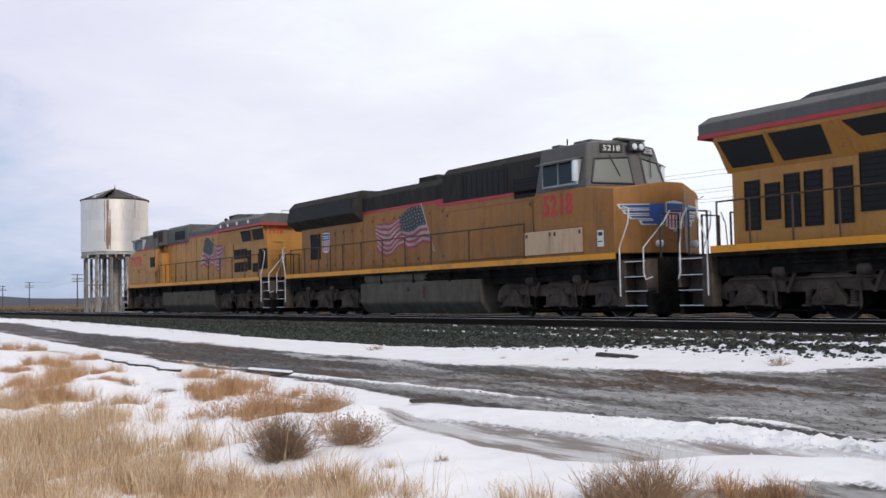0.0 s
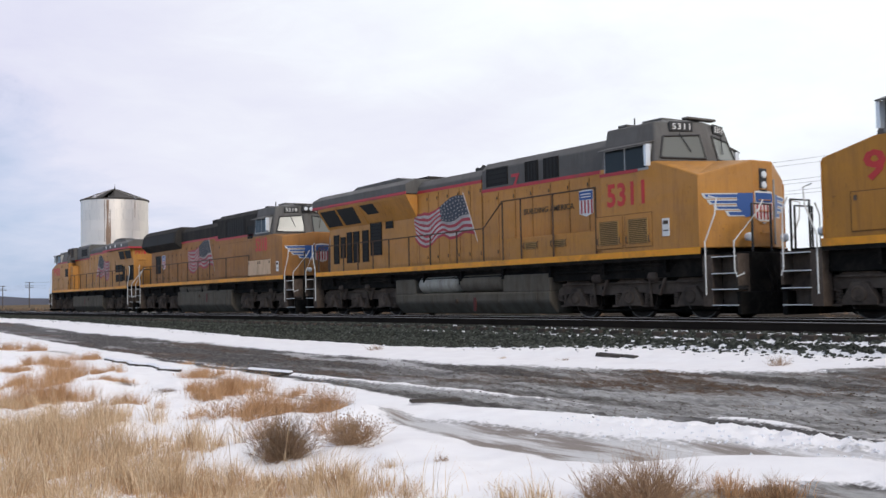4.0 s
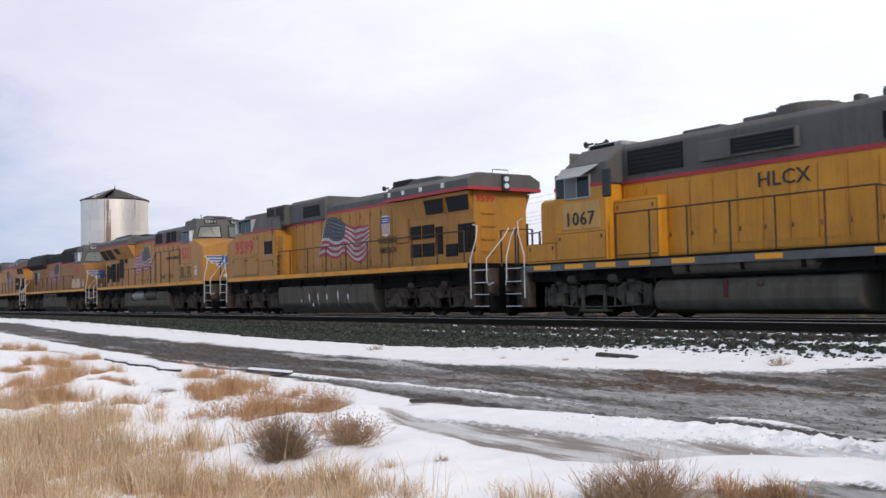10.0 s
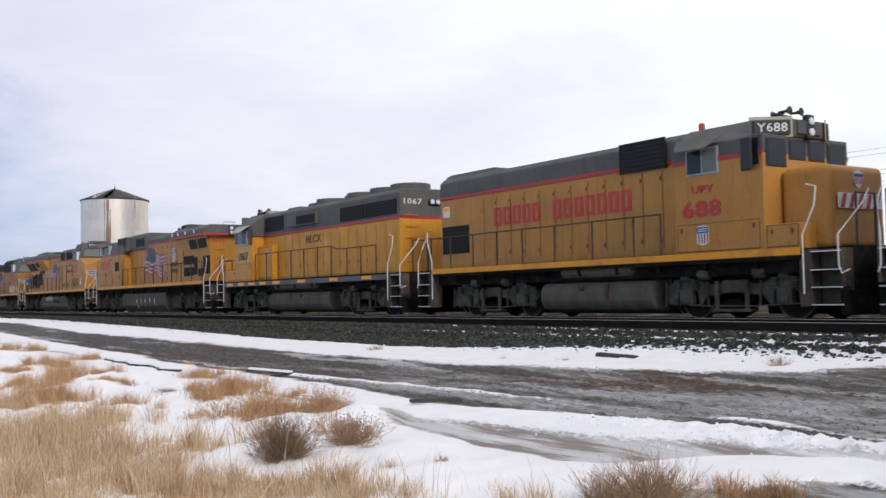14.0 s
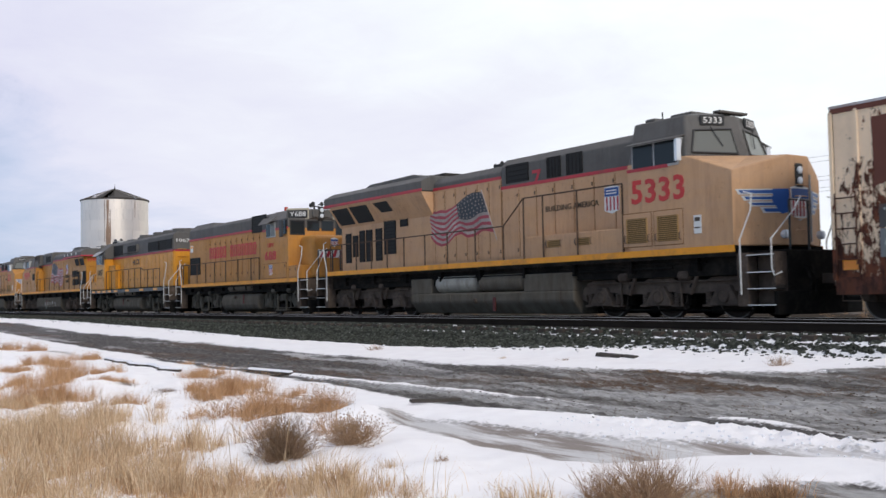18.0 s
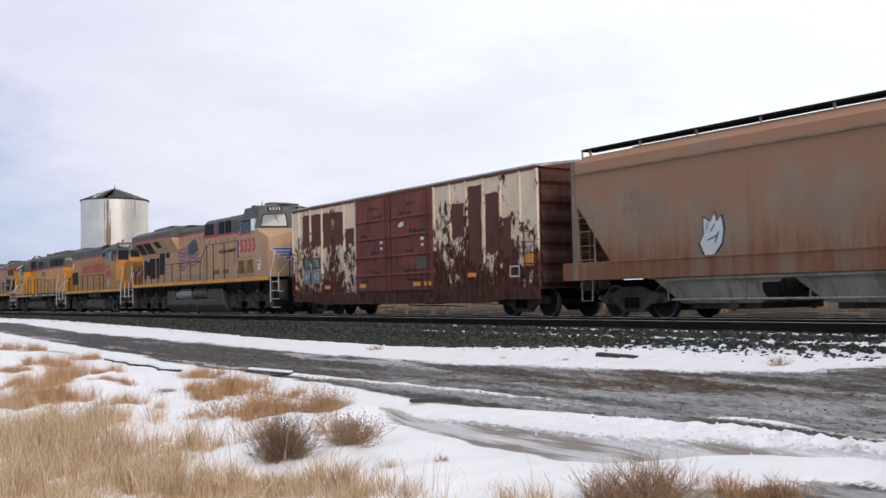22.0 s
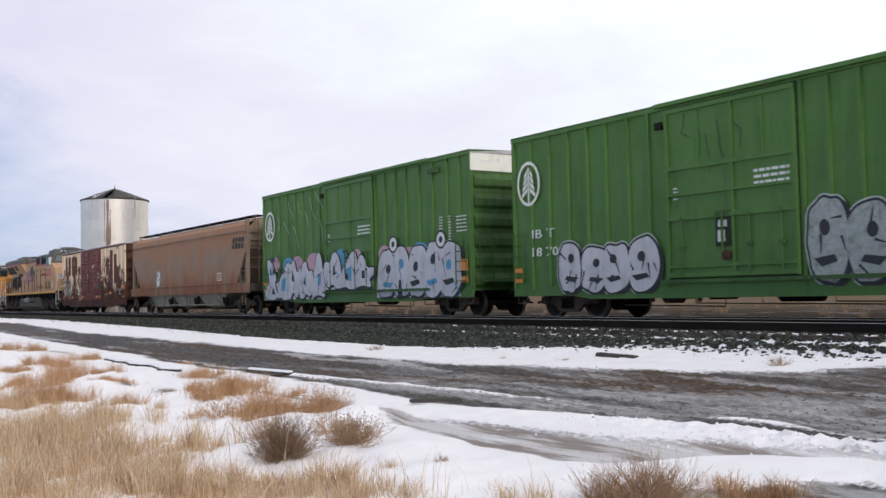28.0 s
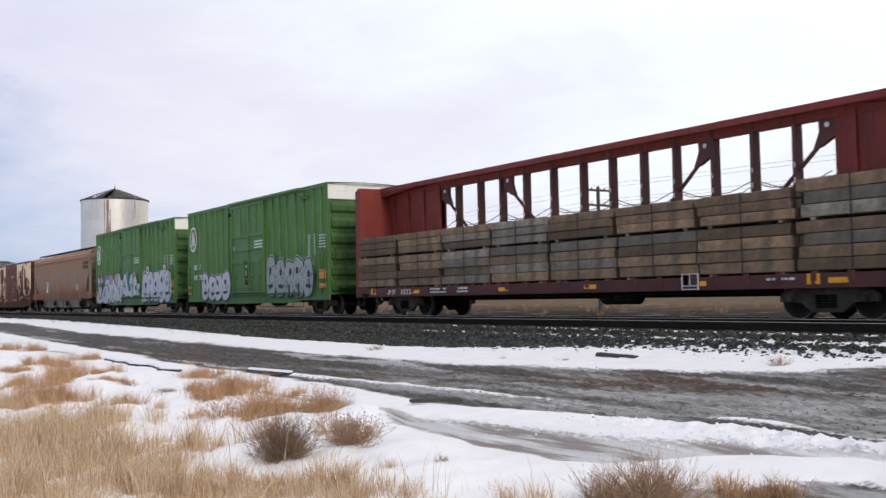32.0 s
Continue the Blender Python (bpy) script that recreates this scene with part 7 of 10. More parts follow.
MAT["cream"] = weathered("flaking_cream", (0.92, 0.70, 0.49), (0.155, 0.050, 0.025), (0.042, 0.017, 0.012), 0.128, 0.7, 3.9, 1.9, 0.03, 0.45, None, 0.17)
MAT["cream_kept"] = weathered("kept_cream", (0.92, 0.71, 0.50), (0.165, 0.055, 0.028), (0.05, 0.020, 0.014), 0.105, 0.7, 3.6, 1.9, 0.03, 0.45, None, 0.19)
MAT["brown"] = weathered("oxide_brown", (0.150, 0.058, 0.042), (0.13, 0.046, 0.026), (0.05, 0.022, 0.016), 0.12, 0.5, 3.4, 1.5, 0.08, 0.5)
MAT["hopper"] = weathered("rusty_hopper", (0.37, 0.255, 0.175), (0.30, 0.125, 0.065), (0.27, 0.11, 0.058), 0.15, 1.3, 2.75, 1.15, 0.20, 0.07, (0.385, 0.205, 0.120))
MAT["bay"] = paint("hopper_bays", (0.42, 0.36, 0.28), (0.15, 0.10, 0.065), 0.8, 0.8, 0.6, 0.2)


MAT["plate_dark"] = material("worn_dark_patch", (0.075, 0.070, 0.068), 0.7, vary=0.3, grime=(0.2, 0.08, 0.04), grime_amount=0.3)
MAT["sill_light"] = material("worn_grey_patch", (0.20, 0.21, 0.215), 0.7, vary=0.2)


def car_ladder(car, x0, x1, y, z0, z1, n, mat, face="side"):
    b = Build()
    for k in range(n):
        z = z0 + (z1 - z0) * k / (n - 1)
        if face == "side":
            b.tube([(x0, y, z), (x1, y, z)], 0.014, 5)
        else:
            b.tube([(y, x0, z), (y, x1, z)], 0.014, 5)
    if face == "side":
        b.tube([(x0, y, z0 - 0.1), (x0, y, z1 + 0.1)], 0.018, 5).tube([(x1, y, z0 - 0.1), (x1, y, z1 + 0.1)], 0.018, 5)
    else:
        b.tube([(y, x0, z0 - 0.1), (y, x0, z1 + 0.1)], 0.018, 5).tube([(y, x1, z0 - 0.1), (y, x1, z1 + 0.1)], 0.018, 5)
    return part("ladder", b, MAT[mat], car)


def stirrup(car, x, s, z0=0.45, z1=0.95, w=1.5, mat="truck"):
    part("stirrup_step", Build().tube([(x - 0.2, s * w, z1), (x - 0.2, s * w, z0), (x + 0.2, s * w, z0), (x + 0.2, s * w, z1)], 0.018, 5), MAT[mat], car)


def brake_gear(car, length):
    b = Build()
    b.tube([(-length * 0.3, -0.9, 0.62), (length * 0.3, -0.9, 0.62)], 0.025, 6).tube([(-length * 0.28, 0.9, 0.60), (length * 0.28, 0.9, 0.60)], 0.025, 6)
    part("brake_pipe", b, MAT["under"], car)
    part("air_tank", Build().lathe([(0.1, 0.5), (0.2, 0.6), (0.2, 1.6), (0.1, 1.7)], (0, -0.6, 0.58), "x", 14), MAT["under"], car)
    part("brake_valve", Build().box(-1.1, -0.6, -1.05, -0.6, 0.45, 0.8), MAT["under"], car, bevel=0.03)
    part("centre_sill", Build().box(-length / 2 + 0.1, length / 2 - 0.1, -0.32, 0.32, 0.62, 0.98), MAT["under"], car)


def corrugated_end(car, x, d, z0, z1, w, n, mat):
    """End wall with n horizontal pressed ribs."""
    end = part("end_wall", Build().box(x - d * 0.06, x, -w, w, z0, z1), mat, car)
    step = (z1 - z0) / n
    for k in range(n):
        a = z0 + (k + 0.12) * step
        c = z0 + (k + 0.88) * step
        o = [(x, a), (x + d * 0.09, a + 0.10), (x + d * 0.09, c - 0.16), (x, c)]
        part("end_rib", Build().prism(o, -w + 0.10, w - 0.10, "y"), mat, end)
    return end


def flat_shape(build, pts, y):
    n = len(pts)
    area = sum(p[0] * q[1] - q[0] * p[1] for p, q in zip(pts, pts[1:] + pts[:1]))
    loop = tuple(range(n))
    build.add([(p[0], y, p[1]) for p in pts], [loop if area > 0 else loop[::-1]])


GLYPHS = [
    ([(0, 0), (-0.10, 0.62), (0.02, 1.0), (0.50, 0.72), (0.84, 0.40), (0.98, 0.02), (0.60, 0.06), (0.42, -0.02)], [[(0.30, 0.20), (0.62, 0.24), (0.56, 0.50), (0.22, 0.58)]]),
    ([(0, 0), (0.06, 0.42), (0.36, 1.02), (0.60, 0.92), (0.72, 0.58), (1.10, 0.62), (1.02, 0.34), (0.80, 0.30), (0.92, 0.0), (0.46, 0.10)], [[(0.42, 0.30), (0.60, 0.30), (0.60, 0.52), (0.44, 0.52)], [(0.86, 0.08), (1.0, 0.22), (0.9, 0.24)]]),
    ([(-0.05, 0.04), (0.10, 0.86), (0.46, 1.04), (0.66, 0.70), (0.98, 0.78), (1.06, 0.42), (0.86, 0.02), (0.52, 0.16), (0.34, 0.0)], [[(0.30, 0.42), (0.50, 0.36), (0.46, 0.66)]]),
    ([(0, 0), (0.02, 0.34), (0.44, 0.40), (0.20, 1.0), (0.64, 0.96), (0.98, 0.50), (0.78, 0.40), (1.06, 0.0)], [[(0.55, 0.15), (0.85, 0.12), (0.66, 0.32)], [(0.42, 0.62), (0.66, 0.58), (0.5, 0.86)]]),
    ([(0.0, 0.0), (0.12, 0.55), (-0.06, 0.94), (0.28, 0.88), (0.52, 1.06), (0.74, 0.62), (1.04, 0.90), (0.96, 0.30), (0.72, -0.02), (0.44, 0.22), (0.24, 0.0)], [[(0.34, 0.48), (0.56, 0.44), (0.42, 0.76)]]),
]


def rounded(pts, times=2):
    """Cuts the corners of an outline."""
    for _ in range(times):
        out = []
        for p, q in zip(pts, pts[1:] + pts[:1]):
            out += [(p[0] * 0.75 + q[0] * 0.25, p[1] * 0.75 + q[1] * 0.25), (p[0] * 0.25 + q[0] * 0.75, p[1] * 0.25 + q[1] * 0.75)]
        pts = out
    return pts


def offset(pts, d):
    """Moves an outline outwards by d."""
    area = sum(p[0] * q[1] - q[0] * p[1] for p, q in zip(pts, pts[1:] + pts[:1]))
    sgn = 1 if area > 0 else -1
    out = []
    for i, p in enumerate(pts):
        a, c = pts[i - 1], pts[(i + 1) % len(pts)]
        tx, tz = c[0] - a[0], c[1] - a[1]
        n = math.hypot(tx, tz) or 1.0
        out.append((p[0] + sgn * tz / n * d, p[1] - sgn * tx / n * d))
    return out


def bubble(rnd):
    """A swollen shape with one or two openings, in a unit square; it stands for no letter."""
    p, pts = rnd.uniform(2.4, 4.0), []
    for i in range(18):
        a = i * 2 * math.pi / 18
        r = 0.5 * (abs(math.cos(a)) ** p + abs(math.sin(a)) ** p) ** (-1 / p) * rnd.uniform(0.90, 1.08)
        pts.append((0.5 + r * math.cos(a), 0.5 + r * math.sin(a)))
    cz = rnd.uniform(0.58, 0.72)
    holes = [[(0.42 + 0.13 * math.cos(i * 0.63), cz + 0.10 * math.sin(i * 0.63)) for i in range(10)]]
    if rnd.random() < 0.7:
        holes.append([(0.12, 0.30), (0.62, 0.34), (0.70, 0.26), (0.30, 0.20)])
    else:
        holes.append([(0.40, 0.0), (0.47, 0.34), (0.58, 0.34), (0.64, 0.0)])
    return pts, holes


def spray_piece(car, x0, x1, z0, z1, w, n, seed, fill="tag_silver", line="tag_black", accents=True, style="sharp", halo=None):
    """Spray-painted piece: a row of overlapping shapes with thick outlines, cast edges and a few colour fills; it spells nothing."""
    rnd = random.Random(seed)
    base = root_part("spray_painting", car)
    step, H = (x1 - x0) / n, z1 - z0
    if accents:
        # sprayed ground behind the shapes, and clouds of colour over it
        under, m = Build(), 18
        flat_shape(under, [(x0, z0), (x1 + step * 0.1, z0)] + [(x1 + step * 0.1 - (x1 + step * 0.1 - x0) * i / m, z0 + H * rnd.uniform(0.30, 0.50)) for i in range(m + 1)], -(w + 0.0040))
        part("sprayed_ground", under, MAT[fill], base)
        for k in range(max(2, n - 1)):
            cx, cz, r = x0 + (x1 - x0) * (k + rnd.uniform(0.2, 0.8)) / max(2, n - 1), z0 + H * rnd.uniform(0.72, 0.84), H * rnd.uniform(0.16, 0.26)
            c = Build()
            flat_shape(c, [(cx + r * 1.4 * math.cos(i * 0.45), cz + r * math.sin(i * 0.45)) for i in range(14)], -(w + 0.0020 + 0.0003 * k))
            part("colour_fill", c, MAT["tag_pink" if (k + seed) % 3 else "tag_blue"], base)
    order = [i % len(GLYPHS) for i in range(n)]
    rnd.shuffle(order)
    for k in range(n):
        if style == "round":
            outline, holes = bubble(rnd)
        else:
            outline, holes = GLYPHS[order[k]]
        wide, high = step * rnd.uniform(1.05, 1.25), H * rnd.uniform(0.80, 1.02)
        xa, za = x0 + k * step, z0
        lean, flip = rnd.uniform(-0.18, 0.18), rnd.random() < 0.4
        lift = 0.0011 * (k % 6) + 0.0002 * (k // 6)

        def put(p):
            u = 1 - p[0] if flip else p[0]
            return (xa + (u + lean * p[1]) * wide, max(z0 - 0.03, za + p[1] * high))

        shape = [put(p) for p in outline]
        shape = rounded(shape, 2 if style == "round" else 1)
        layers = [("sprayed_shade", [(x + 0.07, z - 0.05) for x, z in offset(shape, 0.05)], line, 0.0055), ("sprayed_outline", offset(shape, 0.055), line, 0.0075), ("sprayed_shape", shape, fill, 0.0150)]
        if halo:
            layers.insert(0, ("sprayed_halo", offset(shape, 0.09), halo, 0.0035))
        for name, pts, mat, y in layers:
            b = Build()
            flat_shape(b, [(x, max(z0 - 0.06, z)) for x, z in pts], -(w + y + lift))
            part(name, b, MAT[mat], base)
        for j, h in enumerate(holes):
            b = Build()
            flat_shape(b, [put(p) for p in h], -(w + 0.0225 + lift))
            part("sprayed_fill", b, MAT["tag_blue" if accents and (k + j) % 3 == 1 else line], base)
        for j in range(4):
            # loose strokes inside the shape
            a, c = rnd.uniform(0.1, 0.9), rnd.uniform(0.15, 0.85)
            e, f2 = a + rnd.uniform(-0.35, 0.35), c + rnd.uniform(-0.4, 0.2)
            p, q = put((a, c)), put((min(max(e, 0.05), 0.95), max(0.05, f2)))
            d = Vector((q[0] - p[0], q[1] - p[1], 0))
            if d.length < 0.08:
                continue
            nn = Vector((-d.y, d.x, 0)).normalized() * 0.028
            b = Build()
            flat_shape(b, [(p[0] + nn.x, p[1] + nn.y), (q[0] + nn.x * 0.3, q[1] + nn.y * 0.3), (q[0] - nn.x * 0.3, q[1] - nn.y * 0.3), (p[0] - nn.x, p[1] - nn.y)], -(w + 0.0232 + lift))
            part("sprayed_stroke", b, MAT["tag_blue" if accents and j == 2 else line], base)
        if style == "round" and accents and k % 3 == 0:
            # ringed ball between the shapes
            cx, cz, r = xa + wide * 0.95, z0 + H * 1.0, H * 0.13
            for name, rr, mat, y in (("ball_outline", r * 1.28, line, 0.0240), ("ball", r, "white", 0.0250), ("ball_dot", r * 0.45, line, 0.0260)):
                b = Build()
                flat_shape(b, [(cx + rr * math.cos(i * math.pi / 8), cz + rr * math.sin(i * math.pi / 8)) for i in range(16)], -(w + y + lift))
                part(name, b, MAT[mat], base)
    return base


def scribble(car, x0, x1, z0, z1, w, n, seed, mat="tag_faint"):
    """Faint chalky loops and slashes; they spell nothing."""
    rnd = random.Random(seed)
    base = root_part("faint_scribble", car)
    for k in range(n):
        cx, cz = x0 + (x1 - x0) * (k + rnd.random() * 0.5) / n, rnd.uniform(z0, z1)
        pts = [(cx, cz + 0.35)]
        for _ in range(3):
            pts.append((pts[-1][0] + rnd.uniform(-0.10, 0.28), pts[-1][1] - rnd.uniform(0.05, 0.42)))
        b = Build()
        for (xa, za), (xb, zb) in zip(pts[:-1], pts[1:]):
            d = Vector((xb - xa, zb - za, 0)).normalized() * 0.032
            flat_shape(b, [(xa - d.y, za + d.x), (xb - d.y, zb + d.x), (xb + d.y * 0.4, zb - d.x * 0.4), (xa + d.y * 0.4, za - d.x * 0.4)], -(w + 0.008))
        part("chalk_stroke", b, MAT[mat], base)


def tree_logo(car, x, z, w):
    """White oval ring round a fir tree of stacked chevrons."""
    base = root_part("tree_emblem", car)
    n = 28
    ring = Build()
    y = -(w + 0.012)
    for i in range(n):
        a, c = i * 2 * math.pi / n, (i + 1) * 2 * math.pi / n
        pts = [(x + 0.50 * math.cos(a), z + 0.62 * math.sin(a)), (x + 0.50 * math.cos(c), z + 0.62 * math.sin(c)),
               (x + 0.415 * math.cos(c), z + 0.53 * math.sin(c)), (x + 0.415 * math.cos(a), z + 0.53 * math.sin(a))]
        flat_shape(ring, pts, y)
    part("ring", ring, MAT["cream_band"], base)
    tr = Build()
    flat_shape(tr, [(x - 0.035, z - 0.52), (x + 0.035, z - 0.52), (x + 0.035, z + 0.40), (x, z + 0.50), (x - 0.035, z + 0.40)], y)
    for k in range(4):
        zz = z - 0.26 + k * 0.17
        h = 0.29 - 0.035 * k
        for s in (-1, 1):
            flat_shape(tr, [(x + s * 0.06, zz + 0.15), (x + s * 0.06, zz + 0.03), (x + s * h, zz - 0.13), (x + s * h, zz - 0.01)], y)
    part("tree", tr, MAT["cream_band"], base)


def bars(car, x, z, wide, rows, w, mat="white", h=0.035, gap=0.075, seed=1):
    """Small print too fine to read, as plain bars."""
    rnd = random.Random(seed)
    b = Build()
    for k in range(rows):
        xx = x
        while xx < x + wide:
            e = min(x + wide, xx + rnd.uniform(0.06, 0.2))
            b.box(xx, e, -(w + 0.003), -(w + 0.012), z - k * gap, z - k * gap + h)
            xx = e + 0.04
    return part("small_print", b, MAT[mat], car)


def reflector(car, x, z, w, wide=0.5, high=0.14, s=-1, mat="orange"):
    return part("reflector", Build().box(x, x + wide, s * (w - 0.002), s * (w + 0.012), z, z + high), MAT[mat], car)


def gable_roof(car, x0, x1, w, z, rise, mat):
    o = [(-w - 0.03, z), (-w - 0.03, z + 0.05), (0, z + rise), (w + 0.03, z + 0.05), (w + 0.03, z)]
    rf = part("roof", Build().prism(o, x0, x1, "x"), MAT[mat], car)
    n = int((x1 - x0) / 1.1)
    for k in range(n):
        x = x0 + (k + 0.5) * (x1 - x0) / n
        part("roof_rib", Build().prism([(-w, z + 0.06), (0, z + rise + 0.02), (w, z + 0.06), (0, z + rise - 0.04)], x - 0.03, x + 0.03, "x"), MAT[mat], rf)
    return rf


def boxcar_base(car, L, trucks, z0):
    brake_gear(car, L)
    for s in (-1, 1):
        part("hanging_rod", Build().tube([(-3.6, s * 1.25, z0), (-3.6, s * 1.28, 0.34), (-0.4, s * 1.28, 0.30), (-0.4, s * 1.25, z0)], 0.016, 5), MAT["truck"], car)
        part("hanging_rod", Build().tube([(0.6, s * 1.25, z0), (0.6, s * 1.28, 0.36), (3.9, s * 1.28, 0.33), (3.9, s * 1.25, z0)], 0.016, 5), MAT["truck"], car)
    part("brake_cylinder", Build().lathe([(0.06, -2.6), (0.15, -2.5), (0.15, -2.0), (0.05, -1.9), (0.04, -1.4)], (0, -0.95, 0.52), "x", 14), MAT["truck"], car)
    part("brake_lever", Build().prism([(-1.5, 0.40), (-1.38, 0.40), (-1.30, 0.66), (-1.42, 0.66)], -1.0, -0.96, "y"), MAT["truck"], car)
    for x in trucks:
        freight_truck(car, x)
    for d in (-1, 1):
        coupler(car, d * (L / 2 + 0.05), d)
        for s in (-1, 1):
            stirrup(car, d * (L / 2 - 0.3), s, 0.40, z0)


def rusty_boxcar():
    car = root("boxcar", "weathered boxcar, flaking cream panels and maroon double doors", "boxcar", "train")
    L, w, z0, z1 = 15.56, 1.55, 0.80, 4.16
    h = L / 2
    part("box_core", Build().box(-h + 0.05, h - 0.05, -w + 0.03, w - 0.03, z0, z1), MAT["brown"], car)
    for s in (-1, 1):
        o = [(-h, 0.52), (-h, z0 + 0.06), (h, z0 + 0.06), (h, 0.52), (h - 1.6, 0.52), (h - 2.4, 0.42), (-h + 2.4, 0.42), (-h + 1.6, 0.52)]
        part("side_sill", Build().prism(o, s * (w - 0.06), s * (w + 0.01), "y"), MAT["brown"], car)
        part("top_plate", Build().box(-h, h, s * (w - 0.05), s * (w + 0.025), z1 - 0.08, z1 + 0.03), MAT["brown"], car)
        edges = [-h, -7.22, -6.2, -5.22, -4.31, -3.42, -2.55]
        right = [2.62, 3.51, 4.39, 5.28, 6.12, 7.03, h]
        for row in (edges, right):
            for a, c in zip(row[:-1], row[1:]):
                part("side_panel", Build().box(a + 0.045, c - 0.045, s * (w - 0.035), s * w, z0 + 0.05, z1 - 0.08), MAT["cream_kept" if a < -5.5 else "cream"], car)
            for a in row:
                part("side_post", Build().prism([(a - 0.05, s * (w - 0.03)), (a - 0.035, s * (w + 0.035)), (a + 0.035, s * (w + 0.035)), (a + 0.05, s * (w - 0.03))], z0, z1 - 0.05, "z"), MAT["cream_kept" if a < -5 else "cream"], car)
        # repainted squares and flaked lower sides
        for a, c, za, zb in ((-6.9, -6.28, 2.68, 3.9), (-6.12, -5.3, 2.68, 3.9), (-5.14, -4.4, 2.66, 3.88), (-4.23, -3.5, 2.64, 3.84), (-3.34, -2.66, 2.62, 3.16),
                             (3.6, 4.3, 2.5, 3.46), (4.48, 5.2, 1.7, 3.92), (5.37, 6.04, 1.9, 3.62), (6.2, 6.62, 1.76, 2.86)):
            rg = random.Random(int(100 * (a + 20)))
            edge = [(a + (c - a) * i / 6, za - rg.uniform(-0.03, 0.16)) for i in range(7)] + [(c + rg.uniform(-0.05, 0.0), za + (zb - za) * i / 5) for i in range(1, 5)]
            edge += [(c - (c - a) * i / 4, zb + rg.uniform(-0.02, 0.02)) for i in range(5)] + [(a + rg.uniform(0.0, 0.05), zb - (zb - za) * i / 5) for i in range(1, 5)]
            part("repaint_patch", Build().prism(edge, s * (w - 0.002), s * (w + 0.006), "y"), MAT["brown"], car)
        for a, c in ((-2.46, -0.06), (0.0, 2.55)):
            d = part("plug_door", Build().box(a, c, s * (w - 0.03), s * (w + 0.045), z0 + 0.06, z1 - 0.10), MAT["maroon"], car, "maroon plug door with pressed ribs", bevel=0.015)
            for z in (1.40, 2.03, 2.67, 3.29):
                part("door_rib", Build().prism([(s * (w + 0.03), z - 0.07), (s * (w + 0.085), z - 0.02), (s * (w + 0.085), z + 0.02), (s * (w + 0.03), z + 0.07)], a + 0.06, c - 0.06, "x"), MAT["maroon"], d)
            rq = random.Random(int(40 + 10 * a))
            for z in (1.52, 2.18, 2.80, 3.42, 3.72, 1.22):
                x = a + rq.uniform(0.3, 1.2)
                ln, pts = rq.uniform(0.5, 1.0), []
                for i in range(8):
                    pts.append((x + ln * i / 7, z - rq.uniform(0.02, 0.09)))
                for i in range(7, -1, -1):
                    pts.append((x + ln * i / 7, z + rq.uniform(-0.01, 0.08)))
                part("dark_scrape", Build().prism(pts, s * (w + 0.042), s * (w + 0.048), "y"), MAT["dark_end"], d)
            part("lock_rod", Build().tube([(c - 0.25, s * (w + 0.09), z0 + 0.1), (c - 0.25, s * (w + 0.09), z1 - 0.15)], 0.02, 6), MAT["dark_end"], d)
            part("door_label", Build().box(c - 0.68, c - 0.50, s * (w + 0.044), s * (w + 0.052), 2.47, 2.57).box(c - 0.66, c - 0.52, s * (w + 0.044), s * (w + 0.052), 2.28, 2.36), MAT["white"], d)
        part("dark_patch", Build().box(1.6, 2.3, s * (w + 0.046), s * (w + 0.051), 1.56, 1.95), MAT["tank"], car)
        for x in (-2.2, 1.4, 2.05, -4.9, 4.5):
            reflector(car, x, 1.0 if x < 4 else 1.2, w + 0.05, 0.42, 0.13, s)
        reflector(car, 7.15, 1.45, w + 0.002, 0.5, 0.34, s)
        reflector(car, -7.6, 1.0, w + 0.002, 0.34, 0.2, s)
    b = part("number_patch", Build().box(-6.8, -5.35, -w - 0.007, -w + 0.002, 1.78, 2.22), MAT["plate_dark"], car)
    part("number_patch", Build().box(-6.8, -5.35, -w - 0.007, -w + 0.002, 1.22, 1.76), MAT["sill_light"], car)
    wording("lettering", "TA TR", 0.42, -6.7, -w - 0.006, 1.86, MAT["tag_grey"], b, -1, 1.2)
    wording("lettering", "64 43", 0.42, -6.7, -w - 0.006, 1.38, MAT["tag_pale"], b, -1, 1.2)
    fr = Build()
    for x0, x1, za, zb in ((6.5, 6.95, 1.15, 1.19), (6.5, 6.95, 1.43, 1.47), (6.5, 6.54, 1.15, 1.47), (6.91, 6.95, 1.15, 1.47)):
        fr.box(x0, x1, -w - 0.01, -w, za, zb)
    part("notice_frame", fr, MAT["white"], car)
    part("door_tag", Build().prism([(0.52, 2.96), (0.80, 3.0), (0.84, 3.12), (0.66, 3.14), (0.50, 3.06)], -w - 0.052, -w - 0.044, "y"), MAT["white"], car)
    for d in (-1, 1):
        corrugated_end(car, d * h, d, z0, z1, w, 6, MAT["dark_end"])
        part("end_cap", Build().prism([(-w, z1 - 0.02), (0, z1 + 0.22), (w, z1 - 0.02)], d * h - 0.06, d * h + 0.06, "x"), MAT["brown"], car)
        car_ladder(car, 0.9, 1.35, d * (h + 0.14), 1.2, 2.6, 5, "dark_end", "end")
    for s in (-1, 1):
        car_ladder(car, 7.25, 7.7, s * (w + 0.07), 1.2, 2.4, 5, "dark_end")
        car_ladder(car, -7.7, -7.25, s * (w + 0.07), 1.2, 2.4, 5, "dark_end")
    gable_roof(car, -h - 0.02, h + 0.02, w, z1 + 0.02, 0.26, "galv")
    boxcar_base(car, L, (-6.4, 6.4), z0)
    MOVERS.append((car, 93.22, 0))


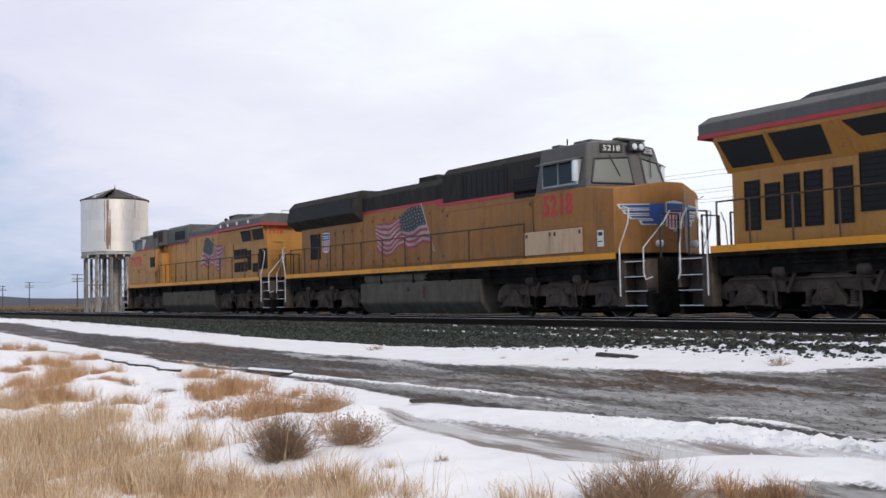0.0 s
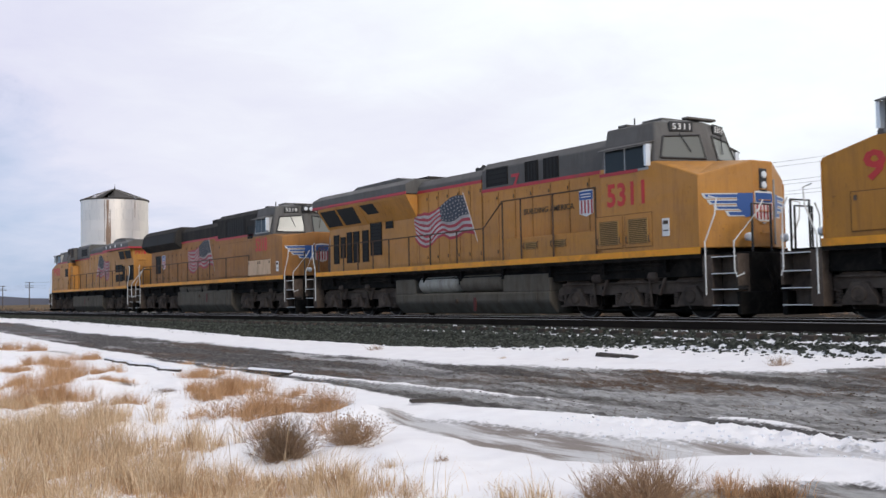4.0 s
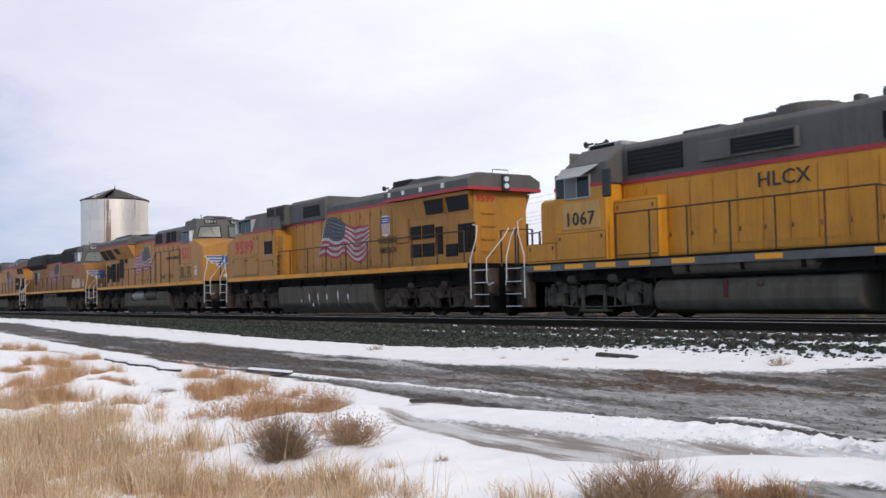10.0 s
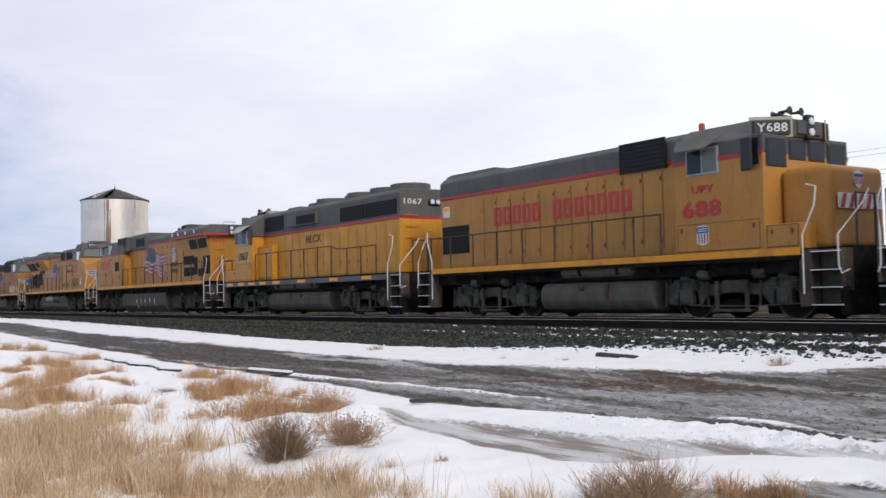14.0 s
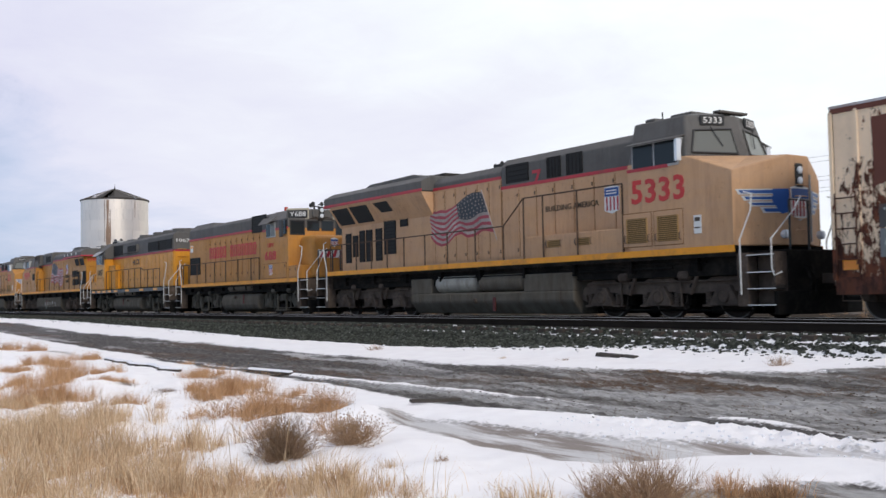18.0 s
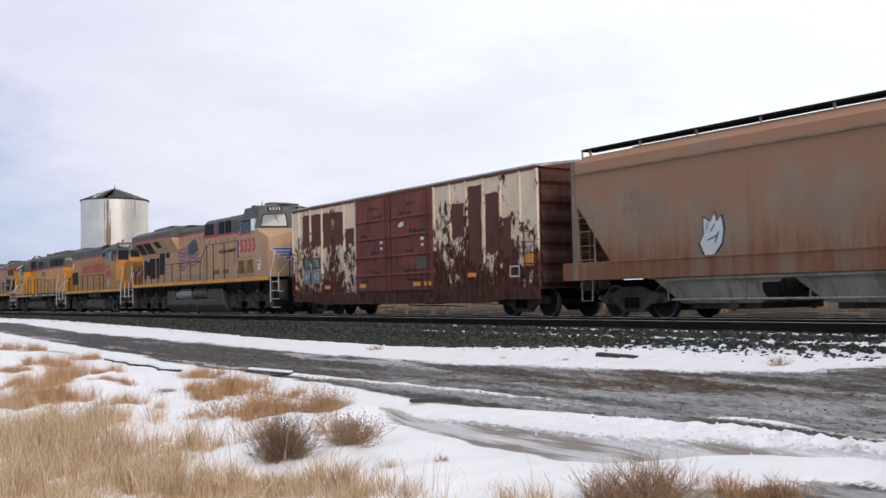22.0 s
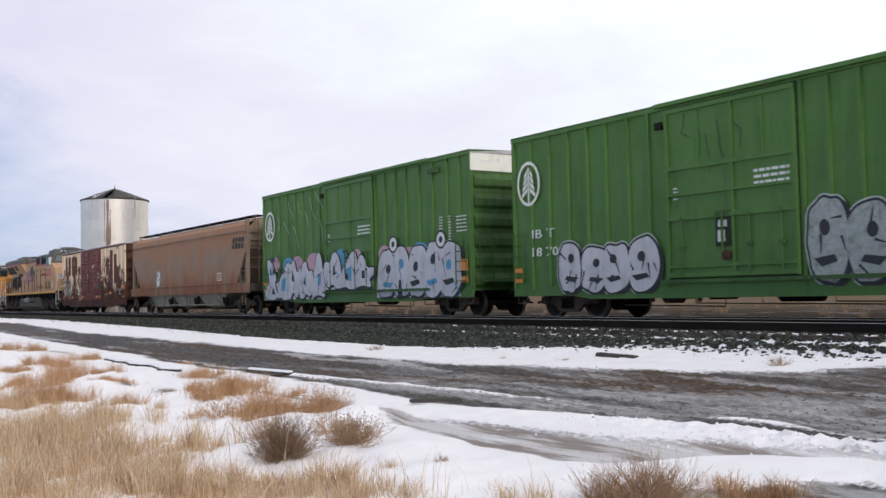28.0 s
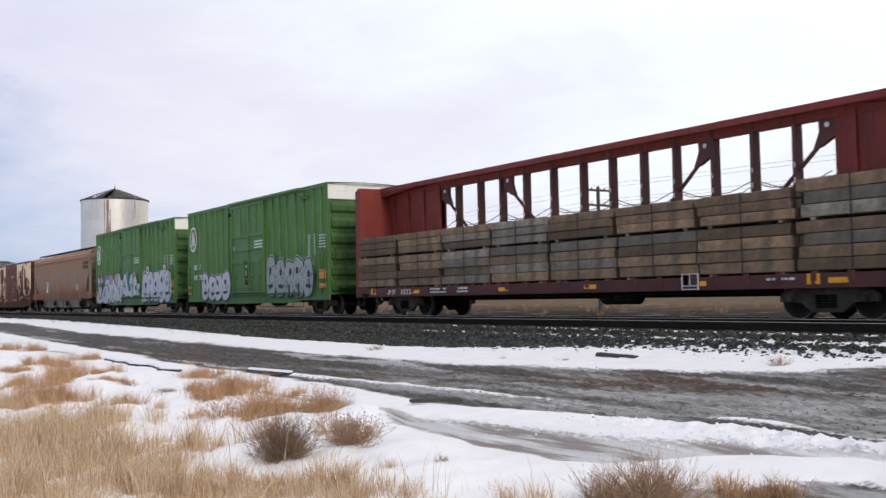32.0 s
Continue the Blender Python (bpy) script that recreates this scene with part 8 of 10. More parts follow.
def green_boxcar(s0, number, seed, label, ink="white", proud=0.012):
    car = root("boxcar", label, "boxcar", "train")
    L, w, z0, z1 = 15.4, 1.55, 0.70, 4.98
    h = L / 2
    part("box_core", Build().box(-h + 0.05, h - 0.05, -w + 0.07, w - 0.07, z0 + 0.1, z1), MAT["green"], car)
    ribs = [-7.64, -6.89, -6.12, -5.34, -4.59, -3.88, -3.1, -2.38, -1.85]
    ribs2 = [1.92, 2.55, 3.26, 3.94, 4.77, 5.56, 6.38, 7.05, 7.64]
    for s in (-1, 1):
        for row in (ribs, ribs2):
            for a, c in zip(row[:-1], row[1:]):
                part("side_panel", Build().box(a + 0.05, c - 0.05, s * (w - 0.075), s * (w - 0.038), z0 + 0.1, z1 - 0.06), MAT["green"], car)
            for a in row:
                part("side_post", Build().prism([(a - 0.065, s * (w - 0.07)), (a - 0.045, s * (w + 0.02)), (a + 0.045, s * (w + 0.02)), (a + 0.065, s * (w - 0.07))], z0 + 0.02, z1 - 0.04, "z"), MAT["green"], car)
        o = [(-h, 0.60), (-h, z0 + 0.14), (h, z0 + 0.14), (h, 0.60), (h - 2.4, 0.60), (h - 3.2, 0.50), (-h + 3.2, 0.50), (-h + 2.4, 0.60)]
        part("side_sill", Build().prism(o, s * (w - 0.06), s * (w + 0.005), "y"), MAT["green"], car)
        part("top_plate", Build().box(-h, h, s * (w - 0.05), s * (w + 0.028), z1 - 0.07, z1 + 0.03), MAT["green"], car)
        part("door_track", Build().box(-2.04, 5.5, s * (w + 0.02), s * (w + 0.14), z1 - 0.02, z1 + 0.07), MAT["green"], car)
        part("lower_track", Build().box(-2.0, 5.4, s * (w + 0.0), s * (w + 0.10), 0.84, 0.92), MAT["green_dark"], car)
        # sliding door with frames and cross bars
        # dark rim drawn for the shadow and dirt lines round the door
        part("door_gap", Build().box(-1.80, 1.88, s * (w - 0.012), s * (w + 0.022), 0.92, z1 - 0.07), MAT["door_dirt_shade"], car)
        d = part("sliding_door", Build().box(-1.75, 1.83, s * (w - 0.01), s * (w + 0.05), 0.95, z1 - 0.10), MAT["green"], car, "green sliding door with raised bars", bevel=0.01)
        for x in (-1.72, 0.18, 1.80):
            part("door_stile", Build().box(x - 0.04, x + 0.04, s * (w + 0.045), s * (w + 0.10), 0.95, z1 - 0.12), MAT["green"], d)
        for x in (-0.78, 1.0):
            part("door_stile", Build().box(x - 0.025, x + 0.025, s * (w + 0.045), s * (w + 0.08), 3.5, z1 - 0.12), MAT["green"], d)
        for z, t in ((1.02, 0.05), (1.22, 0.04), (2.32, 0.05), (2.86, 0.03), (3.48, 0.05), (z1 - 0.16, 0.05)):
            part("door_bar", Build().box(-1.75, 1.83, s * (w + 0.045), s * (w + 0.105), z - t, z + t), MAT["green"], d)
        part("door_lever", Build().tube([(-0.10, s * (w + 0.13), 2.36), (-0.10, s * (w + 0.13), 1.50)], 0.03, 6).box(-0.3, 0.1, s * (w + 0.05), s * (w + 0.12), 2.30, 2.40), MAT["green_dark"], d)
        part("handle", Build().lathe([(0.10, s * (w + 0.06)), (0.12, s * (w + 0.14)), (0.04, s * (w + 0.16))], (0.0, 0, 1.42), "y", 12), MAT["dark_end"], d)
        for x in (-1.30, 0.62, 1.45):
            rod = part("lock_rod", Build().tube([(x, s * (w + 0.12), 1.0), (x, s * (w + 0.12), 2.35)], 0.020, 6), MAT["green_dark"], d)
            part("rod_guide", Build().box(x - 0.06, x + 0.06, s * (w + 0.05), s * (w + 0.135), 1.60, 1.68), MAT["green_dark"], rod)
        part("lever_plate", Build().box(-0.32, 0.10, s * (w + 0.05), s * (w + 0.075), 1.62, 2.26), MAT["door_dirt_shade"], d)
        part("notice_plate", Build().box(-0.26, -0.06, s * (w + 0.076), s * (w + 0.084), 1.72, 1.98).box(-0.24, 0.0, s * (w + 0.076), s * (w + 0.084), 2.05, 2.20), MAT["white"], d)
        part("door_stop", Build().box(-2.05, -1.85, s * (w + 0.02), s * (w + 0.12), 4.45, 4.62), MAT["under"], car)
        part("door_stop", Build().box(5.45, 6.0, s * (w + 0.0), s * (w + 0.10), 4.55, 4.70), MAT["green_dark"], car)
        for x, z, ww, hh in ((6.95, 1.40, 0.55, 0.36), (6.95, 1.06, 0.55, 0.17), (-7.62, 1.25, 0.36, 0.13), (-7.62, 0.98, 0.36, 0.13), (3.4, 1.0, 0.45, 0.12), (5.0, 1.0, 0.45, 0.12), (-5.3, 1.0, 0.36, 0.12), (-3.9, 1.0, 0.36, 0.12)):
            reflector(car, x, z, w + 0.022, ww, hh, s)
        car_ladder(car, 6.95, 7.5, s * (w + 0.08), 1.1, 2.3, 5, "green_dark")
        car_ladder(car, -7.6, -7.2, s * (w + 0.08), 1.1, 2.3, 5, "green_dark")
    tree_logo(car, -6.95, 3.70, w + 0.012)
    bars(car, 0.75, 3.15, 0.9, 3, w + 0.048, "white", 0.06, 0.13, seed)
    bars(car, 6.0, 3.10, 0.18, 10, w + 0.02, "white", 0.03, 0.09, seed + 1)
    bars(car, 6.5, 3.10, 0.14, 9, w + 0.02, "white", 0.03, 0.09, seed + 2)
    bars(car, 6.95, 3.05, 0.55, 5, w + 0.02, "white", 0.035, 0.11, seed + 3)
    bars(car, 6.1, 2.05, 0.35, 4, w + 0.02, "white", 0.03, 0.085, seed + 4)
    bars(car, -1.55, 3.0, 0.15, 4, w + 0.05, "white", 0.03, 0.08, seed + 5)
    sq = part("notice_board", Build().box(6.0, 6.55, -w - 0.026, -w + 0.0, 1.38, 1.72), MAT["black"], car)
    part("notice_frame", Build().box(6.03, 6.52, -w - 0.031, -w - 0.025, 1.68, 1.70).box(6.03, 6.52, -w - 0.031, -w - 0.025, 1.40, 1.42).box(6.26, 6.29, -w - 0.031, -w - 0.025, 1.42, 1.68)
         .box(6.03, 6.05, -w - 0.031, -w - 0.025, 1.42, 1.68).box(6.50, 6.52, -w - 0.031, -w - 0.025, 1.42, 1.68), MAT["white"], sq)
    wording("lettering", "IB T", 0.34, -6.85, -w - proud, 2.18, MAT[ink], car, -1, 0.95)
    wording("lettering", number, 0.34, -6.85, -w - proud, 1.68, MAT[ink], car, -1, 1.35)
    for d in (-1, 1):
        corrugated_end(car, d * h, d, z0 + 0.1, 4.40, w, 6, MAT["green_dark"])
        part("end_band", Build().box(d * h - d * 0.06, d * (h + 0.012), -w, w, 4.42, z1), MAT["cream_band"], car, "cream band along the top of the end")
        part("end_cap", Build().prism([(-w, z1 - 0.01), (0, z1 + 0.12), (w, z1 - 0.01)], d * h - 0.04, d * h + 0.04, "x"), MAT["galv"], car)
        e = Build()
        for y0, y1, z in ((-1.2, -0.75, 4.7), (0.55, 0.95, 4.68), (0.1, 0.55, 3.7), (0.0, 0.6, 3.0), (0.1, 0.7, 2.5)):
            e.box(d * (h + 0.1), d * (h + 0.105), y0, y1, z, z + 0.05) if z < 4.4 else e.box(d * (h + 0.012), d * (h + 0.018), y0, y1, z, z + 0.05)
        part("end_print", e, MAT["white"], car)
        car_ladder(car, -1.35, -0.85, d * (h + 0.14), 1.1, 2.5, 5, "green_dark", "end")
        part("brake_wheel", Build().lathe([(0.26, 0.0), (0.28, 0.02), (0.26, 0.04)], (d * (h + 0.2), 0.7, 2.0), "x", 18), MAT["green_dark"], car)
        part("end_platform", Build().box(d * h, d * (h + 0.35), -1.2, 1.2, 1.05, 1.10), MAT["green_dark"], car)
        part("brake_housing", Build().box(d * h, d * (h + 0.16), 0.35, 1.05, 1.4, 2.3), MAT["green_dark"], car, bevel=0.03)
    gable_roof(car, -h, h, w, z1 + 0.02, 0.10, "green_dark")
    boxcar_base(car, L, (-6.0, 6.0), z0)
    MOVERS.append((car, s0, 0))
    return car


def covered_hopper():
    car = root("covered_hopper", "rusty grey covered hopper with sloped ends and roof walkway", "hopper car", "train")
    h, w = 8.45, 1.50
    # side shells: sheet with sloped lower corners, leaning eave above
    for s in (-1, 1):
        o = [(-h, 3.80), (h, 3.80), (h, 3.05), (h - 1.15, 1.45), (-h + 1.30, 1.45), (-h, 3.05)]
        part("side_sheet", Build().prism(o, s * (w - 0.05), s * w, "y"), MAT["hopper"], car)
        e = Build().add([(-h, s * (w + 0.02), 3.74), (h, s * (w + 0.02), 3.74), (h, s * (w - 0.02), 4.02), (-h, s * (w - 0.02), 4.02), (h, s * 1.05, 4.26), (-h, s * 1.05, 4.26),
                         (-h, s * (w - 0.06), 3.74), (h, s * (w - 0.06), 3.74)],
                        [(0, 1, 2, 3), (3, 2, 4, 5), (0, 6, 7, 1)])
        part("eave", e, MAT["hopper"], car)
        part("eave_lip", Build().box(-h, h, s * (w - 0.01), s * (w + 0.05), 3.72, 3.77), MAT["hopper_grey"], car)
        part("side_sill", Build().box(-h - 0.5, h + 0.1, s * (w - 0.10), s * (w + 0.012), 0.98, 1.44), MAT["hopper"], car, bevel=0.01)
        part("sill_ledge", Build().box(-h + 1.2, h - 1.1, s * (w - 0.02), s * (w + 0.035), 1.40, 1.455), MAT["hopper"], car, bevel=0.008)
        for x in (-5.6, -2.8, 0.0, 2.8, 5.6):
            part("weld_seam", Build().box(x - 0.012, x + 0.012, s * (w - 0.002), s * (w + 0.006), 1.45, 3.72), MAT["hopper"], car)
        for d in (-1, 1):
            part("corner_post", Build().box(d * h - 0.09, d * h + 0.09, s * (w - 0.12), s * (w + 0.02), 0.98, 4.26 if d > 0 else 4.1), MAT["hopper_grey"], car, bevel=0.01)
            car_ladder(car, d * (h - 0.75), d * (h - 0.12), s * (w + 0.0), 1.5, 2.2 if d > 0 else 2.6, 4, "hopper_grey")
            stirrup(car, d * (h - 0.4), s, 0.45, 0.98, 1.48, "hopper_grey")
        part("pipe", Build().tube([(-5.4, s * 1.42, 0.90), (-4.9, s * 1.44, 0.93), (4.6, s * 1.44, 0.93), (5.3, s * 1.42, 0.62)], 0.035, 6), MAT["bay"], car)
        part("pipe", Build().tube([(-5.2, s * 1.40, 0.46), (5.0, s * 1.40, 0.46)], 0.03, 6), MAT["bay"], car)
    # inner body with end slopes
    o = [(-h + 0.08, 3.9), (h - 0.08, 3.9), (h - 0.08, 3.10), (h - 1.35, 1.45), (5.9, 0.95), (-5.9, 0.95), (-h + 1.45, 1.45), (-h + 0.08, 3.10)]
    part("hopper_body", Build().prism(o, -w + 0.06, w - 0.06, "y"), MAT["hopper_grey"], car)
    for c in (-3.9, 0.0, 3.9):
        bay = Build().add([(c - 1.93, -1.40, 0.99), (c + 1.93, -1.40, 0.99), (c + 1.93, 1.40, 0.99), (c - 1.93, 1.40, 0.99), (c - 1.15, -1.22, 0.36), (c + 1.15, -1.22, 0.36), (c + 1.15, 1.22, 0.36), (c - 1.15, 1.22, 0.36)],
                          [(0, 1, 2, 3), (4, 7, 6, 5), (0, 4, 5, 1), (1, 5, 6, 2), (2, 6, 7, 3), (3, 7, 4, 0)])
        b = part("discharge_bay", bay, MAT["bay"], car, bevel=0.02)
        part("outlet_gate", Build().box(c - 1.0, c + 1.0, -1.1, 1.1, 0.24, 0.37), MAT["truck"], b, bevel=0.02)
        for s in (-1, 1):
            part("gate_shaft", Build().lathe([(0.05, s * 1.0), (0.05, s * 1.38), (0.11, s * 1.38), (0.11, s * 1.42)], (c + 0.5, 0, 0.30), "y", 10), MAT["truck"], b)
            # near-black disc stands for the shaded opening between two bays
            part("access_hole", Build().lathe([(0.30, s * 1.30), (0.30, s * 1.345), (0.25, s * 1.35)], (c + 1.55, 0, 0.74), "y", 18), MAT["under"], b)
            part("pipe_hanger", Build().tube([(c - 1.4, s * 1.40, 1.0), (c - 1.4, s * 1.42, 0.42)], 0.018, 5), MAT["hopper_grey"], b)
            part("pipe_hanger", Build().tube([(c + 0.9, s * 1.40, 1.0), (c + 0.9, s * 1.42, 0.42)], 0.018, 5), MAT["hopper_grey"], b)
    # roof with hatch coaming and running boards
    part("roof", Build().prism([(-1.06, 4.24), (-0.5, 4.33), (0.5, 4.33), (1.06, 4.24)], -h, h, "x"), MAT["hopper_grey"], car)
    part("hatch_coaming", Build().box(-h + 1.0, h - 1.0, -0.32, 0.32, 4.30, 4.44), MAT["hopper_grey"], car)
    for s in (-1, 1):
        part("running_board", Build().box(-h - 0.12, h + 0.12, s * 0.62, s * 1.10, 4.40, 4.45), MAT["under"], car, "dark grating walkway along the roof")
        for k in range(10):
            x = -h + 0.2 + k * (2 * h - 0.4) / 9
            part("board_bracket", Build().tube([(x, s * 1.06, 4.22), (x, s * 1.08, 4.41)], 0.03, 6), MAT["hopper_grey"], car)
        for d in (-1, 1):
            part("walkway_stanchion", Build().tube([(d * (h + 0.1), s * 1.08, 4.10), (d * (h + 0.1), s * 1.08, 4.44)], 0.025, 6), MAT["hopper_grey"], car)
    for d in (-1, 1):
        o = [(d * h, 3.95), (d * h, 3.10), (d * (h - 1.3), 1.45), (d * (h - 1.42), 1.45), (d * (h - 0.1), 3.15), (d * (h - 0.1), 3.95)]
        es = part("end_slope", Build().prism(o, -w + 0.07, w - 0.07, "y"), MAT["hopper_grey"], car)
        for k, (x, z) in enumerate(((h + 0.01, 3.7), (h + 0.01, 3.35), (h - 0.10, 2.98), (h - 0.42, 2.56), (h - 0.76, 2.12))):
            part("end_stiffener", Build().box(d * (x - 0.05), d * (x + 0.07), -w + 0.1, w - 0.1, z - 0.04, z + 0.04), MAT["hopper_grey"], es)
        part("end_sheet", Build().prism([(-w + 0.02, 3.78), (-1.05, 4.26), (1.05, 4.26), (w - 0.02, 3.78)], d * h - 0.03, d * h + 0.03, "x"), MAT["hopper_grey"], car)
        part("end_platform", Build().box(d * (h - 1.2), d * (h + 0.5), -1.35, 1.35, 1.05, 1.40), MAT["truck"], car)
        car_ladder(car, -1.1, -0.6, d * (h + 0.45), 1.4, 4.0, 8, "hopper_grey", "end")
        part("brake_valve", Build().box(d * (h - 0.2), d * (h + 0.25), 0.2, 0.8, 1.4, 2.0), MAT["truck"], car, bevel=0.04)
        coupler(car, d * (h + 0.45), d)
    for x in (-6.85, 7.0):
        freight_truck(car, x)
    part("centre_sill", Build().box(-h, h, -0.3, 0.3, 0.62, 0.98), MAT["under"], car)
    # markings
    block_word(car, "block_lettering", 4, 6.68, 8.12, 2.98, 3.48, -w, MAT["logo_dark"], -1, 0.30, (), 0.34)
    wording("lettering", "GPFX", 0.26, -6.6, -w, 2.95, MAT["hopper_grey"], car, -1, 0.75)
    wording("lettering", "11074", 0.26, -6.6, -w, 2.58, MAT["hopper_grey"], car, -1, 0.75)
    sq = Build()
    for x0, x1, za, zb in ((4.85, 5.4, 1.58, 1.61), (4.85, 5.4, 1.92, 1.95), (4.85, 4.88, 1.6, 1.93), (5.37, 5.4, 1.6, 1.93), (5.11, 5.14, 1.6, 1.93), (4.88, 5.37, 1.70, 1.72)):
        sq.box(x0, x1, -w - 0.01, -w + 0.001, za, zb)
    part("notice_frame", sq, MAT["white"], car)
    g, k = Build(), Build()
    fx, fz = -3.85, 1.88
    paw = [(-0.18, -0.48), (0.08, -0.40), (0.28, -0.18), (0.34, 0.12), (0.28, 0.42), (0.16, 0.30), (0.10, 0.50), (-0.04, 0.30), (-0.22, 0.42), (-0.22, 0.06), (-0.34, -0.16)]
    flat_shape(k, [(fx + a * 1.16, fz + c * 1.12) for a, c in paw], -w - 0.006)
    flat_shape(g, [(fx + a, fz + c) for a, c in paw], -w - 0.009)
    bs = root_part("spray_painting", car)
    part("outline", k, MAT["tag_black"], bs)
    part("white_fill", g, MAT["white"], bs)
    ln = Build()
    for a, c, e, f2 in ((-0.12, -0.1, 0.16, 0.0), (-0.02, 0.1, 0.1, 0.26), (-0.14, 0.12, -0.1, 0.3), (0.1, -0.16, 0.2, 0.08)):
        ln.tube([(fx + a, -w - 0.010, fz + c), (fx + e, -w - 0.010, fz + f2)], 0.012, 5)
    part("inner_lines", ln, MAT["tag_black"], bs)
    MOVERS.append((car, 110.93, 0))


TIE_MESH = {}


def tie_bundle(x0, z0, courses, high, s, s0, seed, pack):
    """A strapped bundle of old crossties lying lengthwise; rides on the car as a thing of its own."""
    rnd = random.Random(seed)
    L = 2.60
    ob = root("timber_bundle", "strapped bundle of weathered wooden railway ties on flatcar", "timber bundle", "timber load")
    t = high / courses
    for c in range(courses):
        for r in range(5):
            shift, dy = rnd.choice((0, 1, 2, 3)), 0.244
            key = (round(t, 3), shift)
            if key not in TIE_MESH:
                q = random.Random(hash(key) % 1000)
                b = Build()
                j = [q.uniform(-0.012, 0.012) for _ in range(8)]
                l0, l1 = -L / 2 + 0.02 + q.uniform(0, 0.05), L / 2 - 0.02 - q.uniform(0, 0.05)
                hy, hz = 0.117, t / 2 - 0.006
                cs = [(-hy + 0.015, -hz), (hy - 0.015, -hz), (hy, -hz + 0.015), (hy, hz - 0.015), (hy - 0.015, hz), (-hy + 0.015, hz), (-hy, hz - 0.015), (-hy, -hz + 0.015)]
                xs = [l0, l0 + 0.8, l1 - 0.8, l1]
                vs = [(x, y + (j[i] if 0 < k < 3 else 0) * 0.5, z + j[(k + 2 * i) % 8] * 0.25) for k, x in enumerate(xs) for i, (y, z) in enumerate(cs)]
                fs = [(k * 8 + i, (k + 1) * 8 + i, (k + 1) * 8 + (i + 1) % 8, k * 8 + (i + 1) % 8) for k in range(3) for i in range(8)]
                fs += [tuple(range(8)), tuple(range(24, 32))[::-1]]
                b.add(vs, [f[::-1] for f in fs])
                TIE_MESH[key] = [b.mesh("tie", MAT["wood"]), b.mesh("tie", MAT["wood_grey"])]
            grey = 1 if rnd.random() < pack else 0
            o = new("tie", TIE_MESH[key][grey])
            o.parent = ob
            o.matrix_basis = pose(rnd.uniform(-0.09, 0.09), s * (0.22 + (r + 0.5) * dy) + s * rnd.uniform(-0.035, 0.012), t * (c + 0.5), rnd.uniform(-1.5, 1.5), rnd.uniform(-0.25, 0.25), rnd.uniform(-0.5, 0.5))
    for dx in (-0.05,):
        st = Build()
        yo = s * (0.22 + 5 * 0.244 + 0.012)
        st.box(dx - 0.016, dx + 0.016, yo, yo + s * 0.008, 0.0, high).box(dx - 0.016, dx + 0.016, s * 0.22, yo, high + 0.004, high + 0.010)
        part("steel_strap", st, MAT["tag_black"], ob)
    for dx in (-0.95, 0.95):
        part("spacer", Build().box(dx - 0.06, dx + 0.06, s * 0.25, s * 1.40, -0.06, 0.002), MAT["wood_grey"], ob)
    MOVERS.append((ob, s0 + x0, 0, z0))


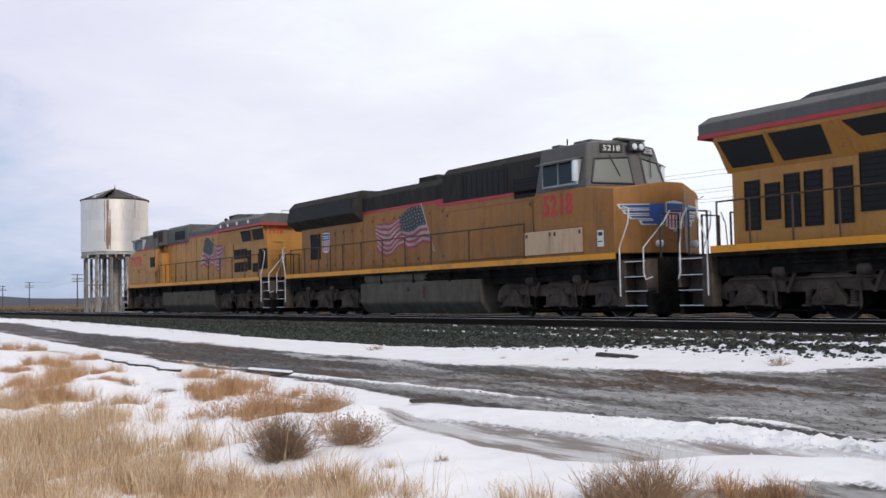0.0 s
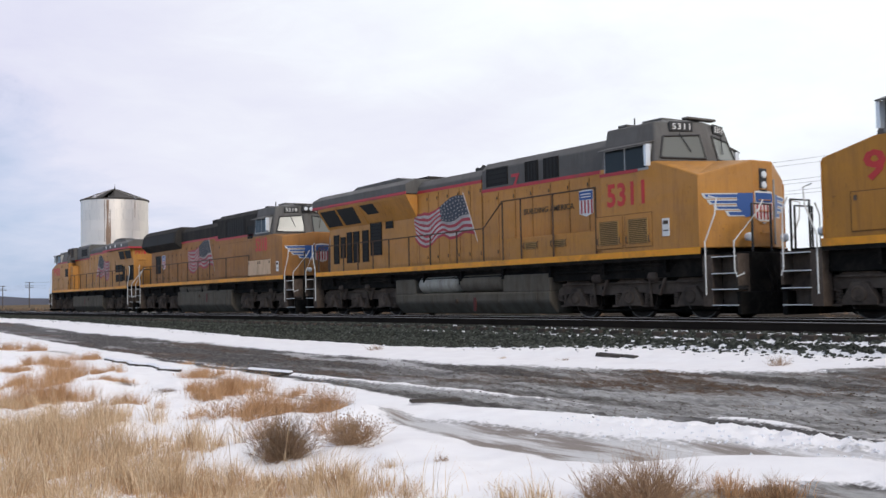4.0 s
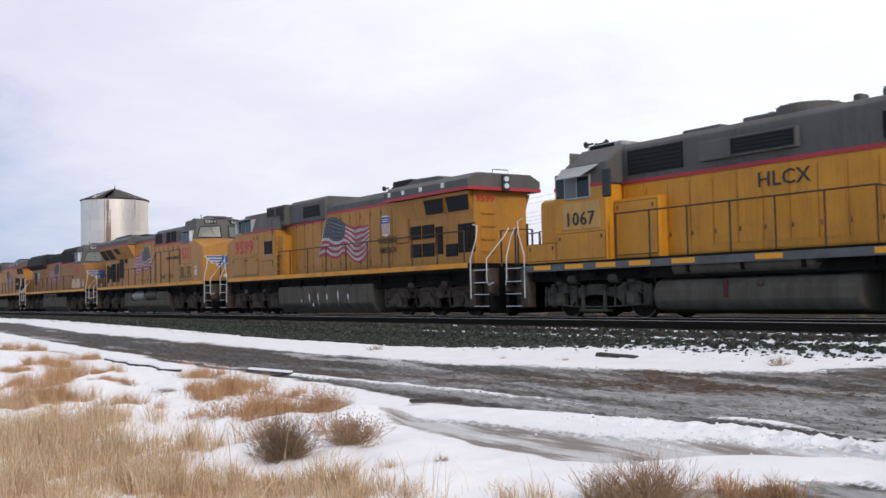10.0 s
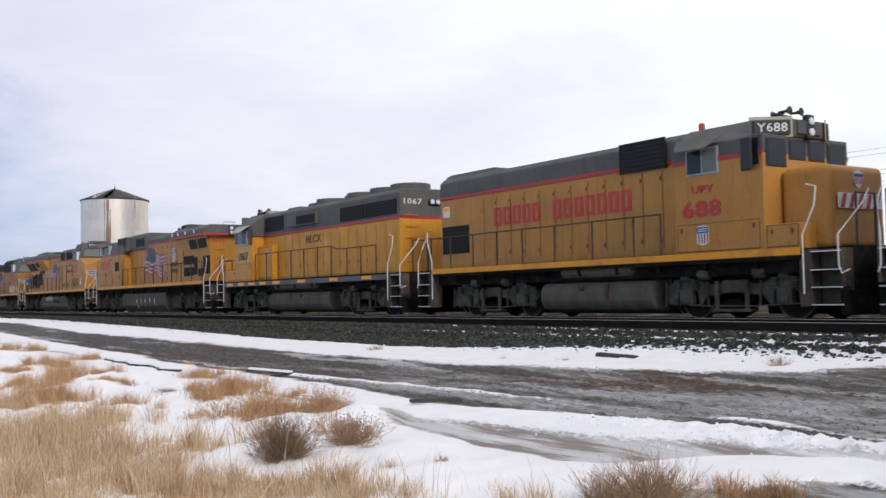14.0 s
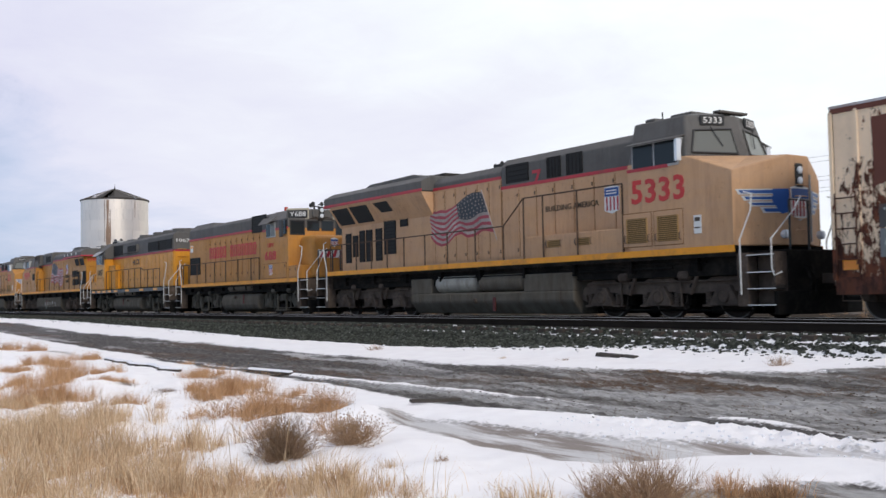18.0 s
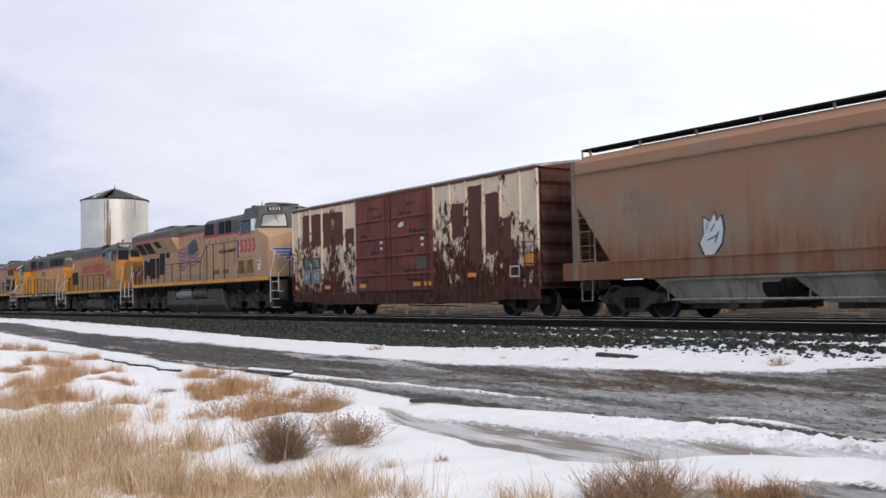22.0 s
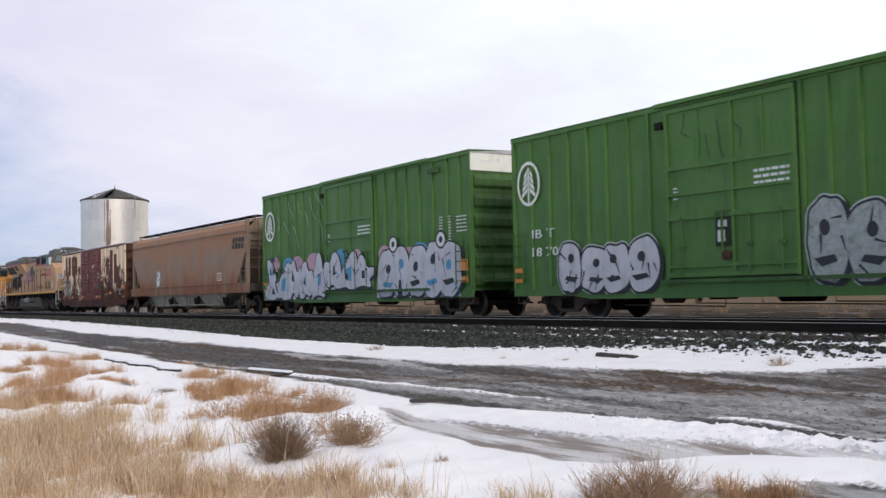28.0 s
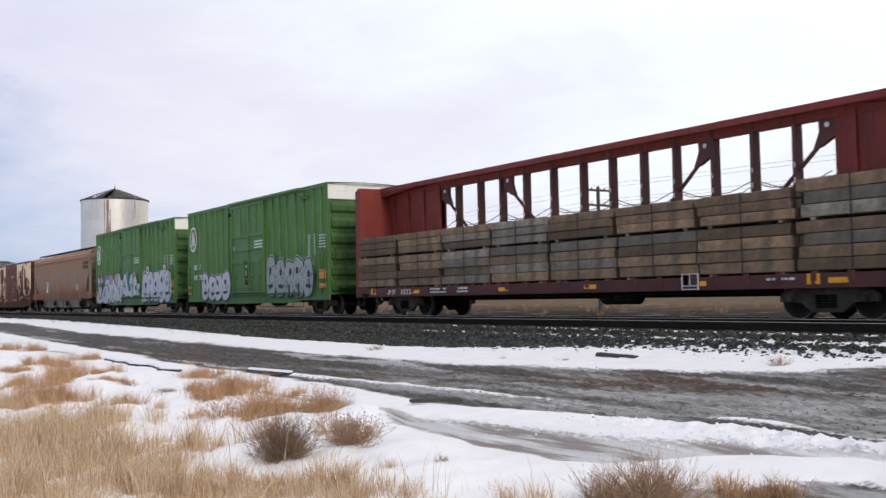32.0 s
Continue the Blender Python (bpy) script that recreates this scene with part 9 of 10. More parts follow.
def centrebeam_car():
    s0 = 167.25
    car = root("centrebeam_flatcar", "red centrebeam flatcar with open posts above its deck", "flatcar", "train")
    h = 11.12
    part("deck", Build().box(-h, h, -1.42, 1.42, 0.84, 0.95), MAT["beam_dark"], car)
    for s in (-1, 1):
        sl = part("side_sill", Build().box(-h, h, s * 1.36, s * 1.46, 0.66, 0.96), MAT["beam_dark"], car, bevel=0.01)
        for k in range(26):
            x = -h + 0.5 + k * (2 * h - 1.0) / 25
            part("stake_pocket", Build().box(x - 0.06, x + 0.06, s * 1.45, s * 1.50, 0.80, 1.0), MAT["beam_dark"], sl)
        for x in (-7.1, -2.35, 1.35, 5.0, 8.6):
            reflector(car, x - 0.2, 0.76, 1.46, 0.45, 0.11, s, "patch")
        for x in (-10.0, -9.8, 7.9, 8.1):
            reflector(car, x, 0.74, 1.461, 0.10, 0.22, s, "patch")
        part("tie_down_winch", Build().lathe([(0.06, -10.6), (0.06, -10.2)], (0, s * 1.44, 0.74), "x", 8), MAT["under"], car)
    beam_z0, beam_z1 = 4.40, 4.62
    top = part("top_chord", Build().box(-h, h, -0.48, 0.48, beam_z1 - 0.06, beam_z1).box(-h, h, -0.10, 0.10, beam_z0 - 0.10, beam_z1 - 0.06).box(-h, h, -0.48, -0.45, beam_z0 + 0.06, beam_z1 - 0.06)
               .box(-h, h, 0.45, 0.48, beam_z0 + 0.06, beam_z1 - 0.06), MAT["beam_red"], car)
    xs = [-6.58, -5.33, -4.16, -2.96, -1.69, -0.39, 0.79, 1.97, 3.11, 4.35, 5.53, 6.69]
    for k, x in enumerate(xs):
        o = [(x - 0.06, 0.9), (x + 0.06, 0.9), (x + 0.05, 4.5), (x - 0.05, 4.5)]
        p = part("centre_post", Build().prism(o, -0.12, 0.12, "y"), MAT["beam_dark"], car)
        # white strips stand for bright sky showing through the post slots
        for z in (3.0, 3.35):
            part("post_slot", Build().box(x - 0.012, x + 0.012, -0.126, -0.118, z, z + 0.12), MAT["white"], p)
    for k, (xa, xb) in enumerate(zip([-7.5] + xs, xs + [7.65])):
        for s in (-1, 1):
            za, zb = (3.16, 2.94) if k % 2 else (2.94, 3.16)
            m = (xa + xb) / 2
            part("tie_down_cable", Build().tube([(xa, s * 0.14, za), (m, s * 0.20, (za + zb) / 2 - 0.10), (xb, s * 0.14, zb)], 0.012, 5), MAT["truck"], car)
    for x, d in ((-7.55, 1), (-4.05, 1), (4.28, -1), (7.70, -1)):
        # gusset with a diagonal brace
        g = [(x, 4.42), (x + d * 0.42, 4.42), (x + d * 0.40, 4.05), (x + d * 0.55, 3.70), (x + d * 0.38, 3.72), (x, 3.92)]
        gp = part("gusset", Build().prism(g, -0.06, 0.06, "y"), MAT["beam_dark"], car)
        # the hole is a white disc, coloured like the sky behind it
        part("gusset_hole", Build().lathe([(0.06, -0.064), (0.06, 0.064)], (x + d * 0.2, 0, 4.18), "y", 12), MAT["white"], gp)
        part("diagonal_brace", Build().tube([(x + d * 0.45, 0, 3.75), (x + d * 1.75, 0, 2.60)], 0.05, 6), MAT["beam_dark"], car)
    for a, c in ((-h, -7.55), (7.70, h)):
        pn = part("solid_web", Build().box(a, c, -0.07, 0.07, 0.9, 4.45), MAT["beam_red"], car)
        for x in np.linspace(a + 0.5, c - 0.05, 4):
            part("web_stiffener", Build().box(x - 0.05, x + 0.05, -0.14, 0.14, 0.95, 4.42), MAT["beam_red"], pn)
    for d in (-1, 1):
        o = [(-1.40, 0.9), (1.40, 0.9), (1.40, 4.50), (1.32, 4.60), (-1.32, 4.60), (-1.40, 4.50)]
        bh = part("end_bulkhead", Build().prism(o, d * h - d * 0.16, d * h, "x"), MAT["beam_red"], car, bevel=0.01)
        for y in (-1.3, -0.45, 0.45, 1.3):
            part("bulkhead_rib", Build().box(d * h, d * (h + 0.12), y - 0.07, y + 0.07, 0.9, 4.5), MAT["beam_red"], bh)
        g = Build().prism([(d * (h - 0.16), 4.56), (d * (h - 2.9), 4.56), (d * (h - 2.6), 4.47), (d * (h - 0.16), 4.30)], -0.43, 0.43, "y")
        part("chord_gusset", g, MAT["beam_red"], bh)
        part("bulkhead_lip", Build().box(d * (h - 0.30), d * (h - 0.15), -1.40, -1.30, 1.0, 4.5).box(d * (h - 0.30), d * (h - 0.15), 1.30, 1.40, 1.0, 4.5), MAT["beam_red"], bh)
        part("reflective_strip", Build().box(d * (h - 0.31), d * (h - 0.2), -1.415, -1.401, 1.0, 2.0), MAT["orange"], bh)
        coupler(car, d * (h + 0.05), d)
        for s in (-1, 1):
            stirrup(car, d * (h - 0.3), s, 0.38, 0.7, 1.42)
    part("centre_sill", Build().box(-h, h, -0.35, 0.35, 0.50, 0.86), MAT["under"], car)
    part("air_tank", Build().lathe([(0.1, 1.2), (0.22, 1.3), (0.22, 2.5), (0.1, 2.6)], (0, -0.85, 0.56), "x", 14), MAT["under"], car)
    part("brake_pipe", Build().tube([(-2.0, -1.2, 0.60), (6.5, -1.2, 0.60)], 0.025, 6), MAT["under"], car)
    fr = Build()
    for x0, x1, za, zb in ((4.55, 5.05, 0.68, 0.70), (4.55, 5.05, 1.03, 1.05), (4.55, 4.57, 0.7, 1.03), (5.03, 5.05, 0.7, 1.03), (4.79, 4.81, 0.76, 1.03), (4.57, 5.03, 0.76, 0.78)):
        fr.box(x0, x1, -1.512, -1.49, za, zb)
    nb = part("notice_board", Build().box(4.55, 5.05, -1.50, -1.455, 0.68, 1.05), MAT["beam_dark"], car)
    part("notice_frame", fr, MAT["white"], nb)
    wording("lettering", "UP 27", 0.23, -8.92, -1.46, 0.74, MAT["white"], car, -1, 0.55)
    wording("lettering", "3522", 0.23, -8.02, -1.46, 0.74, MAT["white"], car, -1, 0.65)
    bars(car, -6.2, 0.86, 0.9, 2, 1.46, "white", 0.05, 0.10, 3)
    bars(car, -4.7, 0.86, 0.6, 2, 1.46, "white", 0.05, 0.10, 5)
    bars(car, 6.9, 0.84, 0.7, 1, 1.46, "white", 0.05, 0.10, 7)
    for x in (-8.4, 8.05):
        freight_truck(car, x)
    MOVERS.append((car, s0, 0))
    seed = 20
    for k, x in enumerate((-9.62, -6.9, -4.25, -1.66, 0.98, 3.66, 6.31, 9.0)):
        for s in (-1, 1):
            seed += 1
            pack = 0.75 if k in (2, 3) else 0.15
            tie_bundle(x, 1.01, 4, 1.02, s, s0, seed, pack)
            tie_bundle(x, 2.10, 3, 0.66 if k < 7 else 0.80, s, s0, seed + 50, 0.9 if k == 3 else pack)


rusty_boxcar()
covered_hopper()
car_i = green_boxcar(129.05, "18 785", 30, "green boxcar with tree emblem, silver spray painting along its side", "black", 0.055)
for xa, xb, ww, n, sd, st in ((-7.45, -1.95, 1.572, 5, 5, "sharp"), (-1.75, 1.75, 1.656, 3, 9, "sharp"), (2.0, 7.0, 1.572, 5, 7, "round")):
    spray_piece(car_i, xa, xb, 0.64 if ww < 1.6 else 0.98, 2.42, ww, n, sd, style=st)
scribble(car_i, -6.2, -1.4, 3.2, 4.4, 1.572, 10, 3)
car_j = green_boxcar(146.5, "18 708", 60, "green boxcar with tree emblem and two grey spray paintings")
spray_piece(car_j, -5.75, -2.3, 0.68, 1.95, 1.572, 4, 12, "tag_silver", "tag_black", False, "round", "tag_pale")
scribble(car_j, -1.2, 0.4, 3.6, 4.4, 1.60, 5, 8, "green_dark")
spray_piece(car_j, 2.05, 6.3, 0.75, 2.45, 1.572, 5, 14, "tag_grey", "tag_black", False, "round", "tag_pale")
centrebeam_car()


# ---------------------------------------------------------------- scenery that stays still
MAT.update(
    plate=material("galvanised_tank", (0.82, 0.74, 0.66), 0.42, 0.88, vary=0.03, scale=0.6, grime=(0.52, 0.46, 0.42), grime_amount=0.16, streak=True, bump=0.03, bump_scale=3.0, spread=0.05),
    stain=material("rust_stain", (0.30, 0.20, 0.14), 0.8, vary=0.3),
    roof_wood=material("charred_wood", (0.055, 0.048, 0.042), 0.9, vary=0.3, spread=0.3),
    leg=material("weathered_steel", (0.40, 0.37, 0.34), 0.6, 0.3, vary=0.2, grime=(0.16, 0.10, 0.07), grime_amount=0.4, spread=0.25),
    pole=material("pole_wood", (0.075, 0.06, 0.05), 0.9, vary=0.25),
    wire=material("wire", (0.14, 0.14, 0.15), 0.6, vary=0.05),
    plank=material("old_plank", (0.050, 0.042, 0.036), 0.9, vary=0.4, bump=0.5),
    snow=material("packed_snow", (0.82, 0.82, 0.85), 0.85, vary=0.06, bump=0.25, bump_scale=14.0),
    ridge=material("far_ridge", (0.12, 0.125, 0.16), 0.95, vary=0.2, scale=0.004, bump=0.0),
)


def island_material(name, tones, rough=0.9):
    """Tone picked at random for each loose blade, stone or twig."""
    m = bpy.data.materials.new(name)
    m.use_nodes = True
    t = m.node_tree
    b = t.nodes["Principled BSDF"]
    g = t.nodes.new("ShaderNodeNewGeometry")
    r = t.nodes.new("ShaderNodeValToRGB")
    ramp = r.color_ramp
    ramp.elements[0].color, ramp.elements[1].color = (*tones[0], 1), (*tones[-1], 1)
    for k in range(1, len(tones) - 1):
        ramp.elements.new(k / (len(tones) - 1)).color = (*tones[k], 1)
    t.links.new(g.outputs["Random Per Island"], r.inputs[0])
    t.links.new(r.outputs[0], b.inputs["Base Color"])
    b.inputs["Roughness"].default_value = rough
    b.inputs["Specular IOR Level"].default_value = 0.2
    return m


MAT["straw"] = island_material("dry_straw", [(0.25, 0.15, 0.08), (0.74, 0.56, 0.37), (0.48, 0.33, 0.19), (0.86, 0.71, 0.52), (0.60, 0.42, 0.25), (0.33, 0.20, 0.11), (0.80, 0.62, 0.42)])
MAT["straw_red"] = island_material("reddish_straw", [(0.25, 0.13, 0.065), (0.56, 0.34, 0.18), (0.48, 0.27, 0.135), (0.68, 0.46, 0.28)])
MAT["twig"] = island_material("brown_twigs", [(0.17, 0.10, 0.062), (0.34, 0.215, 0.13), (0.47, 0.32, 0.195), (0.23, 0.135, 0.08)])
MAT["twig_dark"] = island_material("dark_twigs", [(0.11, 0.07, 0.045), (0.22, 0.14, 0.09), (0.32, 0.22, 0.14), (0.15, 0.09, 0.055)])
MAT["mat_brown"] = island_material("flattened_grass", [(0.07, 0.042, 0.025), (0.15, 0.085, 0.045), (0.22, 0.13, 0.07), (0.10, 0.06, 0.035)])
MAT["stones"] = island_material("crushed_stone", [(0.025, 0.028, 0.022), (0.060, 0.064, 0.052), (0.040, 0.044, 0.035), (0.10, 0.105, 0.09), (0.032, 0.036, 0.028)])
MAT["mud_clod"] = island_material("frozen_clods", [(0.045, 0.033, 0.025), (0.10, 0.072, 0.052), (0.20, 0.17, 0.15), (0.07, 0.045, 0.03)])


def water_tower():
    cx, cy, base = -110.8, 30.8, -0.62
    R, z0, z1 = 3.50, 6.10, 11.70
    tw = root("water_tower", "old galvanised water tank on steel legs with collapsed roof", "water tower")
    tw.location = (cx, cy, 0)
    tank = part("tank", Build().lathe([(R - 0.03, z0), (R - 0.03, z1)], (0, 0, 0), "z", 64), MAT["plate"], tw, smooth=False)
    courses = np.linspace(z0, z1, 6)
    n = 12
    for k in range(5):
        b = Build()
        seg = 5
        vs, fs = [], []
        for i in range(seg + 1):
            a = (i / seg) * (2 * math.pi / n) * 0.992
            for z in (courses[k] + 0.012, courses[k + 1] - 0.012):
                for rr in (R - 0.02, R + 0.008):
                    vs.append((rr * math.cos(a), rr * math.sin(a), z))
        for i in range(seg):
            o, q = i * 4, (i + 1) * 4
            fs += [(o + 1, q + 1, q + 3, o + 3), (o, o + 2, q + 2, q), (o + 2, o + 3, q + 3, q + 2), (o, q, q + 1, o + 1)]
        fs += [(0, 1, 3, 2), (seg * 4, seg * 4 + 2, seg * 4 + 3, seg * 4 + 1)]
        b.add(vs, fs)
        me = b.mesh("plate", MAT["plate"])
        for p in me.polygons:
            p.use_smooth = False
        for j in range(n):
            o = part("plate", me, MAT["plate"], tank)
            o.rotation_euler = (0, 0, (j + 0.5 * (k % 2)) * 2 * math.pi / n)
    part("rim", Build().lathe([(R + 0.03, z1 - 0.06), (R + 0.10, z1 - 0.04), (R + 0.10, z1 + 0.06), (R - 0.05, z1 + 0.08)], (0, 0, 0), "z", 48), MAT["roof_wood"], tank)
    # rust runs facing the railway
    face = math.atan2(-cy, -cx)
    for a, w, top, low in ((-0.21, 0.045, z1 - 0.15, z0 + 0.2), (-0.14, 0.02, z1 - 1.2, z0 + 0.1), (-0.30, 0.010, z1 - 0.1, z0 + 1.0), (0.62, 0.012, z1 - 0.1, z0 + 3.6)):
        b = Build()
        pts = []
        for i in range(9):
            q = i / 8
            wd = w * (0.45 + 0.9 * math.sin(math.pi * min(1, q * 0.8 + 0.1))) * (0.8 + 0.35 * math.sin(7 * q + a * 20))
            z = top + (low - top) * q
            for s in (-1, 1):
                an = face + a + s * wd
                pts.append(((R + 0.016) * math.cos(an), (R + 0.016) * math.sin(an), z))
        b.add(pts, [(2 * i, 2 * i + 1, 2 * i + 3, 2 * i + 2) for i in range(8)])
        part("rust_run", b, MAT["stain"], tank)
    # caved-in conical roof of boards
    rnd = random.Random(3)
    for k in range(34):
        a = k * 2 * math.pi / 34
        if rnd.random() < 0.15:
            continue
        sag = rnd.uniform(-0.25, 0.05)
        p0 = Vector(((R + 0.08) * math.cos(a), (R + 0.08) * math.sin(a), z1 + 0.04))
        p1 = Vector((0.25 * math.cos(a), 0.25 * math.sin(a), z1 + 1.28 + sag * 0.3))
        mid = (p0 + p1) / 2 + Vector((0, 0, sag))
        t = Vector((-math.sin(a), math.cos(a), 0))
        w0, w1 = 0.36, 0.04
        vs = []
        for p, ww in ((p0, w0), (mid, 0.22), (p1, w1)):
            for s in (-1, 1):
                for dz in (0, 0.05):
                    vs.append(tuple(p + t * (s * ww) + Vector((0, 0, dz))))
        fs = []
        for i in (0, 4):
            fs += [(i, i + 4, i + 6, i + 2), (i + 1, i + 3, i + 7, i + 5), (i, i + 1, i + 5, i + 4), (i + 2, i + 6, i + 7, i + 3)]
        fs += [(0, 2, 3, 1), (8, 9, 11, 10)]
        part("roof_board", Build().add(vs, fs), MAT["roof_wood"] if rnd.random() < 0.75 else MAT["leg"], tw)
    part("finial", Build().lathe([(0.12, z1 + 1.15), (0.05, z1 + 1.45), (0.02, z1 + 1.8)], (0, 0, 0), "z", 10), MAT["roof_wood"], tw)
    # platform and legs
    part("platform_ring", Build().lathe([(R - 0.5, z0 - 0.32), (R - 0.05, z0 - 0.32), (R - 0.05, z0 - 0.02), (R - 0.5, z0 - 0.02)], (0, 0, 0), "z", 40), MAT["leg"], tw)
    for k in range(9):
        y = -3.2 + k * 0.8
        e = math.sqrt(max(0.4, R * R - y * y)) - 0.1
        part("joist", Build().box(-e, e, y - 0.08, y + 0.08, z0 - 0.62, z0 - 0.33), MAT["leg"], tw)
    for k in range(12):
        a = k * 2 * math.pi / 12 + 0.13
        x, y = 3.12 * math.cos(a), 3.12 * math.sin(a)
        b = Build().box(x - 0.14, x + 0.14, y - 0.02, y + 0.02, base, z0 - 0.6).box(x - 0.14, x - 0.11, y - 0.12, y + 0.12, base, z0 - 0.6).box(x + 0.11, x + 0.14, y - 0.12, y + 0.12, base, z0 - 0.6)
        part("leg", b, MAT["leg"], tw)
    for k in range(6):
        a = k * 2 * math.pi / 6 + 0.4
        x, y = 1.6 * math.cos(a), 1.6 * math.sin(a)
        part("leg", Build().tube([(x, y, base), (x, y, z0 - 0.6)], 0.13, 8), MAT["leg"], tw)
    for k in range(12):
        a, c = k * 2 * math.pi / 12 + 0.13, (k + 1) * 2 * math.pi / 12 + 0.13
        if k % 2 == 0:
            for za, zb in ((base + 0.4, 2.6), (2.6, 5.2)):
                for u, v in ((a, c), (c, a)):
                    part("brace", Build().tube([(3.12 * math.cos(u), 3.12 * math.sin(u), za), (3.12 * math.cos(v), 3.12 * math.sin(v), zb)], 0.035, 5), MAT["leg"], tw)
        part("girt", Build().tube([(3.12 * math.cos(a), 3.12 * math.sin(a), 2.6), (3.12 * math.cos(c), 3.12 * math.sin(c), 2.6)], 0.05, 5), MAT["leg"], tw)
    part("riser_pipe", Build().tube([(0, 0, base), (0, 0, z0)], 0.35, 12), MAT["leg"], tw)
    part("base_slab", Build().lathe([(4.3, base - 0.3), (4.3, base + 0.14), (4.2, base + 0.16)], (0, 0, 0), "z", 24), MAT["grey_light"], tw)


def telegraph_pole(x, y, tall=8.8, drops=(0.26, 1.30, 1.88)):
    p = root("telegraph_pole", "dark wooden telegraph pole with crossarms", "pole", "telegraph line")
    p.location = (x, y, -0.75)
    part("shaft", Build().lathe([(0.17, 0.0), (0.12, tall)], (0, 0, 0), "z", 10), MAT["pole"], p)
    for drop in drops:
        z = tall - drop
        a = part("crossarm", Build().box(-0.06, 0.06, -1.35, 1.35, z - 0.07, z + 0.07), MAT["pole"], p)
        for yy in (-1.2, -0.6, 0.6, 1.2):
            part("insulator", Build().lathe([(0.03, z + 0.07), (0.05, z + 0.12), (0.04, z + 0.2)], (0.0, yy, 0), "z", 8), MAT["glass_light"], a)
    return p


def telegraph_line():
    spots = [(60.0, 39.0), (-52.0, 47.6), (-156.0, 55.0), (-259.5, 62.8), (-349.0, 69.3), (-414.0, 72.6), (-520.0, 80.0)]
    for x, y in spots:
        telegraph_pole(x, y)
    for z in (7.94, 6.90, 6.32):
        for dy in (-1.2, 0.6):
            w = Build()
            for (x0, y0), (x1, y1) in zip(spots[:-1], spots[1:]):
                pts = []
                for i in range(13):
                    u = i / 12
                    pts.append((x0 + (x1 - x0) * u, y0 + (y1 - y0) * u + dy, z + 0.05 - 4 * 0.9 * u * (1 - u)))
                w.tube(pts, 0.008, 4)
            thing("telegraph_wire", w, MAT["wire"], "thin dark wire strung between telegraph poles", "wire", "telegraph wires")


def blades(name, patches, mat, seed, label, thick=1.0, lone=False):
    """Dry grass: thin bent blades in tufts of uneven size. patches: x, y, radius, blades, height."""
    rnd = np.random.RandomState(seed)
    V, F = [], []
    n = 0
    for px, py, rad, count, high in patches:
        count = int(count * thick)
        tufts = max(1, int(count / (2 if lone else 48)))
        turn, flat = rnd.uniform(0, math.pi), rnd.uniform(0.45, 1.0)
        gx, gy = rnd.normal(0, 0.62, tufts) * rad, rnd.normal(0, 0.62, tufts) * rad * flat
        tx, ty = px + gx * np.cos(turn) - gy * np.sin(turn), py + gx * np.sin(turn) + gy * np.cos(turn)
        share = rnd.gamma(1.0, 1.0, tufts) + 0.05
        who = rnd.choice(tufts, count, p=share / share.sum())
        sig = rnd.uniform(0.025, 0.10, tufts)[who]
        tall = rnd.uniform(0.38, 1.38, tufts)[who]
        lean = rnd.uniform(0, 2 * math.pi, tufts)[who]
        ox, oy = rnd.normal(0, 1, count) * sig, rnd.normal(0, 1, count) * sig
        bx, by = tx[who] + ox, ty[who] + oy
        h = 0.92 * high * tall * rnd.uniform(0.4, 1.1, count) ** 1.2
        la = np.where(rnd.uniform(0, 1, count) < 0.6, np.arctan2(oy, ox), lean) + rnd.normal(0, 0.5, count)
        ll = h * rnd.uniform(0.15, 0.95, count) ** 1.3
        wa, ww = rnd.uniform(0, math.pi, count), rnd.uniform(0.0011, 0.0029, count)
        z0 = surface(bx, by) - 0.02
        wx, wy = np.cos(wa) * ww, np.sin(wa) * ww
        mx, my = bx + np.cos(la) * ll * 0.3, by + np.sin(la) * ll * 0.3
        ex, ey = bx + np.cos(la) * ll, by + np.sin(la) * ll
        pts = np.stack([np.stack([bx - wx, by - wy, z0], 1), np.stack([bx + wx, by + wy, z0], 1), np.stack([mx + wx * 0.8, my + wy * 0.8, z0 + h * 0.6], 1),
                        np.stack([mx - wx * 0.8, my - wy * 0.8, z0 + h * 0.6], 1), np.stack([ex, ey, z0 + h], 1)], 1)
        V.append(pts.reshape(-1, 3))
        i = n + 5 * np.arange(count)
        F += np.stack([i, i + 1, i + 2, i + 3], 1).tolist() + np.stack([i + 3, i + 2, i + 4], 1).tolist()
        n += 5 * count
    me = bpy.data.meshes.new(name)
    me.from_pydata(np.concatenate(V).tolist(), [], F)
    me.materials.append(mat)
    ob = new(name, me)
    return tagged(ob, label, "grass", kind="stuff")


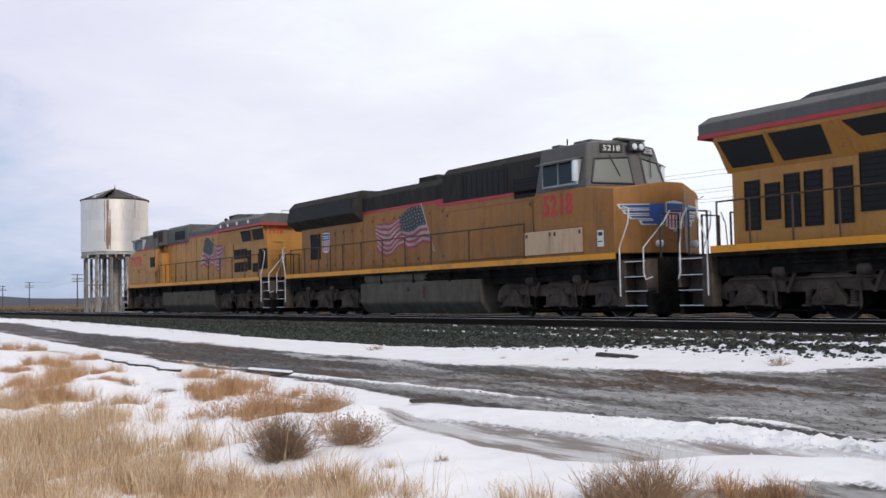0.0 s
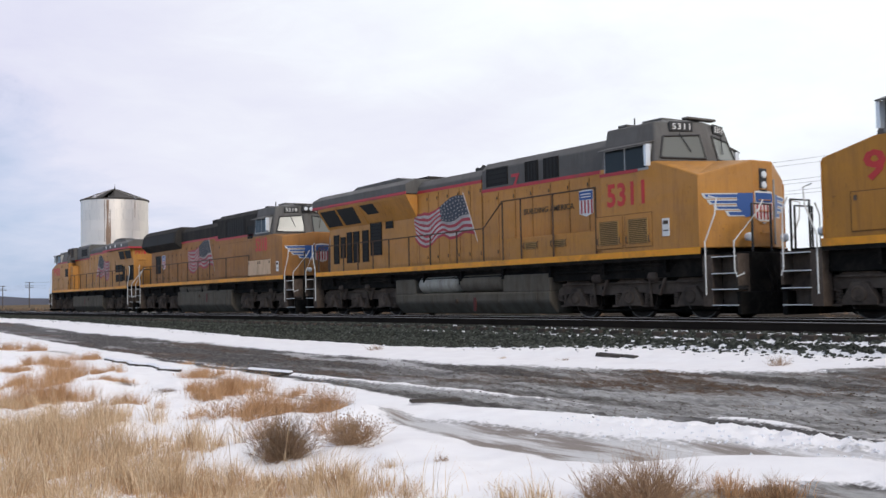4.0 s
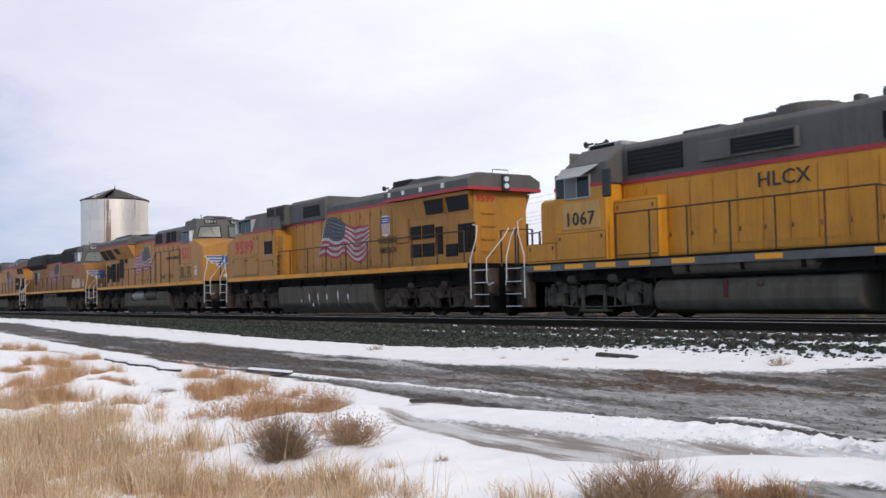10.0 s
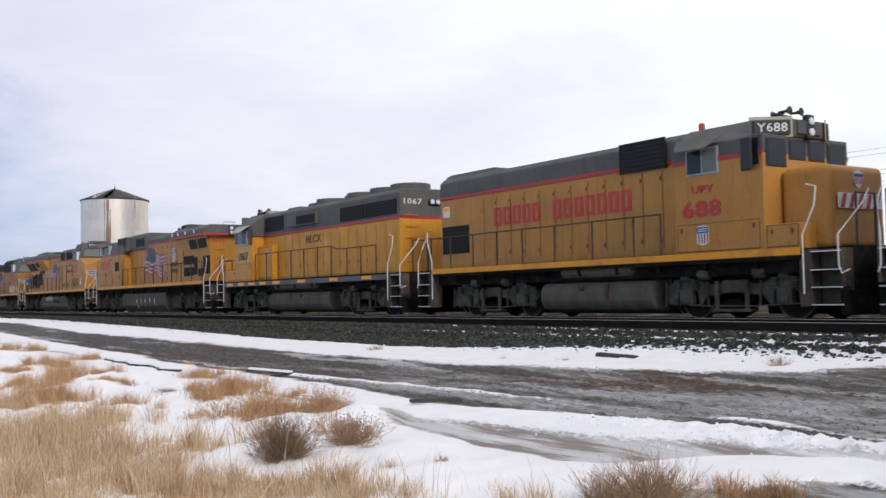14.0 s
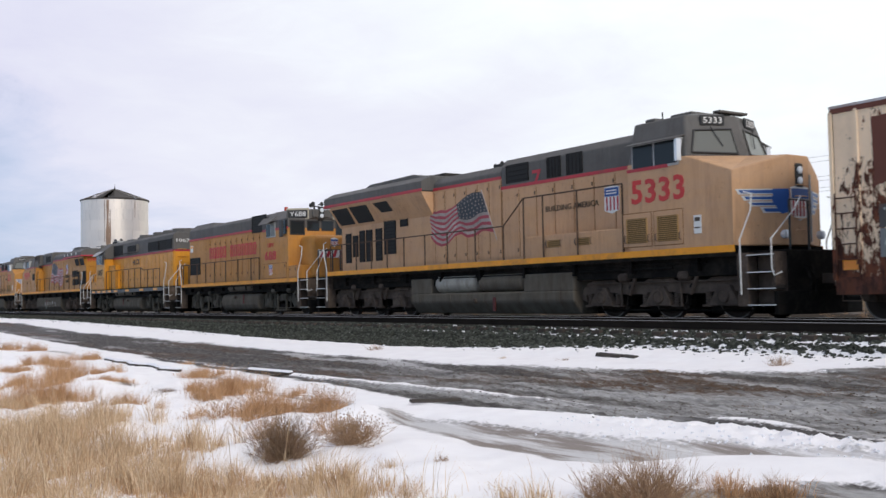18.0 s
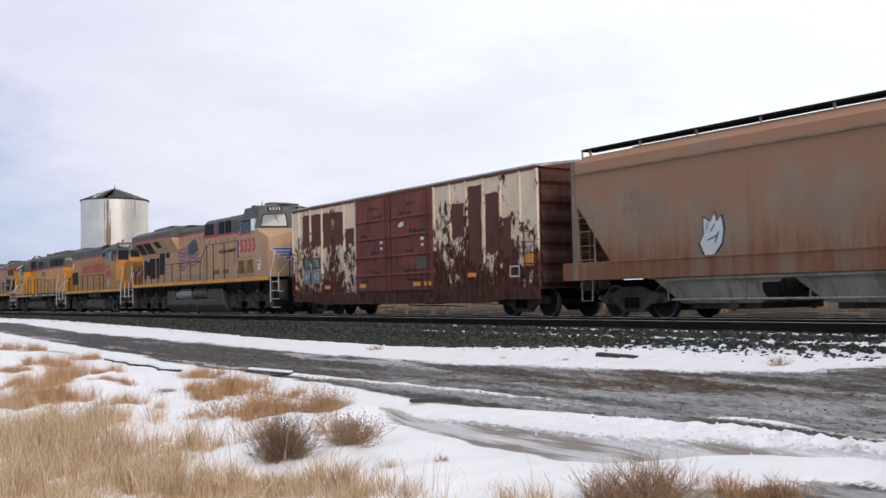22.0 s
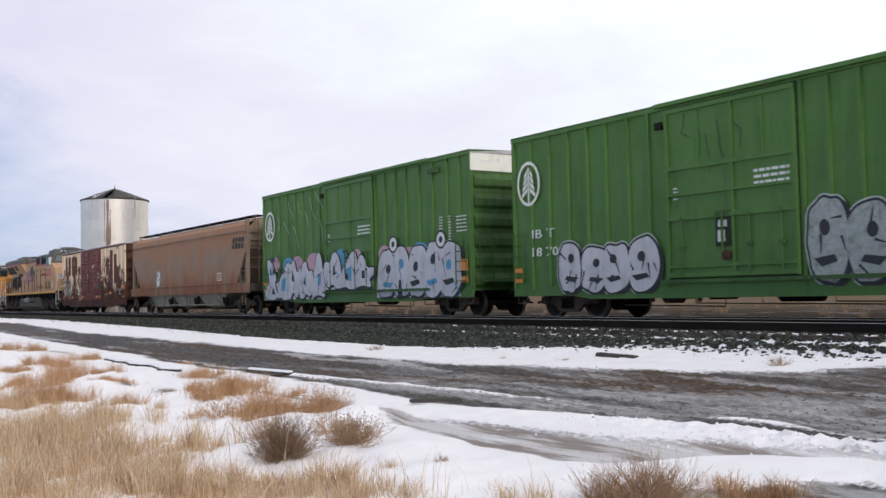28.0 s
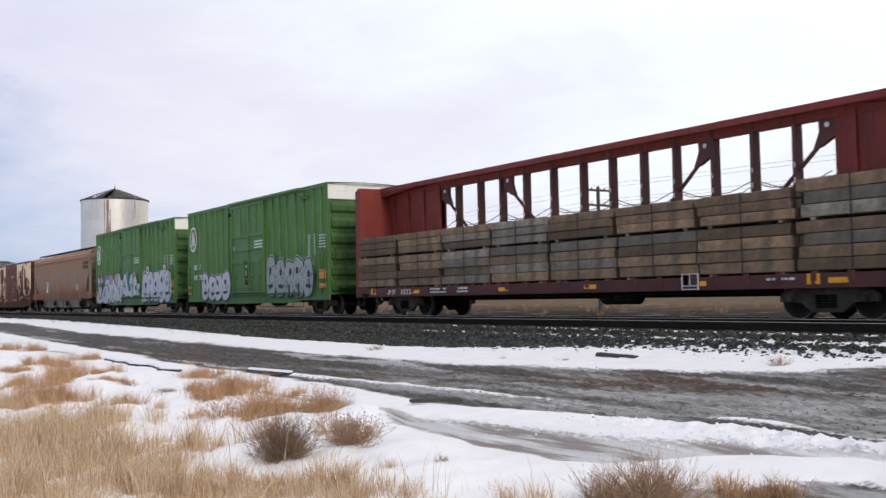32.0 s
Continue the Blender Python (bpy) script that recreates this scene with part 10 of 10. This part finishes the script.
def shrub(x, y, wide, tall, stems, seed, mat="twig", label="leafless brown winter shrub standing in the snow", heads=False):
    """Dead bush: stems that fork into ever finer twigs, some with dry seed heads."""
    rnd = random.Random(seed)
    gz = float(surface(x, y)) - 0.02
    b, hd = Build(), Build()

    def tri(p, q, w):
        d = (q - p).normalized()
        u = d.cross(Vector((rnd.uniform(-1, 1), rnd.uniform(-1, 1), rnd.uniform(-1, 1)))).normalized() * w
        v = d.cross(u)
        b.add([tuple(p + u), tuple(p - u * 0.5 + v * 0.87), tuple(p - u * 0.5 - v * 0.87), tuple(q)], [(0, 1, 3), (1, 2, 3), (2, 0, 3)])

    def grow(p, d, length, w, level):
        q = p + d * length
        tri(p, q, w)
        if level == 0:
            if heads and rnd.random() < 0.7:
                s = rnd.uniform(0.004, 0.008)
                hd.add([tuple(q + Vector(o) * s) for o in ((1, 0, 0), (0, 1, 0), (-1, 0, 0), (0, -1, 0), (0, 0, 1.3), (0, 0, -1))],
                       [(0, 1, 4), (1, 2, 4), (2, 3, 4), (3, 0, 4), (1, 0, 5), (2, 1, 5), (3, 2, 5), (0, 3, 5)])
            return
        for _ in range(rnd.choice((2, 3, 3))):
            at = p + d * length * rnd.uniform(0.35, 0.95)
            nd2 = (d + Vector((rnd.uniform(-1, 1), rnd.uniform(-1, 1), rnd.uniform(-0.35, 0.9))) * 0.55).normalized()
            grow(at, nd2, length * rnd.uniform(0.45, 0.75), w * 0.62, level - 1)

    for _ in range(stems):
        # stems fill a low dome
        a, up = rnd.uniform(0, 2 * math.pi), math.asin(rnd.uniform(0.12, 1.0))
        start = Vector((x + wide * 0.16 * rnd.gauss(0, 0.6), y + wide * 0.16 * rnd.gauss(0, 0.6), gz))
        d = Vector((wide / 2 * math.cos(up) * math.cos(a), wide / 2 * math.cos(up) * math.sin(a), tall * math.sin(up))) * rnd.uniform(0.55, 1.0)
        grow(start, d.normalized(), d.length * 0.66, 0.0030, 2)
    ob = root("shrub", label, "shrub", "dead shrubs")
    ob.location = (x, y, gz)
    m = part("branching", b, MAT[mat], ob)
    m.location = (-x, -y, -gz)
    tagged(m, kind="stuff")
    if hd.v:
        m2 = part("seed_fuzz", hd, MAT["twig"], ob)
        m2.location = (-x, -y, -gz)
        tagged(m2, kind="stuff")


def scatter_stones(name, count, seed, spot, size, mat, label, category, flat=1.0):
    """Broken stones as one heap; spot(rnd, n) gives x, y, z."""
    rnd = np.random.RandomState(seed)
    x, y, z = spot(rnd, count)
    s = rnd.uniform(size[0], size[1], count)
    cube = np.array([(-1, -1, -1), (1, -1, -1), (1, 1, -1), (-1, 1, -1), (-1, -1, 1), (1, -1, 1), (1, 1, 1), (-1, 1, 1)], float) * 0.58
    jit = rnd.uniform(0.55, 1.25, (count, 8, 3))
    a = rnd.uniform(0, 2 * math.pi, count)
    p = cube[None] * jit * s[:, None, None]
    tilt = rnd.uniform(-0.6, 0.6, count)
    px = p[..., 0] * np.cos(tilt)[:, None] - p[..., 2] * np.sin(tilt)[:, None]
    pz = (p[..., 0] * np.sin(tilt)[:, None] + p[..., 2] * np.cos(tilt)[:, None]) * flat
    qx = px * np.cos(a)[:, None] - p[..., 1] * np.sin(a)[:, None]
    qy = px * np.sin(a)[:, None] + p[..., 1] * np.cos(a)[:, None]
    V = np.stack([qx + x[:, None], qy + y[:, None], pz + z[:, None]], -1).reshape(-1, 3)
    base = (np.arange(count) * 8)[:, None, None]
    faces = np.array([(0, 3, 2, 1), (4, 5, 6, 7), (0, 1, 5, 4), (1, 2, 6, 5), (2, 3, 7, 6), (3, 0, 4, 7)])[None] + base
    me = bpy.data.meshes.new(name)
    me.from_pydata(V.tolist(), [], faces.reshape(-1, 4).tolist())
    me.materials.append(mat)
    return tagged(new(name, me), label, category, kind="stuff")


def on_bank(x_lo, x_hi, y_lo, y_hi, power=1.0, keep=0.12):
    """Spots on the bank; few stones lie where the snow is caught."""
    def spot(rnd, n):
        u = rnd.uniform(0, 1, 3 * n) ** power
        x = -np.exp(np.log(-x_hi) + (np.log(-x_lo) - np.log(-x_hi)) * u)
        y = rnd.uniform(y_lo, y_hi, 3 * n)
        z = np.interp(y, BANK_Y, BANK_Z)
        good = ((bank_snow(x, y) < 0) | (rnd.uniform(0, 1, 3 * n) < keep)) & (y > np.interp(x, *TOE) - 0.12 * rnd.exponential(1.0, 3 * n))
        pick = np.resize(np.nonzero(good)[0], n)
        return x[pick], y[pick], z[pick]
    return spot


def on_ground(x_lo, x_hi, near, far, drift=0.0):
    def spot(rnd, n):
        x = -np.exp(rnd.uniform(np.log(-x_hi), np.log(-x_lo), n))
        u = rnd.uniform(0, 1, n)
        y = np.interp(x, *near) * (1 - u) + np.interp(x, *far) * u + rnd.normal(0, 0.15, n)
        return x, y, surface(x, y) + drift
    return spot


def on_road(rnd, n):
    """Spots along the churned lines of the road."""
    x = -np.exp(rnd.uniform(np.log(3.5), np.log(45), n))
    u = rnd.choice([0.10, 0.22, 0.42, 0.60, 0.74, 0.90], n, p=[0.1, 0.15, 0.12, 0.15, 0.24, 0.24]) + rnd.normal(0, 0.05, n) + 0.04 * np.sin(x * 0.9)
    y = np.interp(x, *ROAD_NEAR) * (1 - u) + np.interp(x, *ROAD_FAR) * u
    return x, y, surface(x, y) + 0.004


def debris_plank(x, y, length, wide, high, turn, snow=False, label="weathered dark timber lying on the snow", lift=0.0):
    z = float(surface(x, y))
    o = root("timber", label, "timber", "loose timbers")
    o.matrix_basis = pose(x, y, z - 0.012 + lift, 0, 2, turn)
    b = Build().prism([(-wide / 2, 0), (wide / 2, 0.01), (wide / 2 - 0.01, high), (-wide / 2 + 0.02, high * 0.92)], -length / 2, length / 2, "x")
    part("beam", b, MAT["plank"], o, bevel=0.01)
    if snow:
        part("snow_cap", Build().prism([(-wide / 2, high * 0.93), (wide / 2 - 0.01, high), (wide / 2 - 0.04, high + 0.035), (-wide / 2 + 0.03, high + 0.03)], -length / 2 + 0.05, length / 2 - 0.02, "x"), MAT["snow"], o, bevel=0.01)


def far_ridge():
    xs, rnd = np.linspace(-3900, 3900, 160), np.random.RandomState(2)
    y = 3300.0
    V, F = [], []
    for i, a in enumerate(np.linspace(-0.15, math.pi + 0.15, 160)):
        h = 17 + 7 * math.sin(a * 9) + 5 * math.sin(a * 23 + 1) + 3 * math.sin(a * 51) + rnd.uniform(-1, 1)
        V += [(y * math.cos(a), y * math.sin(a), -8), (y * math.cos(a), y * math.sin(a), h), (1.05 * y * math.cos(a), 1.05 * y * math.sin(a), -8)]
    for i in range(159):
        o = 3 * i
        F += [(o, o + 3, o + 4, o + 1), (o + 1, o + 4, o + 5, o + 2)]
    thing("far_hills", Build().add(V, F), MAT["ridge"], "low bluish hills along the horizon", "hills", kind="structure")


water_tower()
telegraph_line()
far_ridge()
# x, y, radius, blades, height
PALE = [(-15.84, 3.05, 0.43, 696, 0.25), (-13.35, 3.11, 0.78, 1739, 0.41), (-11.2, 2.26, 0.54, 1300, 0.48), (-10.69, 2.82, 0.5, 1200, 0.45), (-8.9, 2.69, 0.44, 900, 0.30), (-10.15, 3.53, 0.21, 320, 0.28),
        (-9.09, 2.02, 0.55, 1300, 0.42), (-8.19, 3.12, 0.27, 480, 0.28), (-7.67, 3.37, 0.3, 480, 0.25), (-7.37, 3.8, 0.16, 200, 0.26), (-6.93, 3.85, 0.17, 200, 0.20), (-13.02, 2.44, 0.45, 900, 0.40),
        (-13.09, 3.6, 0.23, 297, 0.16), (-17.39, 3.18, 0.3, 422, 0.28), (-8.37, 2.77, 0.32, 600, 0.32), (-12.0, 2.7, 0.5, 1000, 0.42), (-10.0, 2.2, 0.5, 1000, 0.42)]
PALE_EDGE = [(-8.66, 3.48, 0.18, 200, 0.22), (-7.34, 3.55, 0.16, 160, 0.22), (-6.64, 4.11, 0.14, 110, 0.20), (-6.09, 4.59, 0.10, 80, 0.20), (-5.89, 4.78, 0.10, 80, 0.18), (-7.49, 4.39, 0.08, 50, 0.12), (-8.97, 3.22, 0.2, 180, 0.2),
             (-5.29, 5.26, 0.13, 130, 0.2), (-5.07, 5.49, 0.11, 110, 0.2), (-5.49, 5.18, 0.09, 90, 0.15), (-9.6, 3.1, 0.3, 300, 0.3), (-8.0, 3.55, 0.22, 220, 0.24), (-7.0, 3.75, 0.2, 200, 0.24), (-7.75, 3.9, 0.14, 110, 0.26), (-9.8, 3.75, 0.18, 150, 0.26), (-11.2, 3.6, 0.2, 150, 0.22)]
PALE_FRONT = [(-8.23, 1.54, 0.4, 700, 0.34), (-7.79, 1.93, 0.4, 700, 0.34), (-7.37, 2.31, 0.4, 650, 0.30), (-7.14, 2.74, 0.35, 450, 0.26), (-6.91, 3.13, 0.3, 330, 0.24), (-6.65, 3.46, 0.25, 200, 0.22), (-6.32, 3.75, 0.2, 110, 0.2),
              (-7.76, 3.83, 0.15, 110, 0.26), (-8.24, 3.58, 0.18, 160, 0.26)]
blades("dry_grass", PALE_FRONT, MAT["straw"], 36, "pale dry winter grass standing in the snow", 1.1)
blades("dry_grass", PALE, MAT["straw"], 5, "pale dry winter grass standing in the snow", 1.5)
blades("dry_grass", PALE_EDGE, MAT["straw"], 6, "pale dry winter grass standing in the snow", 2.0)
blades("low_grass", [(p[0], p[1], p[2] * 1.1, p[3] * 1.5, 0.15) for p in PALE], MAT["straw_red"], 26, "matted brown dead grass at the foot of the tufts")
LONE = [(-7.7, 3.0, 0.6, 60, 0.50), (-7.3, 3.6, 0.5, 50, 0.45), (-6.7, 4.1, 0.4, 34, 0.40), (-6.1, 4.6, 0.35, 26, 0.40), (-9.3, 3.5, 0.5, 40, 0.56), (-10.4, 3.9, 0.5, 26, 0.55), (-8.8, 2.6, 0.8, 50, 0.5), (-12.0, 4.2, 0.5, 18, 0.6), (-5.85, 4.75, 0.3, 24, 0.40)]
blades("tall_grass", LONE, MAT["straw"], 16, "sparse tall dry grass stems", lone=True)
REDDISH_WEST = [(-34.31, 6.07, 0.34, 477, 0.33), (-32.62, 6.6, 0.32, 448, 0.35), (-25.91, 5.44, 0.39, 569, 0.31), (-21.19, 4.99, 0.37, 536, 0.52), (-26.16, 6.58, 0.33, 455, 0.21), (-19.52, 4.2, 0.29, 388, 0.36), (-17.2, 3.61, 0.47, 745, 0.44),
                (-16.84, 4.01, 0.25, 321, 0.29), (-20.6, 5.61, 0.26, 333, 0.14), (-18.32, 5.04, 0.37, 533, 0.13), (-15.25, 4.33, 0.27, 350, 0.18), (-24.76, 4.52, 0.37, 530, 0.19), (-20.28, 3.81, 0.3, 405, 0.22), (-24.76, 5.64, 0.25, 313, 0.27)]
blades("reddish_grass", REDDISH_WEST, MAT["straw_red"], 7, "rust-coloured dry grass tufts in the snow", 3.2)
REDDISH_ROADSIDE = [(-18.39, 6.69, 0.33, 584, 0.21), (-14.82, 5.75, 0.42, 840, 0.39), (-12.35, 5.21, 0.23, 339, 0.32), (-15.52, 6.36, 0.32, 566, 0.28), (-21.54, 7.52, 0.11, 132, 0.12), (-11.58, 5.82, 0.19, 262, 0.32), (-11.93, 5.46, 0.22, 328, 0.31),
                    (-12.88, 4.6, 0.13, 100, 0.2), (-15.54, 5.56, 0.16, 211, 0.19), (-13.88, 6.49, 0.15, 191, 0.15), (-5.09, 5.92, 0.13, 200, 0.13), (-4.92, 5.97, 0.11, 170, 0.15), (-4.74, 6.1, 0.09, 110, 0.19), (-11.9, 5.18, 0.28, 300, 0.21)]
blades("reddish_grass", REDDISH_ROADSIDE, MAT["straw_red"], 8, "rust-coloured dry grass tufts in the snow", 2.8)
MATTED = [(-15.92, 5.22, 0.22, 300, 0.09), (-17.81, 5.22, 0.15, 180, 0.09), (-7.74, 9.26, 0.15, 240, 0.05), (-6.48, 9.84, 0.13, 200, 0.06), (-10.82, 9.71, 0.42, 500, 0.035), (-7.56, 10.68, 0.45, 900, 0.05), (-8.97, 9.88, 0.32, 300, 0.03), (-12.29, 9.32, 0.26, 200, 0.03)]
blades("matted_grass", MATTED, MAT["mat_brown"], 28, "flattened dark brown grass on the dirt road", 1.6)


def verge(n, seed):
    r = random.Random(seed)
    out = []
    for _ in range(n):
        out.append((r.uniform(-330, -12), r.uniform(24.5, 60), r.uniform(0.6, 2.2), 80, r.uniform(0.35, 0.95)))
    return out


blades("far_brush", verge(480, 4), MAT["twig"], 9, "dry brown brush beyond the railway", 1.0)
shrub(-9.05, 4.12, 0.80, 0.58, 560, 1, "twig_dark")
shrub(-9.0, 4.85, 0.72, 0.36, 200, 2, heads=True)
shrub(-9.35, 5.0, 0.6, 0.30, 70, 14, heads=True)
shrub(-5.25, 5.2, 1.0, 0.46, 330, 3)
shrub(-5.55, 5.02, 0.5, 0.32, 110, 15)
shrub(-4.78, 6.02, 0.34, 0.26, 70, 4)
shrub(-7.3, 4.8, 0.18, 0.11, 30, 5)
shrub(-9.44, 12.05, 0.46, 0.20, 60, 6)
shrub(-19.5, 11.13, 0.50, 0.16, 60, 7)
shrub(-14.87, 11.16, 0.26, 0.08, 30, 8, "straw")
shrub(-10.92, 11.06, 0.30, 0.08, 30, 9)
shrub(-13.29, 11.3, 0.34, 0.06, 30, 10)
shrub(-12.9, 5.6, 0.9, 0.46, 90, 11, "straw_red", "tall reddish dry weed with seed heads", True)
shrub(-11.5, 5.75, 0.8, 0.44, 110, 12, "straw_red", "tall reddish dry weed with seed heads", True)
shrub(-10.6, 4.6, 0.7, 0.40, 70, 13, "straw_red", "tall reddish dry weed with seed heads", True)
shrub(-12.4, 4.75, 0.7, 0.36, 60, 16, "straw_red", "tall reddish dry weed with seed heads", True)
shrub(-10.2, 5.2, 0.6, 0.40, 60, 17, "straw_red", "tall reddish dry weed with seed heads", True)
debris_plank(-11.1, 7.22, 0.74, 0.09, 0.05, 84, lift=0.03)
debris_plank(-17.5, 7.70, 1.15, 0.13, 0.06, 22, True, "snow-capped timber beside the dirt road", 0.035)
debris_plank(-12.95, 12.02, 0.55, 0.14, 0.07, 5)
debris_plank(-12.5, 12.06, 0.35, 0.12, 0.05, -6)
for k in range(9):
    debris_plank(-25.3 + k * 0.62, 6.88 - 0.018 * k + 0.05 * (k % 2), 0.55, 0.09, 0.06, 4 + 17 * (k % 3), True)
scatter_stones("ballast_stones", 13000, 1, on_bank(-110, -6.5, 11.9, NEAR_Y - 0.86, 0.9), (0.025, 0.06), MAT["stones"], "dark crushed ballast stones on the bank", "ballast")
scatter_stones("strewn_stones", 260, 3, on_bank(-22, -6.5, 11.9, 12.9, 0.8, 1.0), (0.015, 0.04), MAT["stones"], "dark stones strewn on the snow", "stones")
scatter_stones("road_clods", 5200, 4, on_road, (0.005, 0.020), MAT["mud_clod"], "frozen mud clods on the dirt road", "clods", 0.4)
scatter_stones("snow_lumps", 320, 5, on_ground(-8.5, -4.2, RUT_FAR, ROAD_NEAR, 0.004), (0.006, 0.022), MAT["snow"], "lumps of ploughed snow beside the wheel ruts", "snow")


def ties_under(yc, top, x0, x1, name):
    """Wooden crossties, half sunk in the stones."""
    me = Build().box(-0.115, 0.115, -1.3, 1.3, -0.36, -0.185).mesh("crosstie", MAT["tie"])
    tr = bpy.data.objects[name]
    x = x0
    while x < x1:
        o = part("crosstie", me, MAT["tie"], tr)
        o.location = (x, random.uniform(-0.03, 0.03), 0)
        x += 0.55


ties_under(NEAR_Y, 0.1, -70, -5, "siding_track")


# ---------------------------------------------------------------- everything that moves
def motions():
    for ob, s0, turn, *lift in MOVERS:
        walk(ob, [(t, pose(s0 + train_shift(t), TRACK_Y, lift[0] if lift else 0, 0, 0, turn)) for t in range(33)])
    turned = {row[0]: row[2] for row in MOVERS}
    for ws, x, r in WHEELS:
        d = -1 if turned[ws.parent] == 0 else 1
        walk(ws, [(k / 10, pose(x, 0, r, 0, d * math.degrees(-train_shift(k / 10) / r), 0)) for k in range(321)])


motions()
